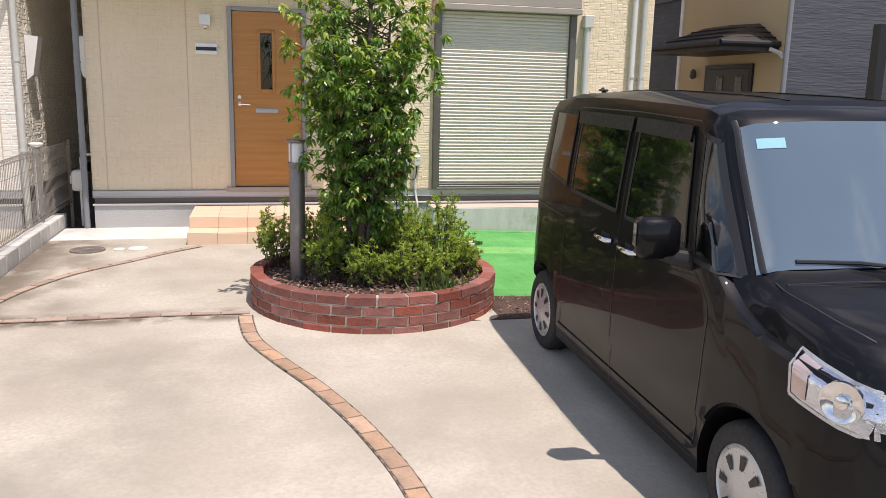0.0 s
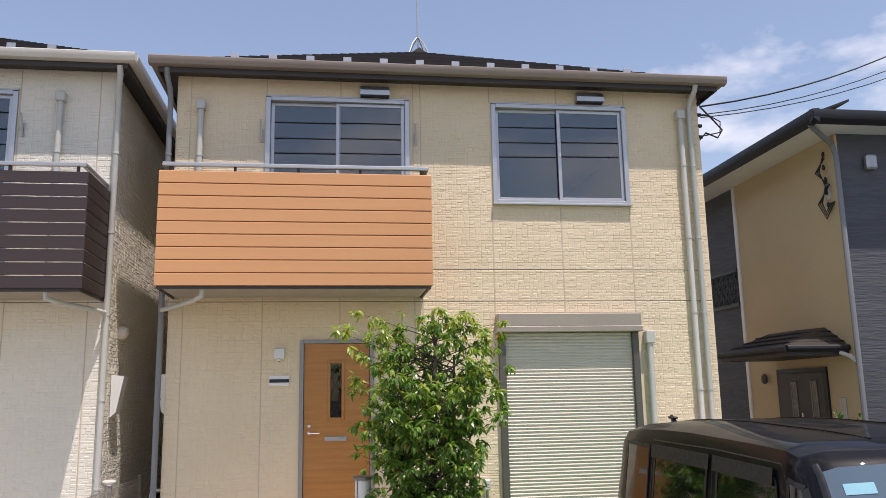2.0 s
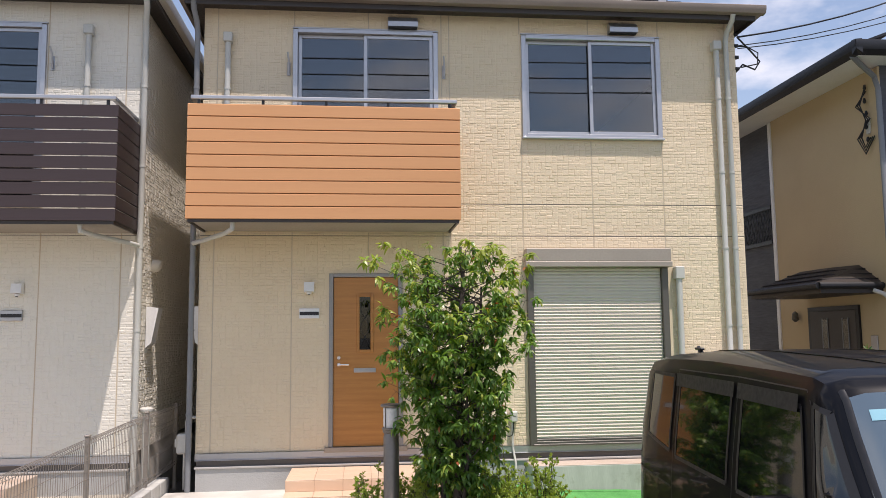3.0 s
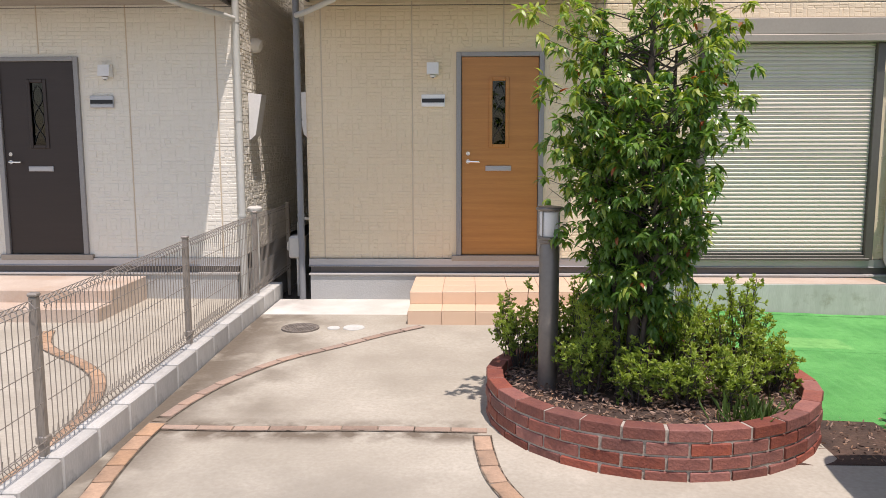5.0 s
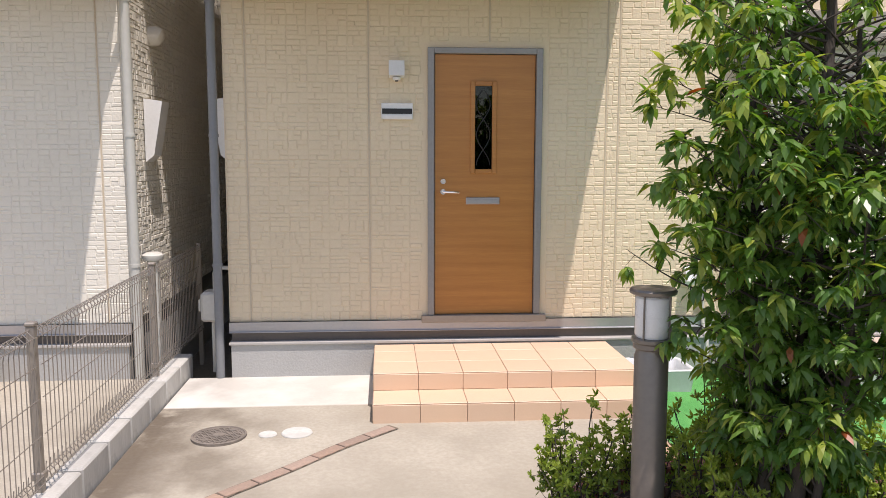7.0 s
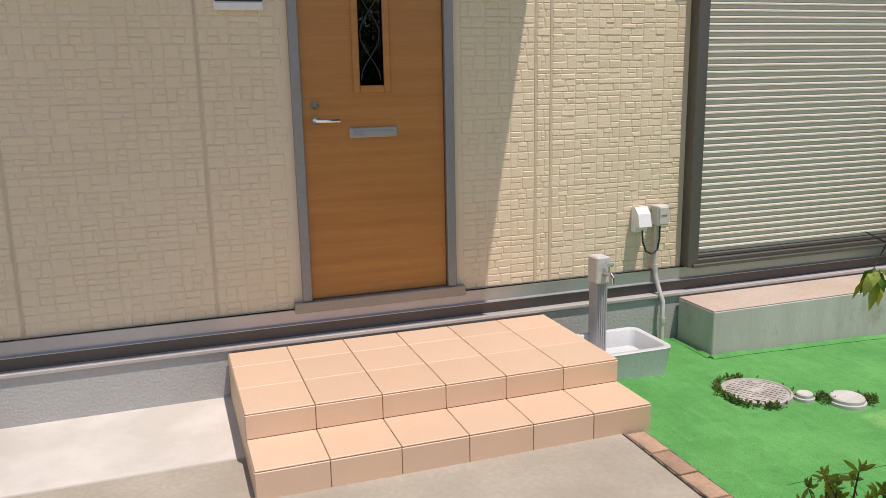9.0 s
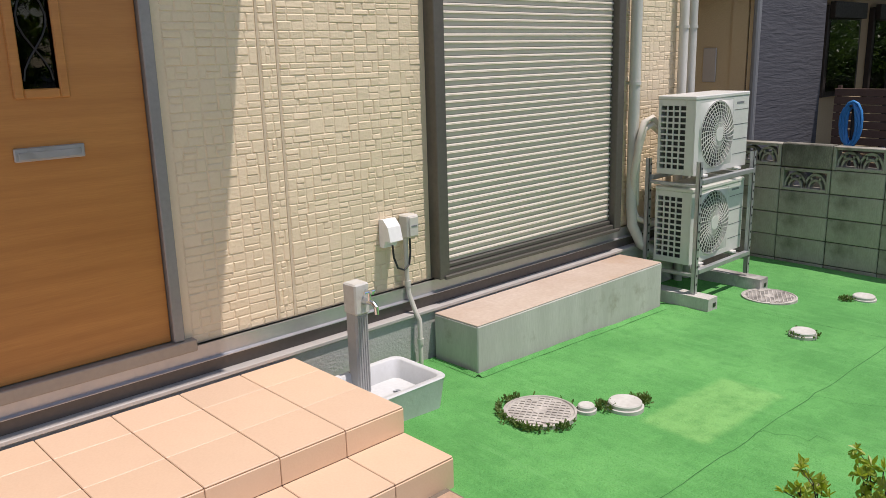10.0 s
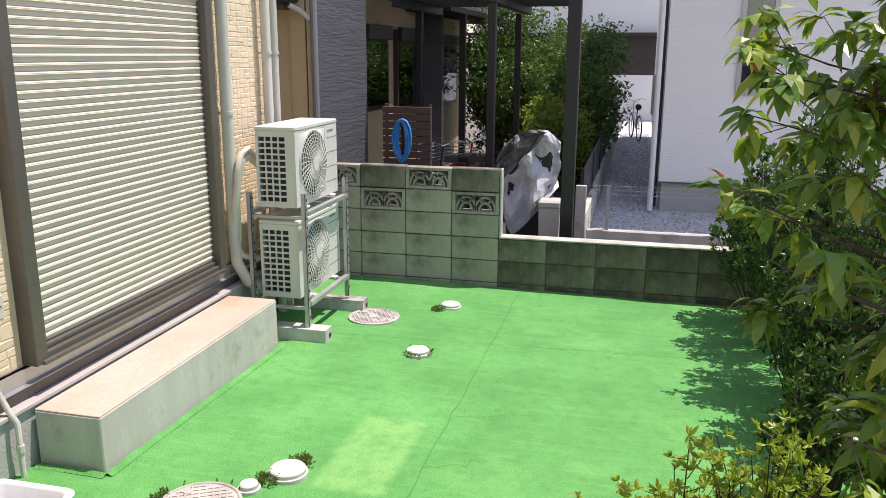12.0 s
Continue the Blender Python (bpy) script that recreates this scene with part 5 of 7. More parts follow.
def pan(mesh, rings):
    n = len(rings[0][0])
    for ring, z in rings:
        mesh.v += [(x, y, z) for x, y in ring]
    for i in range(len(rings) - 1):
        mesh.f += [(i * n + k, i * n + (k + 1) % n, (i + 1) * n + (k + 1) % n, (i + 1) * n + k) for k in range(n)]
    mesh.f += [tuple(range(n))[::-1], tuple((len(rings) - 1) * n + k for k in range(n))]
    return mesh


rr = lambda e, r: round_rect(bx0 + e, bx1 - e, by0 + e, by1 - e, r)
part("bowl", pan(Mesh(), [(rr(0.03, 0.05), -0.08), (rr(0.004, 0.06), bz - 0.02), (rr(0.0, 0.06), bz - 0.006), (rr(0.006, 0.056), bz), (rr(0.03, 0.045), bz), (rr(0.037, 0.04), bz - 0.006),
                          (rr(0.055, 0.04), bz - 0.10)]), BASIN, basin, "", 40)
part("drain", Mesh().lathe(3.42, -0.45, [(0.022, bz - 0.101), (0.022, bz - 0.096), (0.012, bz - 0.095)], 14), CHROME, basin)
part("maker_bar", Mesh().box(bx0 + 0.13, by1 - 0.036, bz + 0.0005, bx0 + 0.20, by1 - 0.022, bz + 0.002), BLACK, basin)

# outdoor sockets with their cable
out = thing("outdoor_socket", (3.76, -0.05, 0.78), "white hooded outdoor socket on the siding wall", "socket")
part("socket_box", Mesh().prism([(-0.008, 0.70), (-0.008, 0.855), (-0.045, 0.86), (-0.085, 0.82), (-0.105, 0.74), (-0.06, 0.74), (-0.045, 0.70)], "x", 3.70, 3.79), WHITE, out, "", 20)
jb = thing("junction_box", (3.875, -0.05, 0.80), "grey junction box with a conduit down the wall", "junction box")
part("box", Mesh().box(3.84, -0.09, 0.735, 3.925, -0.008, 0.865, 0.008), CREAM, jb)
part("cover_plate", Mesh().box(3.85, -0.098, 0.745, 3.915, -0.09, 0.855, 0.004), CREAM, jb)
part("label_bar", Mesh().box(3.862, -0.1005, 0.80, 3.903, -0.098, 0.808), PIPE_DARK, jb)
part("cable", Mesh().tube([(3.75, -0.06, 0.71), (3.752, -0.065, 0.64), (3.775, -0.07, 0.575), (3.82, -0.07, 0.555), (3.86, -0.07, 0.58), (3.875, -0.065, 0.65), (3.878, -0.06, 0.735)], 0.006, 8), BLACK, jb)
part("conduit", Mesh().tube([(3.865, -0.04, 0.74), (3.865, -0.04, 0.50), (3.87, -0.045, 0.40), (3.88, -0.085, 0.30), (3.885, -0.115, 0.25), (3.885, -0.115, -0.05)], 0.014, 10), CREAM, jb, "beige conduit")
for z in (0.46, 0.12):
    y = -0.042 if z > 0.3 else -0.115
    part("conduit_clip", Mesh().tube([(3.866 + (0.02 if z < 0.3 else 0), y, z - 0.018), (3.866 + (0.02 if z < 0.3 else 0), y, z + 0.018)], 0.019, 10), CREAM, jb)


def wall_lamp(x, z, label):
    w = thing("wall_lamp", (x, 0, z), label, "wall lamp", "porch lamps")
    part("shade", Mesh().prism([(-0.008, z + 0.075), (-0.085, z + 0.07), (-0.105, z - 0.045), (-0.008, z - 0.055)], "x", x - 0.06, x + 0.06), WHITE, w, "white box shade", 0)
    part("bulb_cover", Mesh().lathe(x, -0.055, [(0.032, z - 0.055), (0.030, z - 0.072), (0.02, z - 0.08)], 16), LAMPGLASS, w)
    part("sensor", Mesh().box(x - 0.012, -0.075, z - 0.088, x + 0.012, -0.045, z - 0.078, 0.003), BLACK, w)


wall_lamp(1.362, 2.405, "white box porch lamp beside the wooden door")
wall_lamp(-2.06, 2.40, "white box porch lamp beside the black door")


def name_plate(x0, x1, z0, z1, mat, label):
    p = thing("name_plate", ((x0 + x1) / 2, 0, z0), label, "name plate", "name plates")
    part("plate", Mesh().box(x0, -0.03, z0, x1, -0.008, z1, 0.004), mat, p)
    part("plate_bar", Mesh().box(x0 + 0.006, -0.034, z0 + 0.042, x1 - 0.006, -0.0305, z1 - 0.042), BLACK, p, "dark bar across the plate")
    part("lower_flap", Mesh().box(x0 + 0.004, -0.036, z0 + 0.004, x1 - 0.004, -0.031, z0 + 0.036, 0.002), mat, p)


name_plate(1.242, 1.487, 2.03, 2.155, WHITE, "white name plate with a dark bar by the door")
name_plate(-2.25, -2.0, 2.03, 2.155, ALU, "grey name plate with a dark bar by the black door")


def hood_vent(x, z, label):
    v = thing("vent_hood", (x, 0, z), label, "vent hood", "vent hoods")
    part("hood", Mesh().prism([(-0.006, z + 0.085), (-0.06, z + 0.08), (-0.115, z + 0.01), (-0.115, z - 0.055), (-0.006, z - 0.06)], "x", x - 0.19, x + 0.19), ALU, v, "", 0)
    part("grille", Mesh().box(x - 0.18, -0.10, z - 0.068, x + 0.18, -0.02, z - 0.061), BLACK, v)


hood_vent(2.53, 5.81, "grey metal vent hood over the balcony window")
hood_vent(5.445, 5.82, "grey metal vent hood over the upper window")


def down_pipe(pts, r, mat, label, clips, name="down_pipe", group="down pipes"):
    p = thing(name, pts[-1], label, "drain pipe", group)
    part("pipe", Mesh().tube(pts, r, 14), mat, p, "", 40)
    for x, y, z in clips:
        part("clip", Mesh().lathe(x, y, [(r + 0.006, z - 0.012), (r + 0.006, z + 0.012)], 14), mat, p)
        part("bracket", Mesh().box(x - 0.008, y, z - 0.008, x + 0.008, max(y + 0.05, -0.004), z + 0.008), mat, p)
    return p


zs = (0.9, 1.9, 2.9, 3.9, 4.9)
down_pipe([(6.87, -0.30, 5.98), (6.87, -0.26, 5.90), (6.865, -0.10, 5.80), (6.86, -0.065, 5.70), (6.86, -0.065, 2.0), (6.86, -0.065, 0.30), (6.86, -0.10, 0.22), (6.86, -0.10, -0.12)], 0.034, PIPE,
          "grey round rain pipe at the corner of the beige house", [(6.86, -0.065, z) for z in zs])
vp = down_pipe([(6.72, -0.07, 5.60), (6.72, -0.07, 0.32), (6.72, -0.11, 0.24), (6.72, -0.11, -0.12)], 0.036, PIPE, "grey wall pipe with a square top box", [(6.72, -0.07, z) for z in zs])
part("top_box", Mesh().box(6.665, -0.125, 5.56, 6.775, -0.008, 5.68, 0.008), PIPE, vp)
vp = down_pipe([(0.335, -0.06, 5.55), (0.335, -0.06, 3.25)], 0.036, PIPE, "grey wall pipe with a square top box above the balcony", [(0.335, -0.06, 4.9)])
part("top_box", Mesh().box(0.28, -0.115, 5.5, 0.39, -0.008, 5.62, 0.008), PIPE, vp)
vp = down_pipe([(6.075, -0.07, 2.55), (6.075, -0.07, 0.62), (6.08, -0.08, 0.45), (6.13, -0.13, 0.30), (6.25, -0.20, 0.22)], 0.040, PIPE, "grey duct cover beside the roller shutter", [(6.075, -0.07, 1.5)], "duct_cover")
part("top_box", Mesh().box(6.015, -0.125, 2.5, 6.135, -0.008, 2.66, 0.01), PIPE, vp)
down_pipe([(-0.06, -0.27, 5.97), (-0.06, -0.22, 5.86), (-0.045, -0.1, 5.74), (-0.04, -0.06, 5.6), (-0.04, -0.06, 3.2), (-0.04, -0.06, 0.0)], 0.034, PIPE_DARK,
          "dark grey rain pipe in the gap beside the beige house", [(-0.04, -0.06, z) for z in zs])
down_pipe([(0.55, -0.86, 3.10), (0.55, -0.86, 3.03), (0.45, -0.7, 3.0), (0.1, -0.2, 2.97), (-0.03, -0.1, 2.95)], 0.028, PIPE, "grey balcony drain pipe below the orange boards", [], "balcony_drain", "balcony drains")
down_pipe([(-0.62, -0.27, 5.97), (-0.62, -0.22, 5.86), (-0.66, -0.1, 5.74), (-0.665, -0.06, 5.6), (-0.665, -0.06, 2.0), (-0.665, -0.06, 0.0)], 0.036, PIPE,
          "pale rain pipe at the corner of the neighbouring house", [(-0.665, -0.06, z) for z in zs])
down_pipe([(-1.1, -0.86, 3.07), (-1.1, -0.86, 3.0), (-1.0, -0.7, 2.97), (-0.75, -0.25, 2.94), (-0.67, -0.11, 2.92)], 0.028, PIPE, "pale balcony drain pipe below the dark boards", [], "balcony_drain", "balcony drains")
vp = down_pipe([(-1.35, -0.06, 5.6), (-1.35, -0.06, 3.3)], 0.036, PIPE, "pale wall pipe with a square top box on the neighbouring house", [(-1.35, -0.06, 4.9)])
part("top_box", Mesh().box(-1.405, -0.115, 5.55, -1.295, -0.008, 5.67, 0.008), PIPE, vp)

# drying-pole arms beside the balcony windows
for x in (1.085, 3.06, -1.78, -3.85):
    a = thing("pole_arm", (x, 0, 5.2), "folded metal drying-pole arm on the wall", "pole arm", "drying-pole arms")
    part("plate", Mesh().box(x - 0.02, -0.02, 5.10, x + 0.02, -0.008, 5.28, 0.004), ALU, a)
    part("arm", Mesh().tube([(x, -0.03, 5.12), (x, -0.07, 5.3), (x - 0.01, -0.10, 5.38)], 0.012, 8), ALU, a)

# meters and vents in the passage between the houses
for x, y, s, z in ((-0.70, 0.55, 1, 1.95), (0.02, 0.35, -1, 1.95)):
    a = thing("meter_box", (x, y, z), "white electric meter box with a slanted face on the side wall", "meter box", "meter boxes")
    part("box", Mesh().prism([(x, z - 0.26), (x + s * 0.07, z - 0.20), (x + s * 0.15, z + 0.24), (x, z + 0.26)], "y", y - 0.1, y + 0.12), WHITE, a, "", 0)
gm = thing("gas_meter", (-0.12, 0.15, 0.4), "pale gas meter on pipes beside the house corner", "gas meter")
part("meter_body", Mesh().box(-0.21, 0.06, 0.42, -0.06, 0.26, 0.66, 0.02).box(-0.235, 0.10, 0.50, -0.21, 0.22, 0.60, 0.008), CREAM, gm)
part("meter_pipe", Mesh().tube([(-0.12, 0.12, 0.0), (-0.12, 0.12, 0.42)], 0.017, 10), CREAM, gm)
part("meter_pipe", Mesh().tube([(-0.12, 0.2, 0.66), (-0.12, 0.2, 0.80), (-0.06, 0.2, 0.84), (0.03, 0.2, 0.84)], 0.017, 10), CREAM, gm)
rv = thing("round_vent", (-0.70, 0.75, 2.75), "beige round vent cap on the neighbouring side wall", "vent cap", "round vents")
part("cap", Mesh().tube([(-0.72, 0.75, 2.75), (-0.66, 0.75, 2.75), (-0.62, 0.75, 2.74), (-0.60, 0.75, 2.73)], [0.085, 0.085, 0.07, 0.03], 18), SIDING_PALE, rv)
un = thing("drain_stack", (-0.58, 0.12, 0.0), "pale capped drain stack behind the fence", "drain stack")
part("stack_pipe", Mesh().tube([(-0.56, 0.05, -0.1), (-0.56, 0.05, 0.95)], 0.045, 14), PIPE, un)
part("stack_cap", Mesh().lathe(-0.56, 0.05, [(0.075, 0.93), (0.085, 0.95), (0.085, 0.97), (0.05, 0.99)], 18), CREAM, un)

# step of the neighbouring house
ns = thing("neighbour_steps", (-2.8, -0.6, 0), "pale beige tiled steps of the neighbouring house", "steps")
part("upper_step", Mesh().box(-3.9, -0.94, -0.2, -1.72, -0.09, 0.25, 0.006), SLABTOP, ns, "", 0)
part("lower_step", Mesh().box(-3.9, -1.25, -0.2, -1.72, -0.941, 0.128, 0.006), SLABTOP, ns, "", 0)

# aerial on the roof ridge
an = thing("roof_aerial", (3.5, 3.43, 7.8), "thin roof aerial mast on a four-legged steel stand", "aerial")
part("mast", Mesh().tube([(3.5, 3.43, 7.78), (3.5, 3.43, 11.2)], 0.016, 8), GALV, an)
for k in range(4):
    a = math.pi / 4 + k * math.pi / 2
    dx, dy = math.cos(a), math.sin(a)
    part("stand_leg", Mesh().tube([(3.5 + 0.02 * dx, 3.43 + 0.02 * dy, 8.25), (3.5 + 0.14 * dx, 3.43 + 0.14 * dy, 8.10), (3.5 + 0.32 * dx, 3.43 + 0.32 * dy, 7.72)], 0.014, 6), GALV, an)

# ---- air-conditioner units on a two-tier stand
AX0, AX1, AY0, AY1 = 6.14, 6.92, -0.53, -0.235


def ac_unit(z, label):
    u = thing("outdoor_unit", ((AX0 + AX1) / 2, (AY0 + AY1) / 2, z), label, "air conditioner", "air-conditioner outdoor units")
    h = 0.56
    part("casing", wall_holes(Mesh(), AX0, AX1, z, z + h - 0.03, AY0, AY0 + 0.012, [(AX0 + 0.06, AX0 + 0.54, z + 0.035, z + 0.515)]), ACWHITE, u, "", 0)
    part("side_panel", Mesh().box(AX1 - 0.012, AY0 + 0.013, z, AX1, AY1, z + h - 0.03, 0.004), ACWHITE, u, "", 0)
    part("back_panel", Mesh().box(AX0 + 0.013, AY1 - 0.02, z, AX1 - 0.013, AY1, z + h - 0.03), ACWHITE, u, "", 0)
    part("base_pan", Mesh().box(AX0 + 0.013, AY0 + 0.013, z, AX1 - 0.013, AY1 - 0.021, z + 0.02), ACWHITE, u, "", 0)
    part("lid", Mesh().box(AX0 - 0.004, AY0 - 0.004, z + h - 0.029, AX1 + 0.004, AY1 + 0.004, z + h, 0.006), ACWHITE, u)
    part("inner", Mesh().box(AX0 + 0.04, AY0 + 0.06, z + 0.03, AX1 - 0.03, AY1 - 0.03, z + h - 0.04), ACDARK, u)
    cx, cz, r = AX0 + 0.30, z + 0.275, 0.235
    m = Mesh()
    ring = [(cx + q * math.cos(2 * math.pi * k / 40), cz + q * math.sin(2 * math.pi * k / 40)) for q in (r + 0.006,) for k in range(40)]
    sq = [(AX0 + 0.06, z + 0.035), (AX0 + 0.54, z + 0.035), (AX0 + 0.54, z + 0.515), (AX0 + 0.06, z + 0.515)]
    edge = []
    for k in range(40):
        a = 2 * math.pi * k / 40
        s = max(abs(math.cos(a)), abs(math.sin(a)))
        edge.append((cx + 0.24 * math.cos(a) / s, cz + 0.24 * math.sin(a) / s))
    m.v = [(x, AY0 + 0.002, y) for x, y in edge] + [(x, AY0 - 0.012, y) for x, y in ring] + [(x, AY0 + 0.03, y) for x, y in ring]
    m.f = [(k, (k + 1) % 40, 40 + (k + 1) % 40, 40 + k) for k in range(40)] + [(40 + k, 40 + (k + 1) % 40, 80 + (k + 1) % 40, 80 + k) for k in range(40)]
    part("fan_ring", m, ACWHITE, u, "", 50)
    g = Mesh()
    for k in range(34):
        a = 2 * math.pi * k / 34
        g.tube([(cx + q * math.cos(a + 1.5 * (q - 0.05)), AY0 - 0.014 - 0.012 * (1 - (q / r) ** 2), cz + q * math.sin(a + 1.5 * (q - 0.05))) for q in (0.05, 0.10, 0.15, 0.2, r)], 0.0032, 4, False)
    for q in (0.085, 0.11, 0.135, 0.16, 0.185, 0.21, r):
        g.tube([(cx + q * math.cos(2 * math.pi * k / 36), AY0 - 0.013 - 0.012 * (1 - (q / r) ** 2), cz + q * math.sin(2 * math.pi * k / 36)) for k in range(37)], 0.0026, 4, False)
    part("fan_guard", g, ACWHITE, u, "spiral wire fan guard", 0, False)
    part("guard_hub", Mesh().tube([(cx, AY0 - 0.01, cz), (cx, AY0 - 0.03, cz)], 0.052, 20), ACWHITE, u)
    for k in range(3):
        a = 2 * math.pi * k / 3 + 0.4
        part("fan_blade", Mesh().add([(cx + q * math.cos(a + t), AY0 + 0.035 + 0.03 * t, cz + q * math.sin(a + t)) for q, t in ((0.05, 0), (0.2, 0.1), (0.21, 0.9), (0.05, 1.2))], [(0, 1, 2, 3)]),
             ACDARK, u, "dark fan blade", 0)
    part("side_post", Mesh().box(AX0, AY0 + 0.013, z, AX0 + 0.012, AY0 + 0.075, z + h - 0.03).box(AX0, AY1 - 0.022, z, AX0 + 0.012, AY1 - 0.001, z + h - 0.03)
         .box(AX0, AY0 + 0.076, z, AX0 + 0.012, AY1 - 0.023, z + 0.035).box(AX0, AY0 + 0.076, z + h - 0.065, AX0 + 0.012, AY1 - 0.023, z + h - 0.03), ACWHITE, u, "", 0)
    ya, yb, za, zb = AY0 + 0.076, AY1 - 0.023, z + 0.035, z + h - 0.065
    for k in range(12):
        zz = za + (zb - za) * k / 11
        part("side_slat", Mesh().box(AX0 + 0.001, ya, zz - 0.006, AX0 + 0.011, yb, zz + 0.006), ACWHITE, u, "", 0)
    for k in range(1, 4):
        yy = ya + (yb - ya) * k / 4
        part("side_rib", Mesh().box(AX0 - 0.001, yy - 0.005, za, AX0 + 0.009, yy + 0.005, zb), ACWHITE, u, "", 0)
    for k in range(4):
        zz = z + 0.10 + k * 0.11
        part("panel_line", Mesh().box(AX0 + 0.56, AY0 - 0.0015, zz, AX1 - 0.004, AY0 - 0.0002, zz + 0.003), ACDARK, u, "", 0)
    part("maker_bar", Mesh().box(AX0 + 0.59, AY0 - 0.002, z + 0.475, AX0 + 0.70, AY0 - 0.0002, z + 0.49), PIPE_DARK, u, "", 0)
    for x in (AX0 + 0.13, AX1 - 0.15):
        part("foot", Mesh().box(x - 0.03, AY0 - 0.03, z - 0.018, x + 0.03, AY1 + 0.03, z - 0.001, 0.003), ACWHITE, u)
    return u


G0 = yard_z(6.1, -0.5)
stand = thing("unit_stand", (6.53, -0.4, G0), "galvanised two-tier steel stand on concrete feet for outdoor units", "stand")
sx0, sx1, sy0, sy1 = 6.13, 6.93, -0.60, -0.19
for x in (sx0, sx1):
    for y in (sy0, sy1):
        m = Mesh().box(x - 0.018, y - 0.002, G0 + 0.085, x + 0.018, y + 0.002, 0.96).box(x - 0.018, y - 0.002, G0 + 0.085, x - 0.014, y + 0.03, 0.96)
        leg = part("leg", m, GALV, stand, "", 0)
        h = Mesh()
        for k in range(14):
            zz = 0.06 + k * 0.065
            if zz < 0.94:
                h.box(x - 0.004, y - 0.0035, zz, x + 0.012, y - 0.0022, zz + 0.016)
        tagged(part("slots", h, BLACK, leg, "", 0), kind="stuff")
    for z in (0.145, 0.80):
        part("cross_beam", Mesh().box(x - 0.015, sy0 + 0.004, z - 0.025, x + 0.015, sy1 - 0.004, z - 0.002, 0.003), GALV, stand)
    gz = yard_z(x, -0.4)
    foot = part("concrete_foot", Mesh().prism([(x - 0.07, gz - 0.04), (x + 0.07, gz - 0.04), (x + 0.062, gz + 0.09), (x - 0.062, gz + 0.09)], "y", sy0 - 0.14, sy1 + 0.05), KERB, stand, "grey concrete foot", 0)
    part("foot_slot", Mesh().box(x + 0.0, sy0 - 0.1425, gz + 0.02, x + 0.04, sy0 - 0.1405, gz + 0.05), BLACK, foot, "", 0)
for y in (sy0, sy1):
    for z in (0.145, 0.80):
        part("long_beam", Mesh().box(sx0 + 0.02, y - 0.012, z - 0.0015, sx1 - 0.02, y + 0.028, z + 0.032, 0.003), GALV, stand)
ac_unit(0.198, "white outdoor air-conditioner unit on the lower tier")
ac_unit(0.852, "white outdoor air-conditioner unit on the upper tier")
hs = thing("hose_bundle", (6.25, -0.12, 0.8), "tape-wrapped refrigerant hoses looped behind the units", "hose")
for dz, dx in ((0, 0), (0.05, 0.03)):
    part("hose", Mesh().tube([(6.09 + dx, -0.08, 0.60), (6.05 + dx, -0.10, 0.85), (6.04, -0.14, 1.02 + dz), (6.09, -0.15, 1.17 + dz), (6.17, -0.16, 1.2 + dz), (6.3, -0.2, 1.1)], 0.026, 8), TAPE, hs, "", 50)
part("hose", Mesh().tube([(6.09, -0.06, 0.62), (6.11, -0.1, 0.5), (6.2, -0.16, 0.45), (6.35, -0.2, 0.45)], 0.024, 8), TAPE, hs, "", 50)


# ---- black kei van parked beside the planter
def paint_material(name, col, flake):
    m, nt, lk, p = nodes_of(name)
    n = noise_tex(nt, lk, 1.5, 4)
    lk.new(mixed(nt, lk, ramp2(nt, lk, n, 0.35, 0.7, 0, 0.6), col, flake), p.inputs["Base Color"])
    p.inputs["Metallic"].default_value = 0.0
    p.inputs["Specular IOR Level"].default_value = 0.08
    lk.new(ramp2(nt, lk, n, 0.3, 0.7, 0.4, 0.5), p.inputs["Roughness"])
    p.inputs["Coat Weight"].default_value = 0.36
    p.inputs["Coat Roughness"].default_value = 0.02
    return m


PAINT = paint_material("car_paint", (0.004, 0.004, 0.005), (0.006, 0.006, 0.008))
TINT = material("tinted_glass", (0.004, 0.005, 0.005), 0.03, bump=0, coat=1.0, fine=2)
# opaque; blue-grey base colour stands in for mirrored sky and the cabin behind
SCREEN = material("windscreen_sky_colour", (0.085, 0.125, 0.155), 0.03, bump=0, coat=1.0, spec=1.0, fine=2)
SILVER = material("silver_plastic", (0.58, 0.58, 0.58), 0.35, metal=0.6, bump=0.02)
LIGHTCHROME = material("lamp_reflector", (0.78, 0.79, 0.82), 0.16, metal=0.9, dark=(0.5, 0.51, 0.55), big=14, fine=50, amount=0.9, bump=0.3)
AMBER = material("amber_lens", (0.62, 0.5, 0.46), 0.15, metal=0.6, bump=0)
CLEAR = glass_material("clear_lens", (0.95, 0.97, 1.0), 1.45)
STICKER = material("sticker_pale_blue", (0.25, 0.52, 0.62), 0.5, bump=0)

HEAD = Vector((-0.030, -1.0, -0.019)).normalized()
SIDE = Vector((-1.0, 0.030, 0)).normalized()
CARUP = SIDE.cross(HEAD) * -1
if CARUP.z < 0:
    CARUP = -CARUP
CAR = Matrix((( HEAD.x, SIDE.x, CARUP.x, 4.565), (HEAD.y, SIDE.y, CARUP.y, -4.60), (HEAD.z, SIDE.z, CARUP.z, -0.074), (0, 0, 0, 1)))
U_TOP = [0, 0.02, 0.06, 0.14, 0.4, 0.8, 1.2, 1.9, 2.22, 2.38, 2.47, 2.78, 2.87, 3.05, 3.2, 3.30, 3.36, 3.395]
Z_TOP = [1.40, 1.56, 1.67, 1.725, 1.755, 1.775, 1.782, 1.775, 1.765, 1.74, 1.69, 1.13, 1.09, 1.07, 1.045, 1.02, 0.975, 0.84]
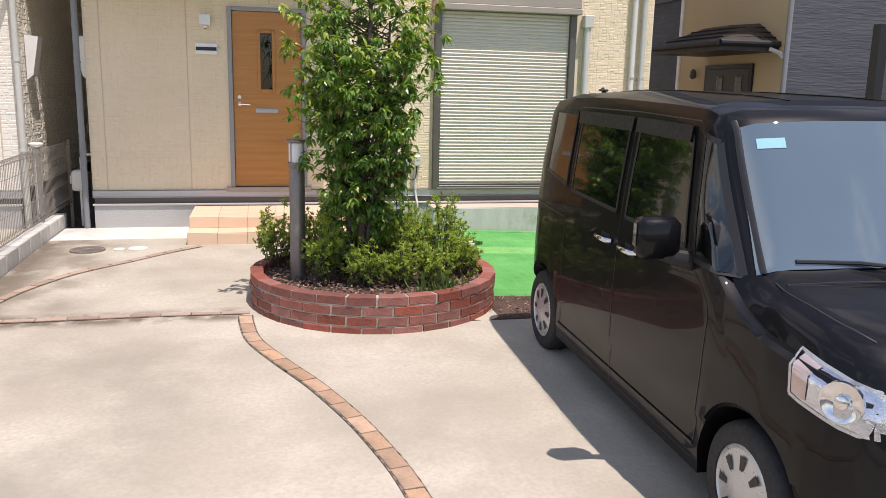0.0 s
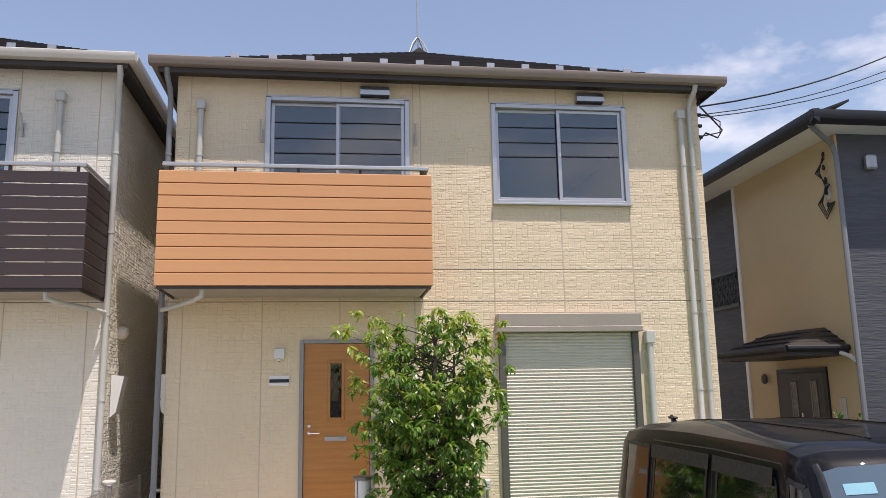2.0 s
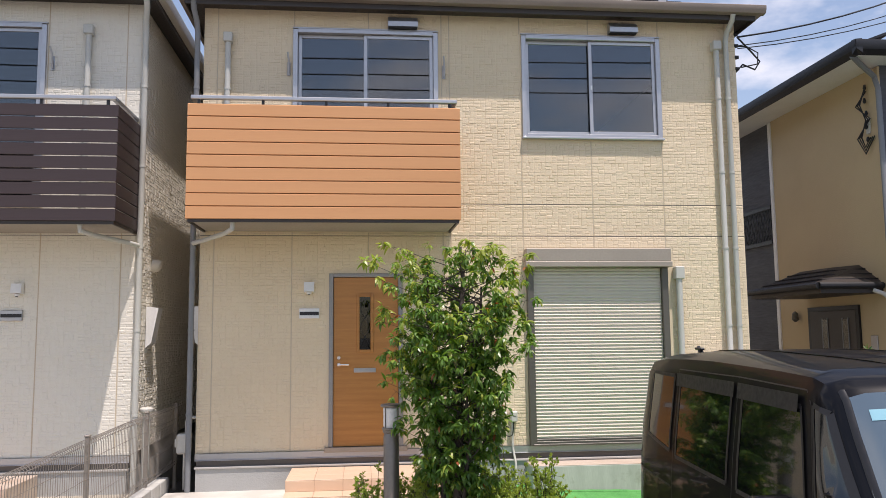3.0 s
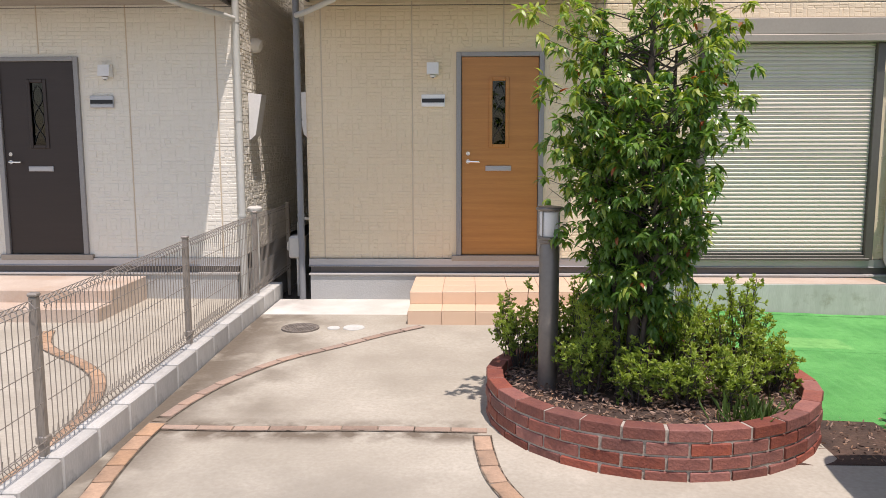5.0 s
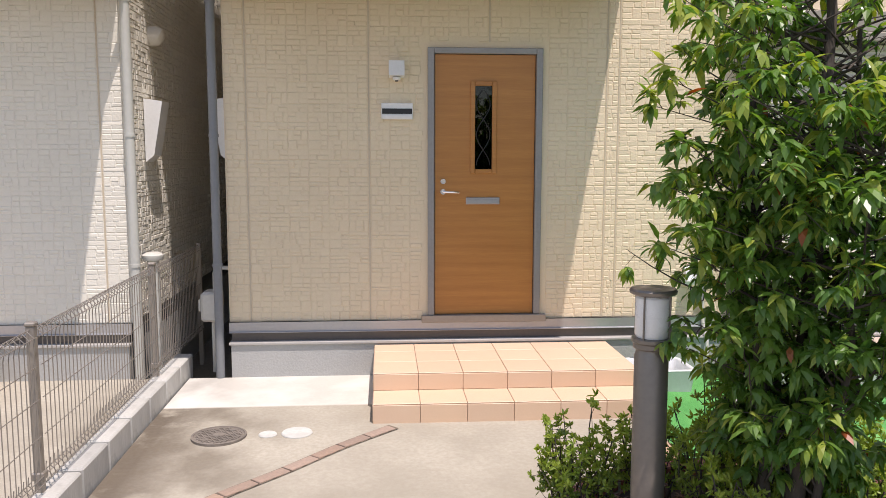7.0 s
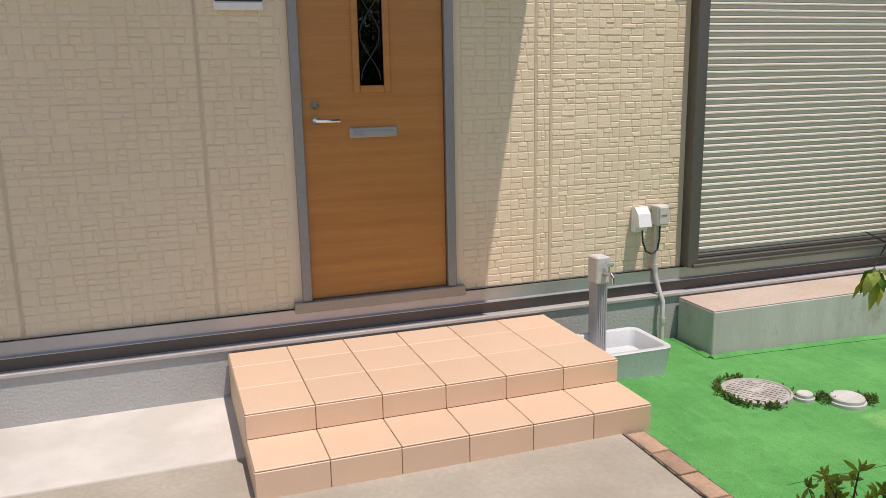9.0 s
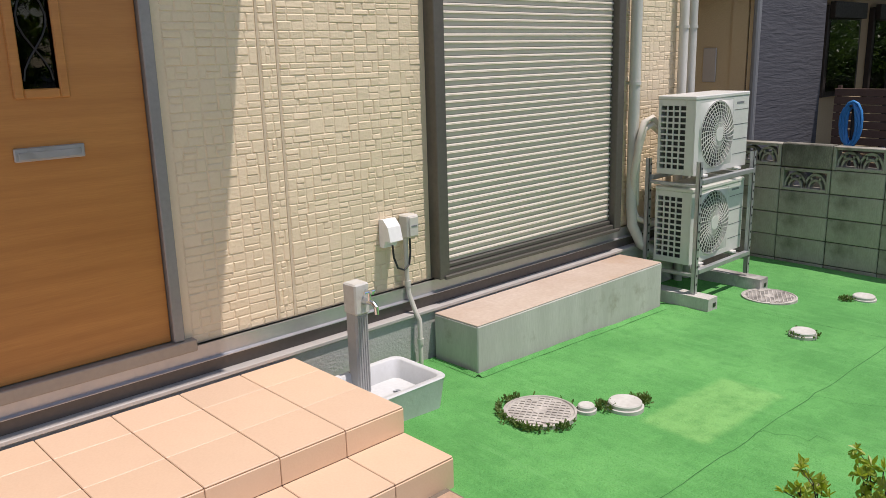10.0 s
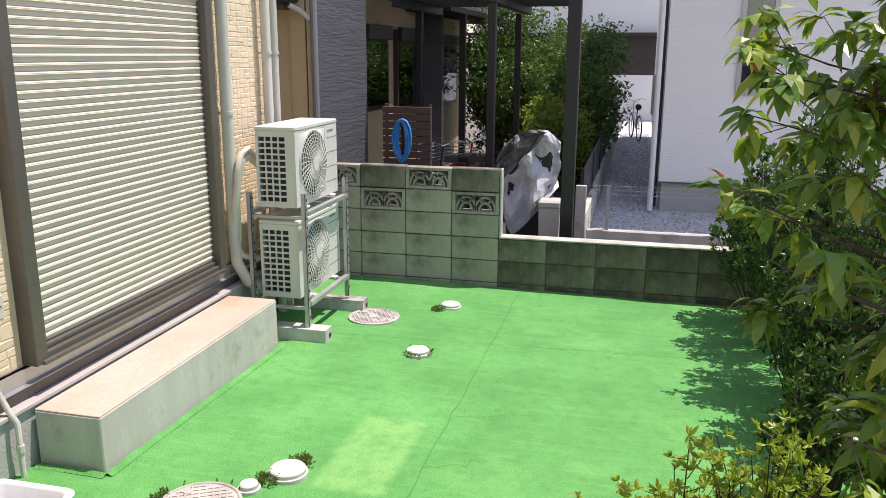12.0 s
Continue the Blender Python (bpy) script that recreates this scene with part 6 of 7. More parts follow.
top_at = lambda u: float(np.interp(u, U_TOP, Z_TOP))
half_at = lambda u: float(np.interp(u, [0, 0.03, 0.08, 0.2, 0.5, 2.6, 2.95, 3.15, 3.28, 3.36, 3.395], [0.60, 0.665, 0.705, 0.73, 0.7375, 0.7375, 0.73, 0.71, 0.67, 0.61, 0.54]))
WHEEL_U, WHEEL_R = (0.345, 2.865), 0.278


def low_at(u):
    z = 0.19 if 0.5 < u < 2.7 else 0.22
    for w in WHEEL_U:
        d = abs(u - w)
        if d < 0.325:
            z = max(z, WHEEL_R + math.sqrt(0.325 ** 2 - d * d))
    return z


def section(u):
    h, t, b = half_at(u), top_at(u), low_at(u)
    rows = [(h - 0.02, b), (h - 0.008, max(b + 0.008, 0.30)), (h - 0.011, max(b + 0.016, 0.425)), (h + 0.004, max(b + 0.024, 0.465)), (h + 0.002, max(b + 0.03, 0.74)), (h - 0.010, max(b + 0.035, 1.08)), (h - 0.030, 1.30),
            (h - 0.062, t - 0.22), (h - 0.078, t - 0.10), (h - 0.112, t - 0.032), (h - 0.20, t - 0.004), (h * 0.4, t + 0.014), (0, t + 0.018)]
    out, lim = [], [0.30, 0.28, 0.27, 0.26, 0.22, 0.18, 0.16, 0.14, 0.10, 0.035, 0.006, -0.014, -0.018]
    for (v, z), l in zip(rows, lim):
        out.append((v, min(z, t - l) if l > 0.03 else z))
    for i in range(1, len(out)):
        if out[i][1] < out[i - 1][1]:
            out[i] = (out[i][0], out[i - 1][1] + 0.001)
    return out


def side_at(u, z):
    s = section(u)[:10]
    return float(np.interp(z, [p[1] for p in s], [p[0] for p in s]))


def crest_at(u, v):
    s = section(u)[7:][::-1]
    return float(np.interp(abs(v), [p[0] for p in s], [p[1] for p in s]))


def side_panel(corners, off, nu=10, nz=6):
    """A panel on the car's flank between four corners (u, z), a little proud of it."""
    m = Mesh()
    (a, b, c, d) = [Vector(p) for p in corners]
    for j in range(nz + 1):
        for i in range(nu + 1):
            p = a.lerp(b, i / nu).lerp(d.lerp(c, i / nu), j / nz)
            m.v.append((p.x, side_at(p.x, p.y) + off, p.y))
    m.f = [(j * (nu + 1) + i, j * (nu + 1) + i + 1, (j + 1) * (nu + 1) + i + 1, (j + 1) * (nu + 1) + i) for j in range(nz) for i in range(nu)]
    return m


def side_line(pts, w, off):
    m = Mesh()
    for a, b in zip(pts, pts[1:]):
        n = max(int((Vector(b) - Vector(a)).length / 0.05), 1)
        for k in range(n):
            p, q = Vector(a).lerp(Vector(b), k / n), Vector(a).lerp(Vector(b), (k + 1) / n)
            s = Vector((-(q - p).y, (q - p).x)).normalized() * w / 2
            m.add([(e.x, side_at(e.x, e.y) + off, e.y) for e in (p + s, p - s, q - s, q + s)], [(0, 1, 2, 3)])
    return m


def mirror_v(m):
    k = Mesh()
    k.v = [(u, -v, z) for u, v, z in m.v]
    k.f = [f[::-1] for f in m.f]
    return k


van = thing("van", CAR.translation, "glossy black boxy small van parked on the concrete slab", "car")


def step(a, b, x):
    t = min(max((x - a) / (b - a), 0.0), 1.0)
    return t * t * (3 - 2 * t)


def bowed(mesh):
    """Windscreen, pillars and bonnet sweep back towards the sides, as seen from above."""
    mesh.v = [(u - 0.125 * step(2.05, 2.62, u) * step(0.90, 1.08, z) * min(abs(v) / 0.62, 1.1) ** 2.2, v, z) for u, v, z in mesh.v]
    return mesh


cp = lambda name, mesh, mat, parent=van, label="", smooth=32: part(name, bowed(mesh).moved(CAR), mat, parent, label, smooth)
us = sorted({*np.linspace(0, 3.395, 110).round(4).tolist(), *[round(w + d, 4) for w in WHEEL_U for d in (-0.325, -0.322, 0.322, 0.325)], 0.01, 0.02, 0.05, 3.38})
us = [u for u in us if 0 <= u <= 3.395]
m = Mesh()
for u in us:
    s = section(u)
    m.v += [(u, v, z) for v, z in s] + [(u, -v, z) for v, z in s[::-1][1:]]
k = 25
m.f = [(i * k + j, (i + 1) * k + j, (i + 1) * k + j + 1, i * k + j + 1) for i in range(len(us) - 1) for j in range(k - 1)]
m.f += [(i * k, i * k + k - 1, (i + 1) * k + k - 1, (i + 1) * k) for i in range(len(us) - 1)]
m.f += [tuple(range(k)), tuple((len(us) - 1) * k + j for j in range(k))[::-1]]
cp("body", m, PAINT, van, "glossy black paint", 38)
cp("underbody", Mesh().box(0.1, -0.50, 0.17, 3.3, 0.50, 0.62), BLACK)
WINDOWS = (("quarter_window", ((0.30, 1.25), (0.70, 1.20), (0.70, 1.64), (0.30, 1.64))), ("rear_side_window", ((0.80, 1.18), (1.50, 1.165), (1.50, 1.62), (0.80, 1.62))),
           ("front_side_window", ((1.62, 1.155), (2.36, 1.14), (2.19, 1.61), (1.62, 1.615))), ("corner_window", ((2.50, 1.10), (2.76, 1.09), (2.475, 1.60), (2.33, 1.625))))
for name, c in WINDOWS:
    w = side_panel(c, 0.004)
    cp(name, mirror_v(w), TINT, van, "dark tinted side glass", 60)
    win = cp(name, w, TINT, van, "dark tinted side glass", 60)
    pts = list(c) + [c[0]]
    cp("window_seal", side_line(pts, 0.022, 0.006), BLACK, win, "", 60)
for a, b in (((0.76, 1.66), (1.54, 1.665)), ((1.58, 1.665), (2.18, 1.66))):
    cp("rain_visor", side_panel(((a[0], a[1] - 0.075), (b[0], b[1] - 0.075), b, a), 0.016, 8, 2), BLACK, van, "smoked rain visor", 60)
for line in ([(0.74, 0.30), (0.75, 0.95), (0.75, 1.68), (1.56, 1.69)], [(1.56, 0.24), (1.56, 0.95), (1.56, 1.69)], [(1.56, 1.69), (2.22, 1.68), (2.30, 1.62), (2.46, 1.12)], [(2.50, 0.32), (2.52, 0.62), (2.53, 1.0), (2.46, 1.12)],
             [(0.74, 0.235), (1.56, 0.235), (2.48, 0.24)], [(0.10, 0.62), (0.44, 0.60)]):
    cp("panel_gap", side_line(line, 0.006, 0.0022), BLACK, van, "", 60)
cp("rail_groove", side_line([(0.06, 1.02), (0.72, 1.0)], 0.012, 0.003), BLACK, van, "", 60)
cp("sill_strip", side_line([(0.70, 0.30), (1.6, 0.305), (2.50, 0.31)], 0.015, 0.006), BLACK, van, "", 60)
# windscreen
m = Mesh()
nu, nv = 14, 20
for j in range(nu + 1):
    u = 2.475 + (2.785 - 2.475) * j / nu
    for i in range(nv + 1):
        v = (half_at(u) - 0.145 + 0.03 * j / nu) * (2 * i / nv - 1)
        m.v.append((u + 0.004, v, crest_at(u, v) + 0.007))
m.f = [(j * (nv + 1) + i, j * (nv + 1) + i + 1, (j + 1) * (nv + 1) + i + 1, (j + 1) * (nv + 1) + i) for j in range(nu) for i in range(nv)]
screen = cp("windscreen", m, SCREEN, van, "sloping windscreen with sky reflection partly put into its blue-grey colour", 60)
cp("sticker", Mesh().add([(u + 0.006, v, crest_at(u, v) + 0.0105) for u, v in ((2.51, 0.54), (2.51, 0.43), (2.532, 0.43), (2.532, 0.54))], [(0, 1, 2, 3)]), STICKER, screen, "pale blue sticker", 0)
cp("wiper", Mesh().tube([(2.83, 0.05, crest_at(2.83, 0.05) + 0.03), (2.79, 0.25, crest_at(2.79, 0.25) + 0.03), (2.775, 0.48, crest_at(2.775, 0.48) + 0.025)], 0.008, 6), BLACK)
cp("wiper", Mesh().tube([(2.83, -0.45, crest_at(2.83, 0.45) + 0.03), (2.79, -0.2, crest_at(2.79, 0.2) + 0.03), (2.775, 0.02, crest_at(2.775, 0.02) + 0.025)], 0.008, 6), BLACK)
for s in (1, -1):
    m = Mesh().tube([(u, s * (half_at(u) - 0.14), crest_at(u, half_at(u) - 0.14) + 0.004) for u in (2.44, 2.48, 2.55, 2.65, 2.73, 2.785)], 0.014, 6)
    cp("pillar_trim", m, BLACK, van, "", 60)
for x in (0.28, -0.28):
    cp("roof_groove", Mesh().tube([(u, x, crest_at(u, x) + 0.001) for u in np.linspace(0.25, 2.25, 10)], 0.006, 5), PAINT, van, "", 60)
cp("roof_aerial_stub", Mesh().tube([(0.16, 0.28, crest_at(0.16, 0.28) - 0.01), (0.10, 0.28, crest_at(0.16, 0.28) + 0.045)], [0.022, 0.012], 10).box(0.07, 0.262, crest_at(0.16, 0.28) + 0.025, 0.17, 0.298, crest_at(0.16, 0.28) + 0.042, 0.006), BLACK)
# hood gap, bonnet lines, grille and number plate
cp("bonnet_gap", Mesh().tube([(2.86, v, crest_at(2.86, v) + 0.001) for v in np.linspace(-0.55, 0.55, 9)], 0.005, 5), BLACK, van, "", 60)
for s in (1, -1):
    cp("bonnet_gap", Mesh().tube([(u, s * (half_at(u) - 0.155), crest_at(u, half_at(u) - 0.155) + 0.002) for u in np.linspace(2.84, 3.28, 8)], 0.004, 5), BLACK, van, "", 60)
cp("grille", Mesh().box(3.37, -0.42, 0.62, 3.402, 0.42, 0.72, 0.006), SILVER, van, "silver grille bar")
cp("lower_grille", Mesh().box(3.375, -0.4, 0.26, 3.40, 0.4, 0.40, 0.006), BLACK)
cp("number_plate", Mesh().box(3.40, -0.165, 0.43, 3.41, 0.165, 0.595, 0.003), CREAM, van, "plain pale plate")
for s in (1, -1):
    pan_m = side_panel(((3.09, 0.785), (3.392, 0.72), (3.372, 0.865), (3.06, 0.935)), 0.005, 16, 8)
    rim = side_line([(3.09, 0.785), (3.392, 0.72), (3.372, 0.865), (3.06, 0.935), (3.09, 0.785)], 0.012, 0.008)
    ind = side_panel(((3.10, 0.795), (3.165, 0.785), (3.155, 0.902), (3.073, 0.922)), 0.009, 4, 4)
    hub = Mesh()
    hv = side_at(3.28, 0.825) - 0.004
    hub.lathe(0, 0, [(0.074, 0.0), (0.072, 0.016), (0.064, 0.016), (0.05, 0.006), (0.026, 0.002), (0.022, 0.014), (0.008, 0.018)], 28)
    hub.moved(Matrix.Translation((3.28, hv, 0.825)) @ Vector((0.55, 0.83, 0.05)).to_track_quat("Z", "Y").to_matrix().to_4x4())
    meshes = [pan_m, rim, ind, hub]
    if s < 0:
        meshes = [mirror_v(q) for q in meshes]
    hl = cp("headlight", meshes[0], LIGHTCHROME, van, "clear faceted headlight", 60)
    cp("indicator", meshes[2], AMBER, hl, "", 60)
    cp("reflector_bowl", meshes[3], CHROME, hl, "", 40)
    cp("lens_rim", meshes[1], SILVER, hl, "", 30)
    # door mirror
    b = Mesh().box(2.33, 0.78, 1.095, 2.475, 0.975, 1.275, 0.03)
    arm = Mesh().tube([(2.44, side_at(2.44, 1.08) - 0.02, 1.08), (2.43, 0.80, 1.10), (2.42, 0.85, 1.12)], [0.045, 0.035, 0.035], 10)
    glass = Mesh().box(2.322, 0.81, 1.125, 2.328, 0.955, 1.265, 0.002)
    cover_strip = Mesh().box(2.38, 0.9765, 1.15, 2.43, 0.983, 1.25, 0.003)
    if s < 0:
        b, arm, glass, cover_strip = [mirror_v(q) for q in (b, arm, glass, cover_strip)]
    mr = cp("door_mirror", b, PAINT, van, "black door mirror", 50)
    cp("mirror_arm", arm, BLACK, mr)
    cp("mirror_glass", glass, TINT, mr)
    cp("side_indicator", cover_strip, TINT, mr)
    for u in (1.40, 1.72):
        z = 1.0
        v = side_at(u, z)
        h = Mesh().tube([(u - 0.085, v + 0.004, z), (u - 0.07, v + 0.03, z), (u, v + 0.036, z), (u + 0.07, v + 0.03, z), (u + 0.085, v + 0.004, z)], [0.012, 0.014, 0.015, 0.014, 0.012], 8)
        cup = side_panel(((u - 0.06, z - 0.03), (u + 0.06, z - 0.03), (u + 0.06, z + 0.03), (u - 0.06, z + 0.03)), 0.003, 3, 2)
        if s < 0:
            h, cup = mirror_v(h), mirror_v(cup)
        hd = cp("door_handle", h, CHROME, van, "chrome door handle", 50)
        cp("handle_cup", cup, BLACK, hd)
    tl = side_panel(((0.02, 0.72), (0.06, 0.72), (0.06, 1.2), (0.03, 1.2)), 0.006, 3, 6)
    cp("tail_light", tl if s > 0 else mirror_v(tl), LEAFRED, van, "red tail light", 60)
    for w in WHEEL_U:
        wheel_m = Mesh().lathe(0, 0, [(0.18, -0.155), (0.25, -0.155), (0.270, -0.14), (WHEEL_R, -0.11), (WHEEL_R, -0.045), (0.270, -0.015), (0.25, 0.0), (0.19, 0.0), (0.185, -0.015)], 40)
        disc = Mesh().lathe(0, 0, [(0.186, -0.03), (0.186, -0.006), (0.175, 0.0), (0.168, -0.008), (0.10, 0.0), (0.05, 0.008), (0.02, 0.010)], 40)
        slots = []
        for q in range(8):
            a, c = 2 * math.pi * q / 8, 0.13
            slots.append(Mesh().add([(r * math.cos(a + t), r * math.sin(a + t), z) for r, t, z in ((0.09, -0.12, 0.005), (0.15, -c, 0.001), (0.15, c, 0.001), (0.09, 0.12, 0.005))], [(0, 1, 2, 3)]))
        turn = Matrix.Translation((w, s * (half_at(w) - 0.012), WHEEL_R)) @ Matrix.Rotation(radians(-90 * s), 4, "X")
        for q in (wheel_m, disc, *slots):
            q.moved(turn)
        wh = cp("wheel", wheel_m, RUBBER, van, "black tyre with a silver hubcap", 40)
        cp("hubcap", disc, SILVER, wh, "silver hubcap", 40)
        for q in slots:
            cp("hubcap_slot", q, BLACK, wh, "", 0)


# ---- concrete block wall along the yard
BX, BL, BH = 8.0, 0.434, 0.208
wall = thing("block_wall", (BX + 0.06, -1.6, -0.2), "mossy grey concrete block wall with pierced blocks along the green yard", "block wall", "", "structure")
part("wall_mortar", Mesh().box(BX + 0.012, -1.625, -0.4, BX + 0.108, 1.0, 0.28).box(BX + 0.012, -7.6, -0.4, BX + 0.108, -1.627, 0.27)
     .box(BX + 0.012, 0.13, 0.281, BX + 0.108, 1.0, 0.90), BLOCKDARK, wall, "dark recessed joints", 0)
full = Mesh().box(0, 0.004, 0.004, 0.12, BL - 0.004, BH - 0.004, 0.005)
plain, mossy = data_of("block", full, BLOCK, 0), data_of("block", full, BLOCKDARK, 0)


def pierced_mesh():
    """A block with two open fans: frame, arcs and spokes."""
    m = Mesh()
    w, h = BL - 0.008, BH - 0.008
    m.box(0, 0.004, 0.004, 0.12, 0.034, h, 0.003).box(0, w - 0.026, 0.004, 0.12, w + 0.004, h, 0.003)
    m.box(0, 0.035, 0.004, 0.12, w - 0.027, 0.03, 0.003).box(0, 0.035, h - 0.026, 0.12, w - 0.027, h, 0.003)
    for c in (0.13, w - 0.122):
        for r in (0.055, 0.092):
            for k in range(8):
                a, b = math.pi * k / 8, math.pi * (k + 1) / 8
                q = [(c + (r + e) * math.cos(t), 0.03 + (r + e) * 1.35 * math.sin(t)) for t, e in ((a, -0.008), (b, -0.008), (b, 0.008), (a, 0.008))]
                m.prism(q, "x", 0.02, 0.10)
        for a in (60, 120):
            t = radians(a)
            d = Vector((math.cos(t), 1.35 * math.sin(t)))
            n = Vector((-d.y, d.x)).normalized() * 0.008
            p0, p1 = Vector((c, 0.03)) + d * 0.056, Vector((c, 0.03)) + d * 0.093
            m.prism([tuple(p0 + n), tuple(p0 - n), tuple(p1 - n), tuple(p1 + n)], "x", 0.02, 0.10)
    return m


pierced = data_of("pierced_block", pierced_mesh(), BLOCK, 0)
rng = random.Random(4)
for c in range(6):
    z = 0.912 - (c + 1) * BH
    for k in range(20):
        y = -1.634 + BL * (5 - k)
        tall = y > -1.64
        if y < -7.0 or y > 0.9 or (not tall and c < 3):
            continue
        col = round((y + 1.634) / BL)
        if tall and (c, col) in ((0, 1), (0, 3), (1, 0), (1, 2)):
            piece("pierced_block", pierced, wall, (BX, y, z))
        else:
            dark = (c == 0 and tall) or not tall or (c > 4 and rng.random() < 0.3)
            piece("block", mossy if dark else plain, wall, (BX + rng.uniform(-0.003, 0.003), y, z))
# solid backing behind the plain upper blocks
for c, cols in ((0, (0, 2)), (1, (1, 3)), (2, (0, 1, 2, 3))):
    for k in cols:
        z = 0.912 - (c + 1) * BH
        part("wall_mortar", Mesh().box(BX + 0.012, -1.634 + BL * k + 0.001, z, BX + 0.108, -1.634 + BL * (k + 1) - 0.001, z + BH - 0.002), BLOCKDARK, wall, "", 0)
part("wall_cap", Mesh().box(BX - 0.008, -7.6, 0.289, BX + 0.128, -1.64, 0.306, 0.004), CAPSTONE, wall, "pale mortar capping")
part("wall_end", Mesh().box(BX + 0.006, -1.652, 0.307, BX + 0.114, -1.637, 0.91, 0.003), CAPSTONE, wall)

# ---- house with beige and charcoal walls across the wall
HX, HY = 9.62, 0.78
rh = thing("neighbour_house", (10.5, 2.9, -0.3), "two-storey house with beige and charcoal walls and a dark roof", "house")
part("wall", Mesh().box(HX, HY + 0.162, -0.34, HX + 0.15, 3.95, 5.72), RBEIGE, rh, "beige rendered wall", 0)
part("wall", Mesh().box(HX + 0.03, 3.955, -0.34, HX + 0.18, 9.4, 5.72), RDARK, rh, "charcoal ribbed wall", 0)
part("wall", Mesh().box(HX + 0.002, HY, -0.34, 11.10, HY + 0.16, 5.72), RDARK, rh, "charcoal ribbed wall", 0)
part("wall", Mesh().box(11.102, HY + 0.008, -0.34, 11.50, 1.31, 5.72), RDARK, rh, "charcoal ribbed wall", 0)
for x0, y0, z0, x1, y1 in ((11.502, HY, 2.75, 16.5, HY + 0.16), (16.35, HY + 0.162, -0.34, 16.5, 9.4), (HX + 0.181, 9.25, -0.34, 16.349, 9.4)):
    part("wall", Mesh().box(x0, y0, z0, x1, y1, 5.72), RDARK, rh, "charcoal ribbed wall", 0)
part("corner_trim", Mesh().box(HX - 0.035, HY - 0.015, -0.34, HX - 0.002, HY + 0.04, 5.7).box(HX - 0.03, HY + 0.06, 0, HX - 0.005, HY + 0.24, 5.7), RBEIGE, rh, "", 0)
part("white_trim", Mesh().box(HX - 0.025, 3.94, -0.34, HX + 0.028, 4.03, 5.7), WHITE, rh, "white upright trim", 0)
ex0, ex1, ey0, ey1, ez = 9.0, 17.1, 0.30, 10.0, 5.84
part("soffit", Mesh().box(ex0 + 0.03, ey0 + 0.03, ez - 0.12, ex1, ey1, ez - 0.10), WHITE, rh, "pale soffit", 0)
prof = [(0.0, 0.06), (-0.10, 0.05), (-0.115, -0.02), (-0.09, -0.09), (0.0, -0.15)]
part("gutter", Mesh().prism([(ex0 + a, ez + b) for a, b in prof], "y", ey0 - 0.1, ey1), BLACK, rh, "black eaves gutter")
part("gutter", Mesh().prism([(ey0 + a, ez + b) for a, b in prof], "x", ex0 - 0.1, ex1), BLACK, rh)
part("roof", Mesh().add([(ex0, ey0, ez + 0.05), (ex1, ey0, ez + 0.05), (ex1, ey1, ez + 0.05), (ex0, ey1, ez + 0.05), (13.0, 5.0, ez + 1.6), (13.1, 5.2, ez + 1.6)],
                        [(0, 1, 5, 4), (1, 2, 5), (2, 3, 4, 5), (3, 0, 4), (0, 3, 2, 1)]), ROOF, rh, "dark roof", 0)
part("solar_panel", Mesh().add([(x, y, ez + 0.13 + 0.38 * (x - ex0) + dz) for dz in (0, 0.04) for x, y in ((9.35, 1.3), (10.3, 1.3), (10.3, 4.4), (9.35, 4.4))],
                               [(3, 2, 1, 0), (4, 5, 6, 7), (0, 1, 5, 4), (1, 2, 6, 5), (2, 3, 7, 6), (3, 0, 4, 7)]), BLACK, rh, "", 0)
dr = part("door", Mesh().box(HX - 0.045, 1.66, 0.0, HX - 0.002, 2.92, 2.14, 0.006), FASCIA, rh, "dark brown double entrance door")
for y in (1.86, 2.42):
    part("door_pane", Mesh().box(HX - 0.052, y, 0.4, HX - 0.046, y + 0.13, 2.0), GLASS, dr, "narrow glass strip", 0)
    part("pane_frame", Mesh().box(HX - 0.056, y - 0.02, 0.38, HX - 0.046, y - 0.001, 2.02).box(HX - 0.056, y + 0.131, 0.38, HX - 0.046, y + 0.15, 2.02), PIPE_DARK, dr, "", 0)
part("door_bar", Mesh().tube([(HX - 0.08, 2.25, 0.9), (HX - 0.08, 2.25, 1.5)], 0.012, 8), CHROME, dr)
part("door_frame", Mesh().box(HX - 0.04, 2.922, 0.0, HX - 0.002, 2.99, 2.21).box(HX - 0.04, 1.59, 0.0, HX - 0.002, 1.658, 2.21).box(HX - 0.04, 1.658, 2.142, HX - 0.002, 2.922, 2.21), BLACK, dr, "", 0)
cx0, cy0, cy1, cz = 8.62, 0.97, 3.05, 2.49
wx = HX - 0.002
part("canopy", Mesh().add([(cx0, cy0, cz), (wx, cy0, cz), (wx, cy1, cz), (cx0, cy1, cz), (cx0, cy0, cz - 0.13), (wx, cy0, cz - 0.13), (wx, cy1, cz - 0.13), (cx0, cy1, cz - 0.13),
                           (wx, 1.55, cz + 0.33), (wx, 2.45, cz + 0.33), (9.15, 1.62, cz + 0.29), (9.15, 2.4, cz + 0.29)],
                          [(0, 1, 8, 10), (0, 10, 11, 3), (3, 11, 9, 2), (10, 8, 9, 11), (0, 4, 5, 1), (0, 3, 7, 4), (3, 2, 6, 7), (4, 7, 6, 5)]), FASCIA, rh, "dark hipped porch canopy", 0)
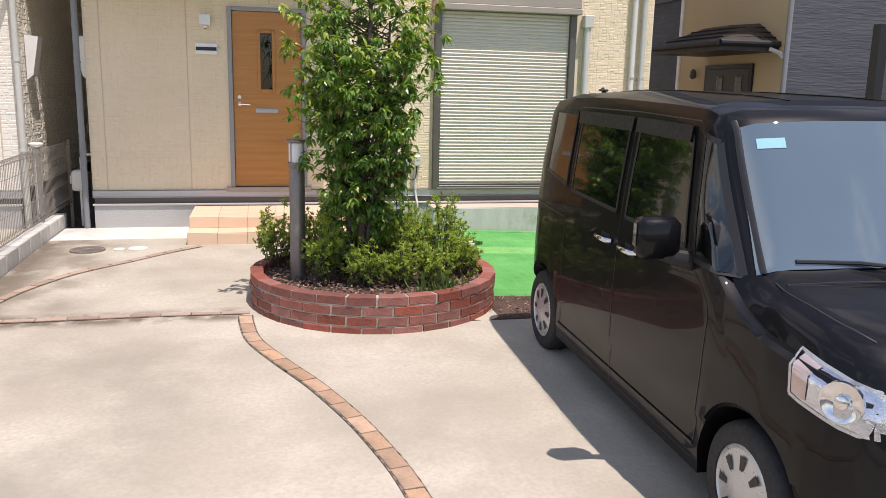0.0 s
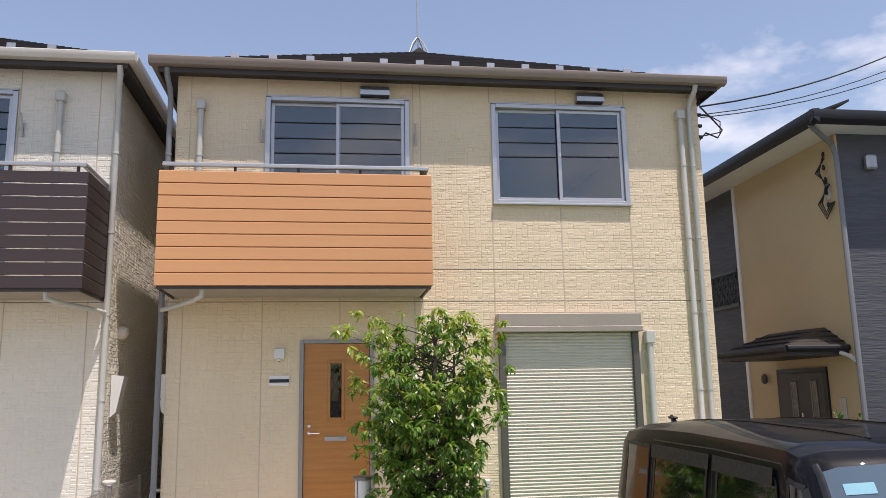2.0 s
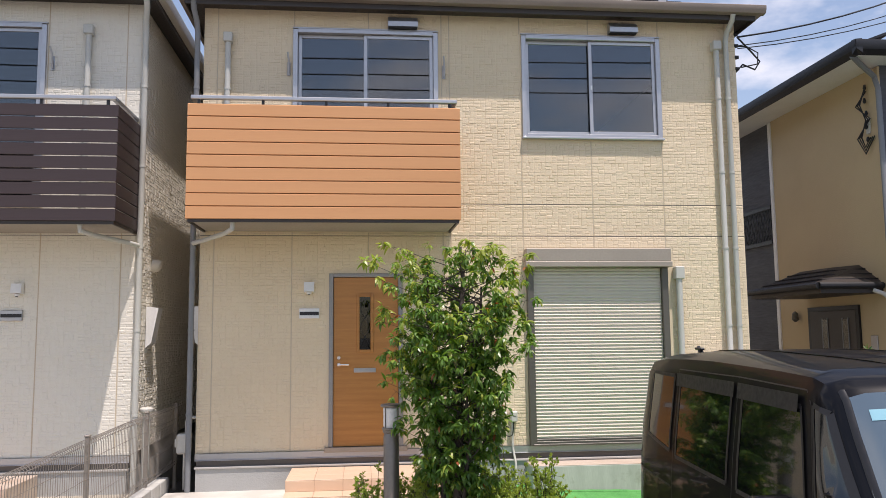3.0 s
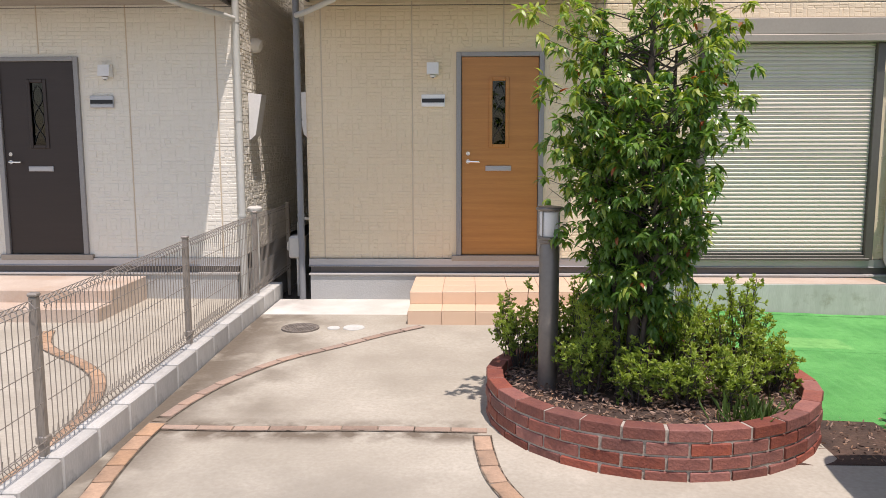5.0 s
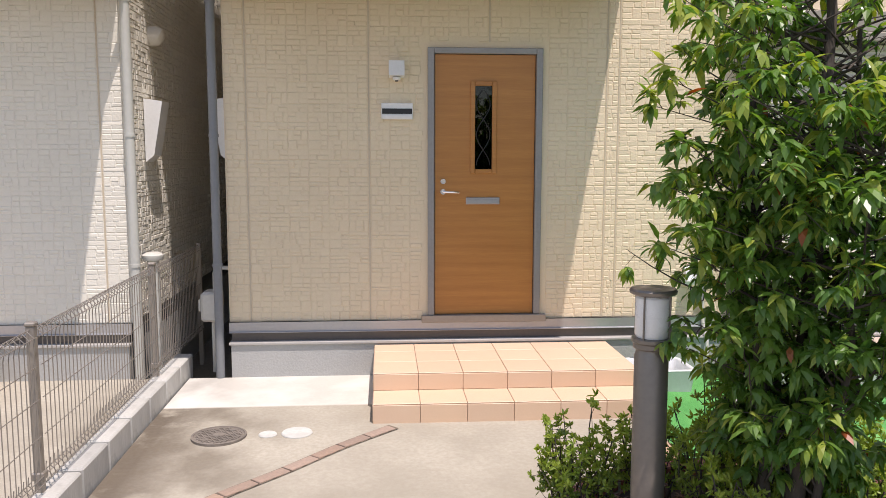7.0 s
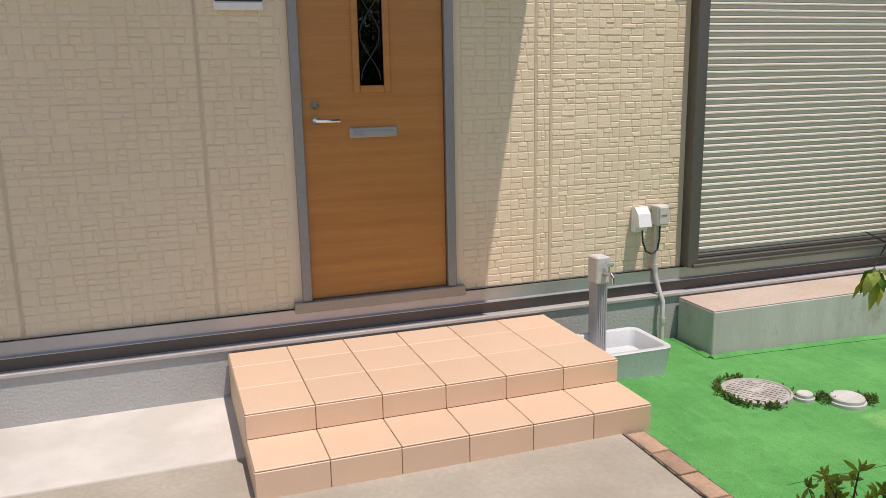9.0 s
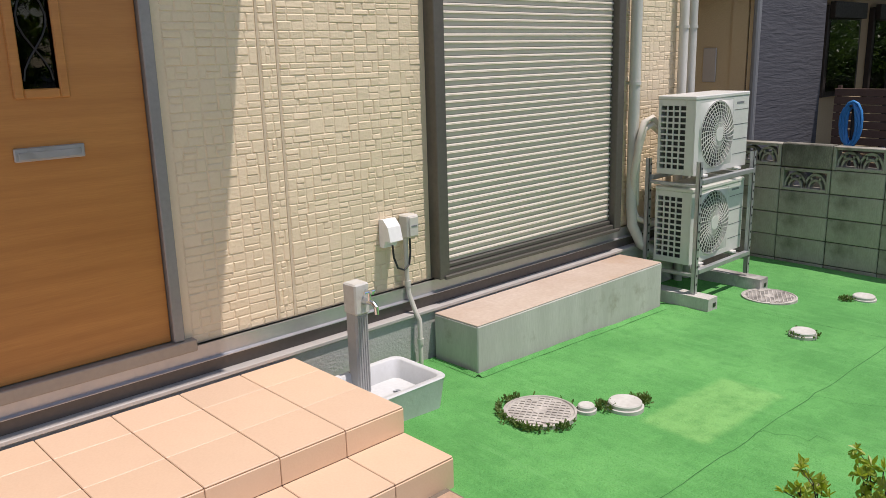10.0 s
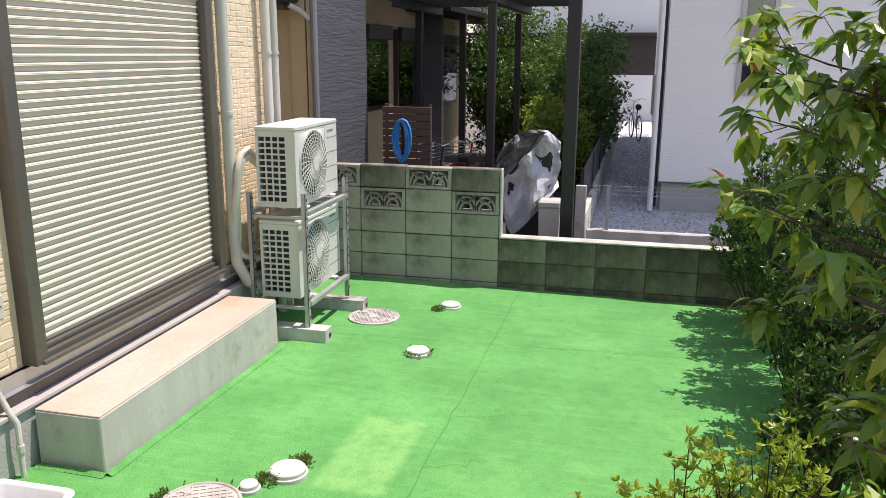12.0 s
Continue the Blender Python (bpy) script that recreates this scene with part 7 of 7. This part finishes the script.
for k in range(1, 4):
    f = k / 4
    q = [Vector((cx0, cy1, cz)).lerp(Vector((9.15, 2.4, cz + 0.29)), f), Vector((cx0, cy0, cz)).lerp(Vector((9.15, 1.62, cz + 0.29)), f), Vector((wx, cy0, cz)).lerp(Vector((wx, 1.55, cz + 0.33)), f)]
    part("canopy_course", Mesh().tube([p + Vector((0, 0, 0.008)) for p in q], 0.012, 5), ROOF, rh, "", 60)
part("canopy_gutter", Mesh().tube([(cx0 - 0.04, cy0 - 0.03, cz - 0.02), (cx0 - 0.04, cy1 + 0.03, cz - 0.02)], 0.05, 10).tube([(cx0 - 0.04, cy0 - 0.03, cz - 0.02), (wx - 0.05, cy0 - 0.03, cz - 0.02)], 0.05, 10), BLACK, rh)
part("rain_pipe", Mesh().tube([(8.98, 0.42, 5.72), (9.2, 0.58, 5.66), (9.54, 0.78, 5.55), (9.55, 0.72, 5.35), (9.55, 0.72, 0.0)], 0.04, 10), PIPE_DARK, rh)
part("rain_pipe", Mesh().tube([(9.42, 0.95, 2.4), (9.52, 0.86, 2.34), (9.55, 0.76, 2.25)], 0.032, 8), CREAM, rh)
part("porch_lamp", Mesh().lathe(HX - 0.08, 3.32, [(0.02, 1.98), (0.06, 2.02), (0.05, 2.12), (0.015, 2.16)], 14), BRONZE, rh)
part("intercom", Mesh().box(HX - 0.02, 1.20, 1.36, HX - 0.002, 1.36, 1.74, 0.006), ALU, rh, "pale wall plate")
part("wall_spotlight", Mesh().box(10.02, HY - 0.12, 5.14, 10.2, HY - 0.002, 5.38, 0.03), ALU, rh)
rail = part("balcony_rail", Mesh().box(HX - 0.01, 4.10, 3.44, HX + 0.028, 5.4, 3.51).box(HX - 0.01, 4.10, 4.10, HX + 0.028, 5.4, 4.17), BLACK, rh, "black patterned window rail", 0)
lat = Mesh()
for k in range(12):
    y = 4.12 + k * 0.105
    lat.tube([(HX + 0.008, y, 3.5), (HX + 0.008, y + 0.105, 3.8), (HX + 0.008, y, 4.11)], 0.008, 4, False).tube([(HX + 0.008, y + 0.105, 3.5), (HX + 0.008, y, 3.8), (HX + 0.008, y + 0.105, 4.11)], 0.008, 4, False)
part("lattice", lat, BLACK, rail, "", 0, False)
ins = part("service_bracket", Mesh().box(HX - 0.05, 1.0, 4.75, HX - 0.002, 1.09, 5.0, 0.005), CREAM, rh, "cable bracket with insulators")
for k in range(5):
    part("insulator", Mesh().lathe(HX - 0.07, 1.03 + 0.02 * (k % 2), [(0.014, 4.62 + 0.2 * k), (0.026, 4.65 + 0.2 * k), (0.014, 4.70 + 0.2 * k)], 10), BLACK, ins)
for k in range(3):
    d = 0.05 * k
    part("cable_loop", Mesh().tube([(HX - 0.06, 1.02, 5.5 - d), (HX - 0.12, 1.1 + d, 5.2), (HX - 0.09, 1.02 - d, 4.95), (HX - 0.12, 1.1 + d, 4.7), (HX - 0.08, 1.08, 4.55 - d), (HX - 0.06, 0.98 - d, 4.68)], 0.011, 6), BLACK, ins)
part("base", Mesh().box(HX + 0.012, HY + 0.012, -0.36, 11.08, HY + 0.15, -0.3), BASE_PAINT, rh, "", 0)

# ---- cables
wires = thing("service_cable", (7.04, 0.0, 5.7), "black service cable running from the house corner", "cable", "cables")
for dz, e in ((0.0, (16.0, 2.75, 10.3)), (-0.12, (16.0, 2.6, 9.9)), (-0.16, (16.2, 2.4, 9.7))):
    a, b = Vector((7.06, 0.0, 5.78 + dz)), Vector(e)
    part("cable", Mesh().tube([a.lerp(b, k / 14) - Vector((0, 0, 0.55 * 4 * (k / 14) * (1 - k / 14))) for k in range(15)], 0.012 if dz == 0 else 0.007, 6), BLACK, wires, "", 60)
part("cable_loops", Mesh().tube([(7.06, 0.0, 5.78), (7.25, 0.02, 5.6), (7.38, 0.03, 5.46), (7.3, 0.02, 5.34), (7.12, 0.0, 5.4), (7.03, 0.02, 5.3)], 0.012, 6)
     .tube([(7.04, 0.0, 5.65), (7.2, 0.02, 5.66), (7.36, 0.03, 5.58), (7.34, 0.02, 5.42), (7.1, 0.0, 5.36)], 0.009, 6), BLACK, wires, "", 60)
for z in (5.82, 5.66, 5.5, 5.34):
    part("insulator", Mesh().tube([(7.021, 0.02, z), (7.07, 0.0, z)], [0.03, 0.022], 10), BLACK, wires)
w = thing("overhead_line", (0, -12.7, -0.3), "black overhead cables along the street between concrete poles", "power line", "cables")
for x in (-40, 40):
    part("pole", Mesh().tube([(x, -12.7, -0.5), (x, -12.7, 11.5)], [0.18, 0.11], 14), KERB, w, "grey concrete pole")
    part("cross_arm", Mesh().box(x - 0.05, -13.1, 9.95, x + 0.05, -12.4, 10.05), GALV, w)
for y, z in ((-12.6, 8.9), (-12.6, 9.35), (-12.8, 9.9)):
    part("cable", Mesh().tube([(-40 + 5 * k, y, z + 0.0007 * (5 * k - 40) ** 2) for k in range(17)], 0.022, 6), BLACK, w, "", 60)

# ---- beyond the block wall: carport, second house, gravel path, white house
structure("far_pavement", Mesh().box(8.125, -2.25, -0.339, 16.0, 0.77, -0.30), ASPHALT, "dark paved floor under the carport", "pavement")
cpt = thing("carport", (11.5, -1.0, -0.3), "dark steel carport with a flat roof on slim posts", "carport")
part("roof", Mesh().box(11.7, -1.75, 2.62, 14.2, 0.76, 2.68, 0.01), RDARK, cpt, "dark flat roof")
for y, x in ((-1.0, 11.04), (0.45, 11.75)):
    part("beam", Mesh().box(x, y - 0.04, 2.50, 14.25, y + 0.06, 2.615, 0.006), BLACK, cpt)
for x, y, r in ((8.65, -2.18, 0.06), (11.1, -0.98, 0.05), (14.0, 0.02, 0.05), (14.0, -0.87, 0.045), (12.9, 0.44, 0.05)):
    part("post", Mesh().box(x - r, y - r, -0.3, x + r, y + r, 2.50, 0.006), BLACK, cpt)

h2 = thing("far_house", (15.0, 2.5, -0.3), "beige house with shuttered windows behind the carport", "house", "far houses")
part("wall", Mesh().box(11.3, 1.32, -0.34, 20.0, 1.5, 3.0), RBEIGE, h2, "beige wall", 0)
part("roof", Mesh().prism([(0.5, 2.62), (0.5, 2.72), (4.0, 4.3), (7.5, 2.72), (7.5, 2.62)], "x", 15.2, 22.0), ROOF, h2, "grey tiled roof", 0)
for x0, x1, z0, z1 in ((12.8, 13.85, 1.1, 2.2), (14.5, 15.9, 1.0, 2.2), (17.1, 18.9, 0.9, 2.15)):
    w = part("window", Mesh().box(x0 - 0.08, 1.24, z0 - 0.08, x1 + 0.08, 1.318, z1 + 0.08, 0.006), FASCIA, h2, "dark shuttered window")
    part("shutter_case", Mesh().box(x0 - 0.06, 1.16, z1 - 0.1, x1 + 0.06, 1.238, z1 + 0.12, 0.006), FASCIA, w)
    part("pane", Mesh().box(x0, 1.23, z0, x1, 1.238, z1 - 0.12), GLASS, w, "", 0)

pn = thing("slatted_panel", (11.05, 0.1, -0.3), "brown slatted wooden panel under the carport", "panel")
BROWN = material("brown_slats", (0.11, 0.065, 0.05), 0.7, bump=0.1)
for k in range(11):
    z = 0.2 + 0.095 * k
    part("slat", Mesh().box(11.02, -0.22, z, 11.05, 0.42, z + 0.085, 0.004), BROWN, pn)
for y in (-0.2, 0.38):
    part("upright", Mesh().box(11.052, y - 0.02, -0.3, 11.09, y + 0.02, 1.27), BROWN, pn)

HOSEBLUE = material("hose_blue", (0.03, 0.25, 0.62), 0.4, bump=0.02)
hc = thing("garden_hose", (10.4, -0.02, -0.3), "coiled bright blue garden hose on a stand", "hose")
rng = random.Random(3)
m = Mesh()
pts = []
for k in range(150):
    a = 2 * math.pi * k / 15
    w = (0.10 + 0.035 * math.sin(k * 0.37)) * (0.7 + 0.03 * (k // 15))
    pts.append((10.38 + 0.03 * math.sin(k * 0.21), -0.03 + w * math.cos(a), 0.87 + (0.25 + 0.02 * math.sin(k * 0.5)) * (0.8 + 0.025 * (k // 15)) * math.sin(a)))
part("coil", m.tube(pts, 0.015, 6), HOSEBLUE, hc, "", 60)
part("stand", Mesh().tube([(10.42, -0.03, -0.3), (10.42, -0.03, 1.1)], 0.02, 8).tube([(10.32, -0.03, 1.08), (10.44, -0.03, 1.1)], 0.015, 8).box(10.3, -0.2, -0.3, 10.55, 0.15, -0.27), BLACK, hc)


def bicycle(x, y, yaw, col, label):
    b = thing("bicycle", (x, y, -0.3), label, "bicycle", "bicycles")
    M = Matrix.Translation((x, y, -0.3)) @ Matrix.Rotation(yaw, 4, "Z")
    cpb = lambda n, m, mt, p=b: part(n, m.moved(M), mt, p, "", 50)
    for u in (-0.52, 0.52):
        ring = lambda r: [(u + r * math.cos(2 * math.pi * k / 28), 0, 0.33 + r * math.sin(2 * math.pi * k / 28)) for k in range(29)]
        w = cpb("wheel", Mesh().tube(ring(0.31), 0.018, 6), RUBBER)
        sp = Mesh().tube(ring(0.285), 0.008, 5)
        for k in range(14):
            a = 2 * math.pi * k / 14
            sp.tube([(u, 0, 0.33), (u + 0.285 * math.cos(a), 0, 0.33 + 0.285 * math.sin(a))], 0.002, 3, False)
        cpb("rim", sp, CHROME, w)
        cpb("mudguard", Mesh().tube([(u + 0.345 * math.cos(a), 0, 0.33 + 0.345 * math.sin(a)) for a in np.linspace(0.4, 2.7, 12)], 0.016, 5), col)
    cpb("frame", Mesh().tube([(-0.52, 0, 0.33), (-0.05, 0, 0.30), (0.36, 0, 0.72), (-0.16, 0, 0.68), (-0.05, 0, 0.30)], 0.018, 8).tube([(-0.16, 0, 0.68), (-0.52, 0, 0.33)], 0.01, 6)
        .tube([(0.52, 0, 0.33), (0.40, 0, 0.60), (0.33, 0, 0.98)], 0.015, 8), col)
    cpb("saddle", Mesh().tube([(-0.30, 0, 0.86), (-0.2, 0, 0.87), (-0.02, 0, 0.85)], [0.08, 0.07, 0.025], 10).tube([(-0.16, 0, 0.66), (-0.19, 0, 0.85)], 0.014, 8), BLACK)
    cpb("handlebar", Mesh().tube([(0.18, -0.27, 1.02), (0.30, -0.2, 1.05), (0.34, 0, 0.98), (0.30, 0.2, 1.05), (0.18, 0.27, 1.02)], 0.012, 8), CHROME)
    basket = Mesh()
    for k in range(5):
        z = 0.78 + k * 0.05
        basket.tube([(0.45, -0.15, z), (0.72, -0.15, z), (0.72, 0.15, z), (0.45, 0.15, z), (0.45, -0.15, z)], 0.004, 4)
    cpb("basket", basket, CHROME)


REDPAINT = material("bicycle_red", (0.5, 0.03, 0.03), 0.35, bump=0)
BLUEPAINT = material("bicycle_navy", (0.03, 0.04, 0.14), 0.35, bump=0)
bicycle(12.0, -0.85, 1.2, REDPAINT, "parked red bicycle under the carport")
bicycle(11.4, -0.5, 0.9, BLUEPAINT, "parked dark blue bicycle under the carport")

# crumpled silver cover over something tall
TARP = material("tarp_silver", (0.66, 0.67, 0.72), 0.38, metal=0.1, dark=(0.42, 0.43, 0.48), big=4, fine=20, amount=0.7, bump=0.15)
TARPBACK = material("tarp_grey_back", (0.13, 0.13, 0.135), 0.5, bump=0.15)
ridge = lambda a, b, c: 1 - 2 * abs(noise.noise(Vector((a, b, c))))


def tarp_sheet(y0, y1, tops, foots, x, seed, swell):
    """A hanging sheet with sharp creases, two skins thick."""
    m = Mesh()
    n = 17
    for skin in (0, 0.004):
        for j in range(n + 1):
            for i in range(n + 1):
                s, t = i / n, j / n
                zt, zb = np.interp(s, [0, 0.25, 0.5, 0.75, 1], tops), np.interp(s, [0, 0.25, 0.5, 0.75, 1], foots)
                d = 0.095 * ridge(s * 2.6 + t * 1.2 + seed, t * 1.9 - s, seed) + 0.045 * ridge(s * 5.5 - t * 2.4, t * 4.0 + seed, 3.3) - swell * math.sin(math.pi * s) * (0.35 + t)
                yy = y0 + (y1 - y0) * s + 0.03 * noise.noise(Vector((s * 3, t * 3, seed + 7)))
                m.v.append((x + d + skin, yy, zt + (zb - zt) * t))
    k, w = n + 1, (n + 1) ** 2
    m.f = [(j * k + i, j * k + i + 1, (j + 1) * k + i + 1, (j + 1) * k + i) for j in range(n) for i in range(n)]
    m.f += [tuple(w + q for q in f[::-1]) for f in m.f]
    return m


tp = thing("covered_stack", (9.05, -1.7, -0.3), "crumpled silver tarp draped over a tall stack", "tarp")
part("tarp", tarp_sheet(-1.48, -2.05, (0.86, 1.02, 1.16, 1.17, 1.05), (0.36, 0.10, 0.26, 0.42, 0.60), 9.02, 2.0, 0.10), TARP, tp, "crumpled silver side", 0)
part("tarp_fold", tarp_sheet(-1.46, -1.92, (0.93, 1.08, 1.17, 1.19, 1.185), (0.66, 0.74, 0.88, 1.0, 1.14), 8.76, 5.0, 0.05), TARPBACK, tp, "dark folded-over edge", 0)
part("crate", Mesh().box(9.08, -1.98, -0.3, 9.32, -1.52, 1.05, 0.03), BLACK, tp)
bn = thing("bin", (8.95, -1.98, -0.3), "grey plastic lidded bin behind the block wall", "bin")
part("bin_body", Mesh().add([(8.95 + sx * w, -1.99 + sy * w, z) for z, w in ((-0.3, 0.085), (0.42, 0.105)) for sx, sy in ((-1, -1), (1, -1), (1, 1), (-1, 1))],
                            [(0, 1, 5, 4), (1, 2, 6, 5), (2, 3, 7, 6), (3, 0, 4, 7), (0, 3, 2, 1), (4, 5, 6, 7)]), PIPE, bn, "", 0)
part("bin_lid", Mesh().box(8.835, -2.105, 0.421, 9.065, -1.875, 0.50, 0.02), PIPE, bn)

# gravel path with its edging and fences
structure("gravel_bed", Mesh().box(10.5, -9.0, -0.338, 40.0, -2.262, -0.315), GRAVEL, "grey ground below the gravel", "ground")
m = Mesh()
rng = random.Random(6)
for i in range(9000):
    x = 10.6 + (rng.random() ** 1.8) * 14
    y = rng.uniform(-3.08, -2.3) if x > 12.9 else rng.uniform(-6.0, -2.3)
    s = rng.uniform(0.012, 0.03)
    p = Vector((x, y, -0.312))
    m.add([p + Vector((dx * s * rng.uniform(0.7, 1.2), dy * s * rng.uniform(0.7, 1.2), dz * s * 0.7)) for dx, dy, dz in ((1, 0, 0), (0, 1, 0), (-1, 0, 0), (0, -1, 0), (0, 0, 1))],
          [(0, 1, 4), (1, 2, 4), (2, 3, 4), (3, 0, 4)])
tagged(part("gravel", m, GRAVEL, None, "", 0, False), "loose grey crushed stone on the path", "gravel", "", "stuff")
structure("path_kerb", Mesh().box(10.38, -9.0, -0.36, 10.5, -2.27, -0.10, 0.006), KERB, "low concrete kerb along the gravel", "kerb")
pf = thing("panel_fence", (14.0, -2.24, -0.3), "dark panel fence on a concrete base along the gravel path", "fence", "far fences")
part("base", Mesh().box(10.3, -2.258, -0.36, 24.0, -2.14, 0.08, 0.006), KERB, pf, "concrete base")
part("end_post", Mesh().box(10.24, -2.26, -0.3, 10.30, -2.14, 0.44, 0.005), KERB, pf)
for k in range(7):
    x = 10.4 + k * 1.95
    part("post", Mesh().box(x - 0.02, -2.22, 0.08, x + 0.02, -2.18, 0.62), BLACK, pf)
    mm = Mesh()
    for j in range(30):
        mm.tube([(x + 0.04 + j * 0.064, -2.2, 0.1), (x + 0.04 + j * 0.064, -2.2, 0.6)], 0.008, 4, False)
    tagged(part("panel", mm, RDARK, pf, "", 0, False), kind="stuff")
mf = thing("mesh_fence", (10.44, -4.0, -0.1), "low thin wire mesh fence on the path kerb", "fence", "far fences")
mm = Mesh()
for j in range(60):
    y = -2.4 - j * 0.06
    mm.tube([(10.44, y, 0.32), (10.44, y, 0.42)], 0.003, 4, False)
for z in (0.32, 0.37, 0.42, 0.1, -0.02):
    mm.tube([(10.44, -2.3, z), (10.44, -6.5, z)], 0.003, 4, False)
part("wires", mm, GALV, mf, "", 0, False)
for y in (-2.5, -3.75, -5.0):
    part("post", Mesh().box(10.42, y - 0.02, -0.1, 10.46, y + 0.02, 0.42), GALV, mf)

wh = thing("white_house", (16.0, -6.5, -0.3), "white-sided house with a narrow dark window", "house", "far houses")
for x0, y0, x1, y1 in ((12.95, -9.5, 13.1, -3.12), (13.101, -3.27, 24.0, -3.12), (13.101, -9.5, 24.0, -9.35), (23.85, -9.349, 24.0, -3.271)):
    part("wall", Mesh().box(x0, y0, 0.12, x1, y1, 6.0), WHITEWALL, wh, "white ribbed siding", 0)
part("base", Mesh().box(12.99, -9.45, -0.36, 23.9, -3.16, 0.10), BASE_PAINT, wh, "grey foundation", 0)
part("flashing", Mesh().box(12.93, -9.5, 0.101, 13.0, -3.11, 0.119), FLASHING, wh, "", 0)
part("roof", Mesh().add([(12.5, -10, 6.0), (24.5, -10, 6.0), (24.5, -2.7, 6.0), (12.5, -2.7, 6.0), (16, -6.3, 7.6), (21, -6.3, 7.6)], [(0, 1, 5, 4), (1, 2, 5), (2, 3, 4, 5), (3, 0, 4), (3, 2, 1, 0)]), ROOF, wh, "", 0)
part("rain_pipe", Mesh().tube([(12.88, -3.02, 6.0), (12.88, -3.02, -0.3)], 0.04, 10), WHITE, wh, "white rain pipe")
part("corner_post", Mesh().tube([(13.3, -3.06, 6.0), (13.3, -3.06, -0.3)], 0.05, 10), RDARK, wh)
w = part("window", Mesh().box(12.91, -4.53, 1.36, 12.948, -4.465, 3.0).box(12.91, -4.115, 1.36, 12.948, -4.055, 3.0).box(12.91, -4.465, 1.36, 12.948, -4.115, 1.46).box(12.91, -4.465, 2.9, 12.948, -4.115, 3.0), ALU, wh, "narrow aluminium window", 0)
part("pane", Mesh().box(12.93, -4.465, 1.46, 12.936, -4.115, 2.9), GLASS, w, "", 0)
part("curtain", Mesh().box(12.938, -4.465, 1.46, 12.944, -4.115, 2.9), PIPE_DARK, w, "", 0)
mb = part("wall_box", Mesh().box(13.9, -3.1, 1.0, 14.15, -2.96, 1.6, 0.01), PIPE, wh, "grey wall box")

far = thing("far_shed", (30.0, -2.0, -0.3), "pale workshop with a white gable at the path end", "shed")
part("gable", Mesh().prism([(-7.0, 2.6), (3.0, 2.6), (3.0, 3.2), (-2.0, 5.2), (-7.0, 3.2)], "x", 30.0, 30.3), WHITEWALL, far, "white gable", 0)
part("dark_band", Mesh().box(30.0, -7.0, 1.2, 30.3, 3.0, 2.59), FASCIA, far, "dark glazed band", 0)
part("lower_wall", Mesh().box(30.0, -7.0, -0.34, 30.3, 3.0, 1.19), WHITEWALL, far, "", 0)
part("roof_edge", Mesh().box(29.6, -7.4, 2.5, 30.0, 3.4, 2.6), FASCIA, far, "", 0)
bicycle(23.0, -2.7, 0.2, SILVER, "pale bicycle at the end of the gravel path")


def far_tree(x, y, r, h, seed, n, mat, label):
    rng = random.Random(seed)
    t = thing("garden_tree", (x, y, -0.3), label, "tree", "garden trees")
    wood, leaf = Mesh(), Mesh()
    base = Vector((x, y, -0.35))
    for b in range(7):
        a = rng.uniform(0, 6.28)
        end = Vector((x + r * 0.7 * math.cos(a) * rng.random(), y + r * 0.7 * math.sin(a) * rng.random(), -0.3 + h * rng.uniform(0.6, 0.95)))
        pts = branch_pts(rng, base, end, 6, 0.06)
        wood.tube(pts, [0.06, 0.05, 0.042, 0.034, 0.026, 0.018, 0.01], 6, False)
        for c in range(n // 40):
            p = pts[rng.randint(2, 6)] + any_way(rng, 0.2) * r * 0.6 * rng.random()
            p.z = max(p.z, -0.1)
            wood.tube([pts[3], p], [0.012, 0.004], 4, False)
            for g in range(30):
                q = p + any_way(rng) * rng.uniform(0.05, 0.38)
                for e in range(3):
                    d = any_way(rng, 0.1)
                    small_blade(leaf, q + any_way(rng) * 0.05, d, d.cross(any_way(rng)), rng.uniform(0.06, 0.12), rng.uniform(0.03, 0.055))
    part("trunk", wood, BARK, t, "", 0, False)
    part("crown", leaf, mat, t, "", 0, False)


far_tree(17.5, -0.9, 1.2, 2.4, 41, 1300, GARDEN, "broad dark green garden tree behind the carport")
far_tree(16.0, -1.6, 0.9, 1.9, 42, 1000, GARDEN, "bushy green garden tree beside the path")
far_tree(20.0, -1.5, 1.3, 2.7, 43, 1100, GARDEN, "tall green garden tree at the path")
far_tree(18.5, 0.2, 1.3, 3.2, 44, 1000, GARDEN, "tall green garden tree behind the carport")
far_tree(14.6, -1.3, 0.6, 1.3, 45, 700, AZALEA, "low green garden bush beside the path")
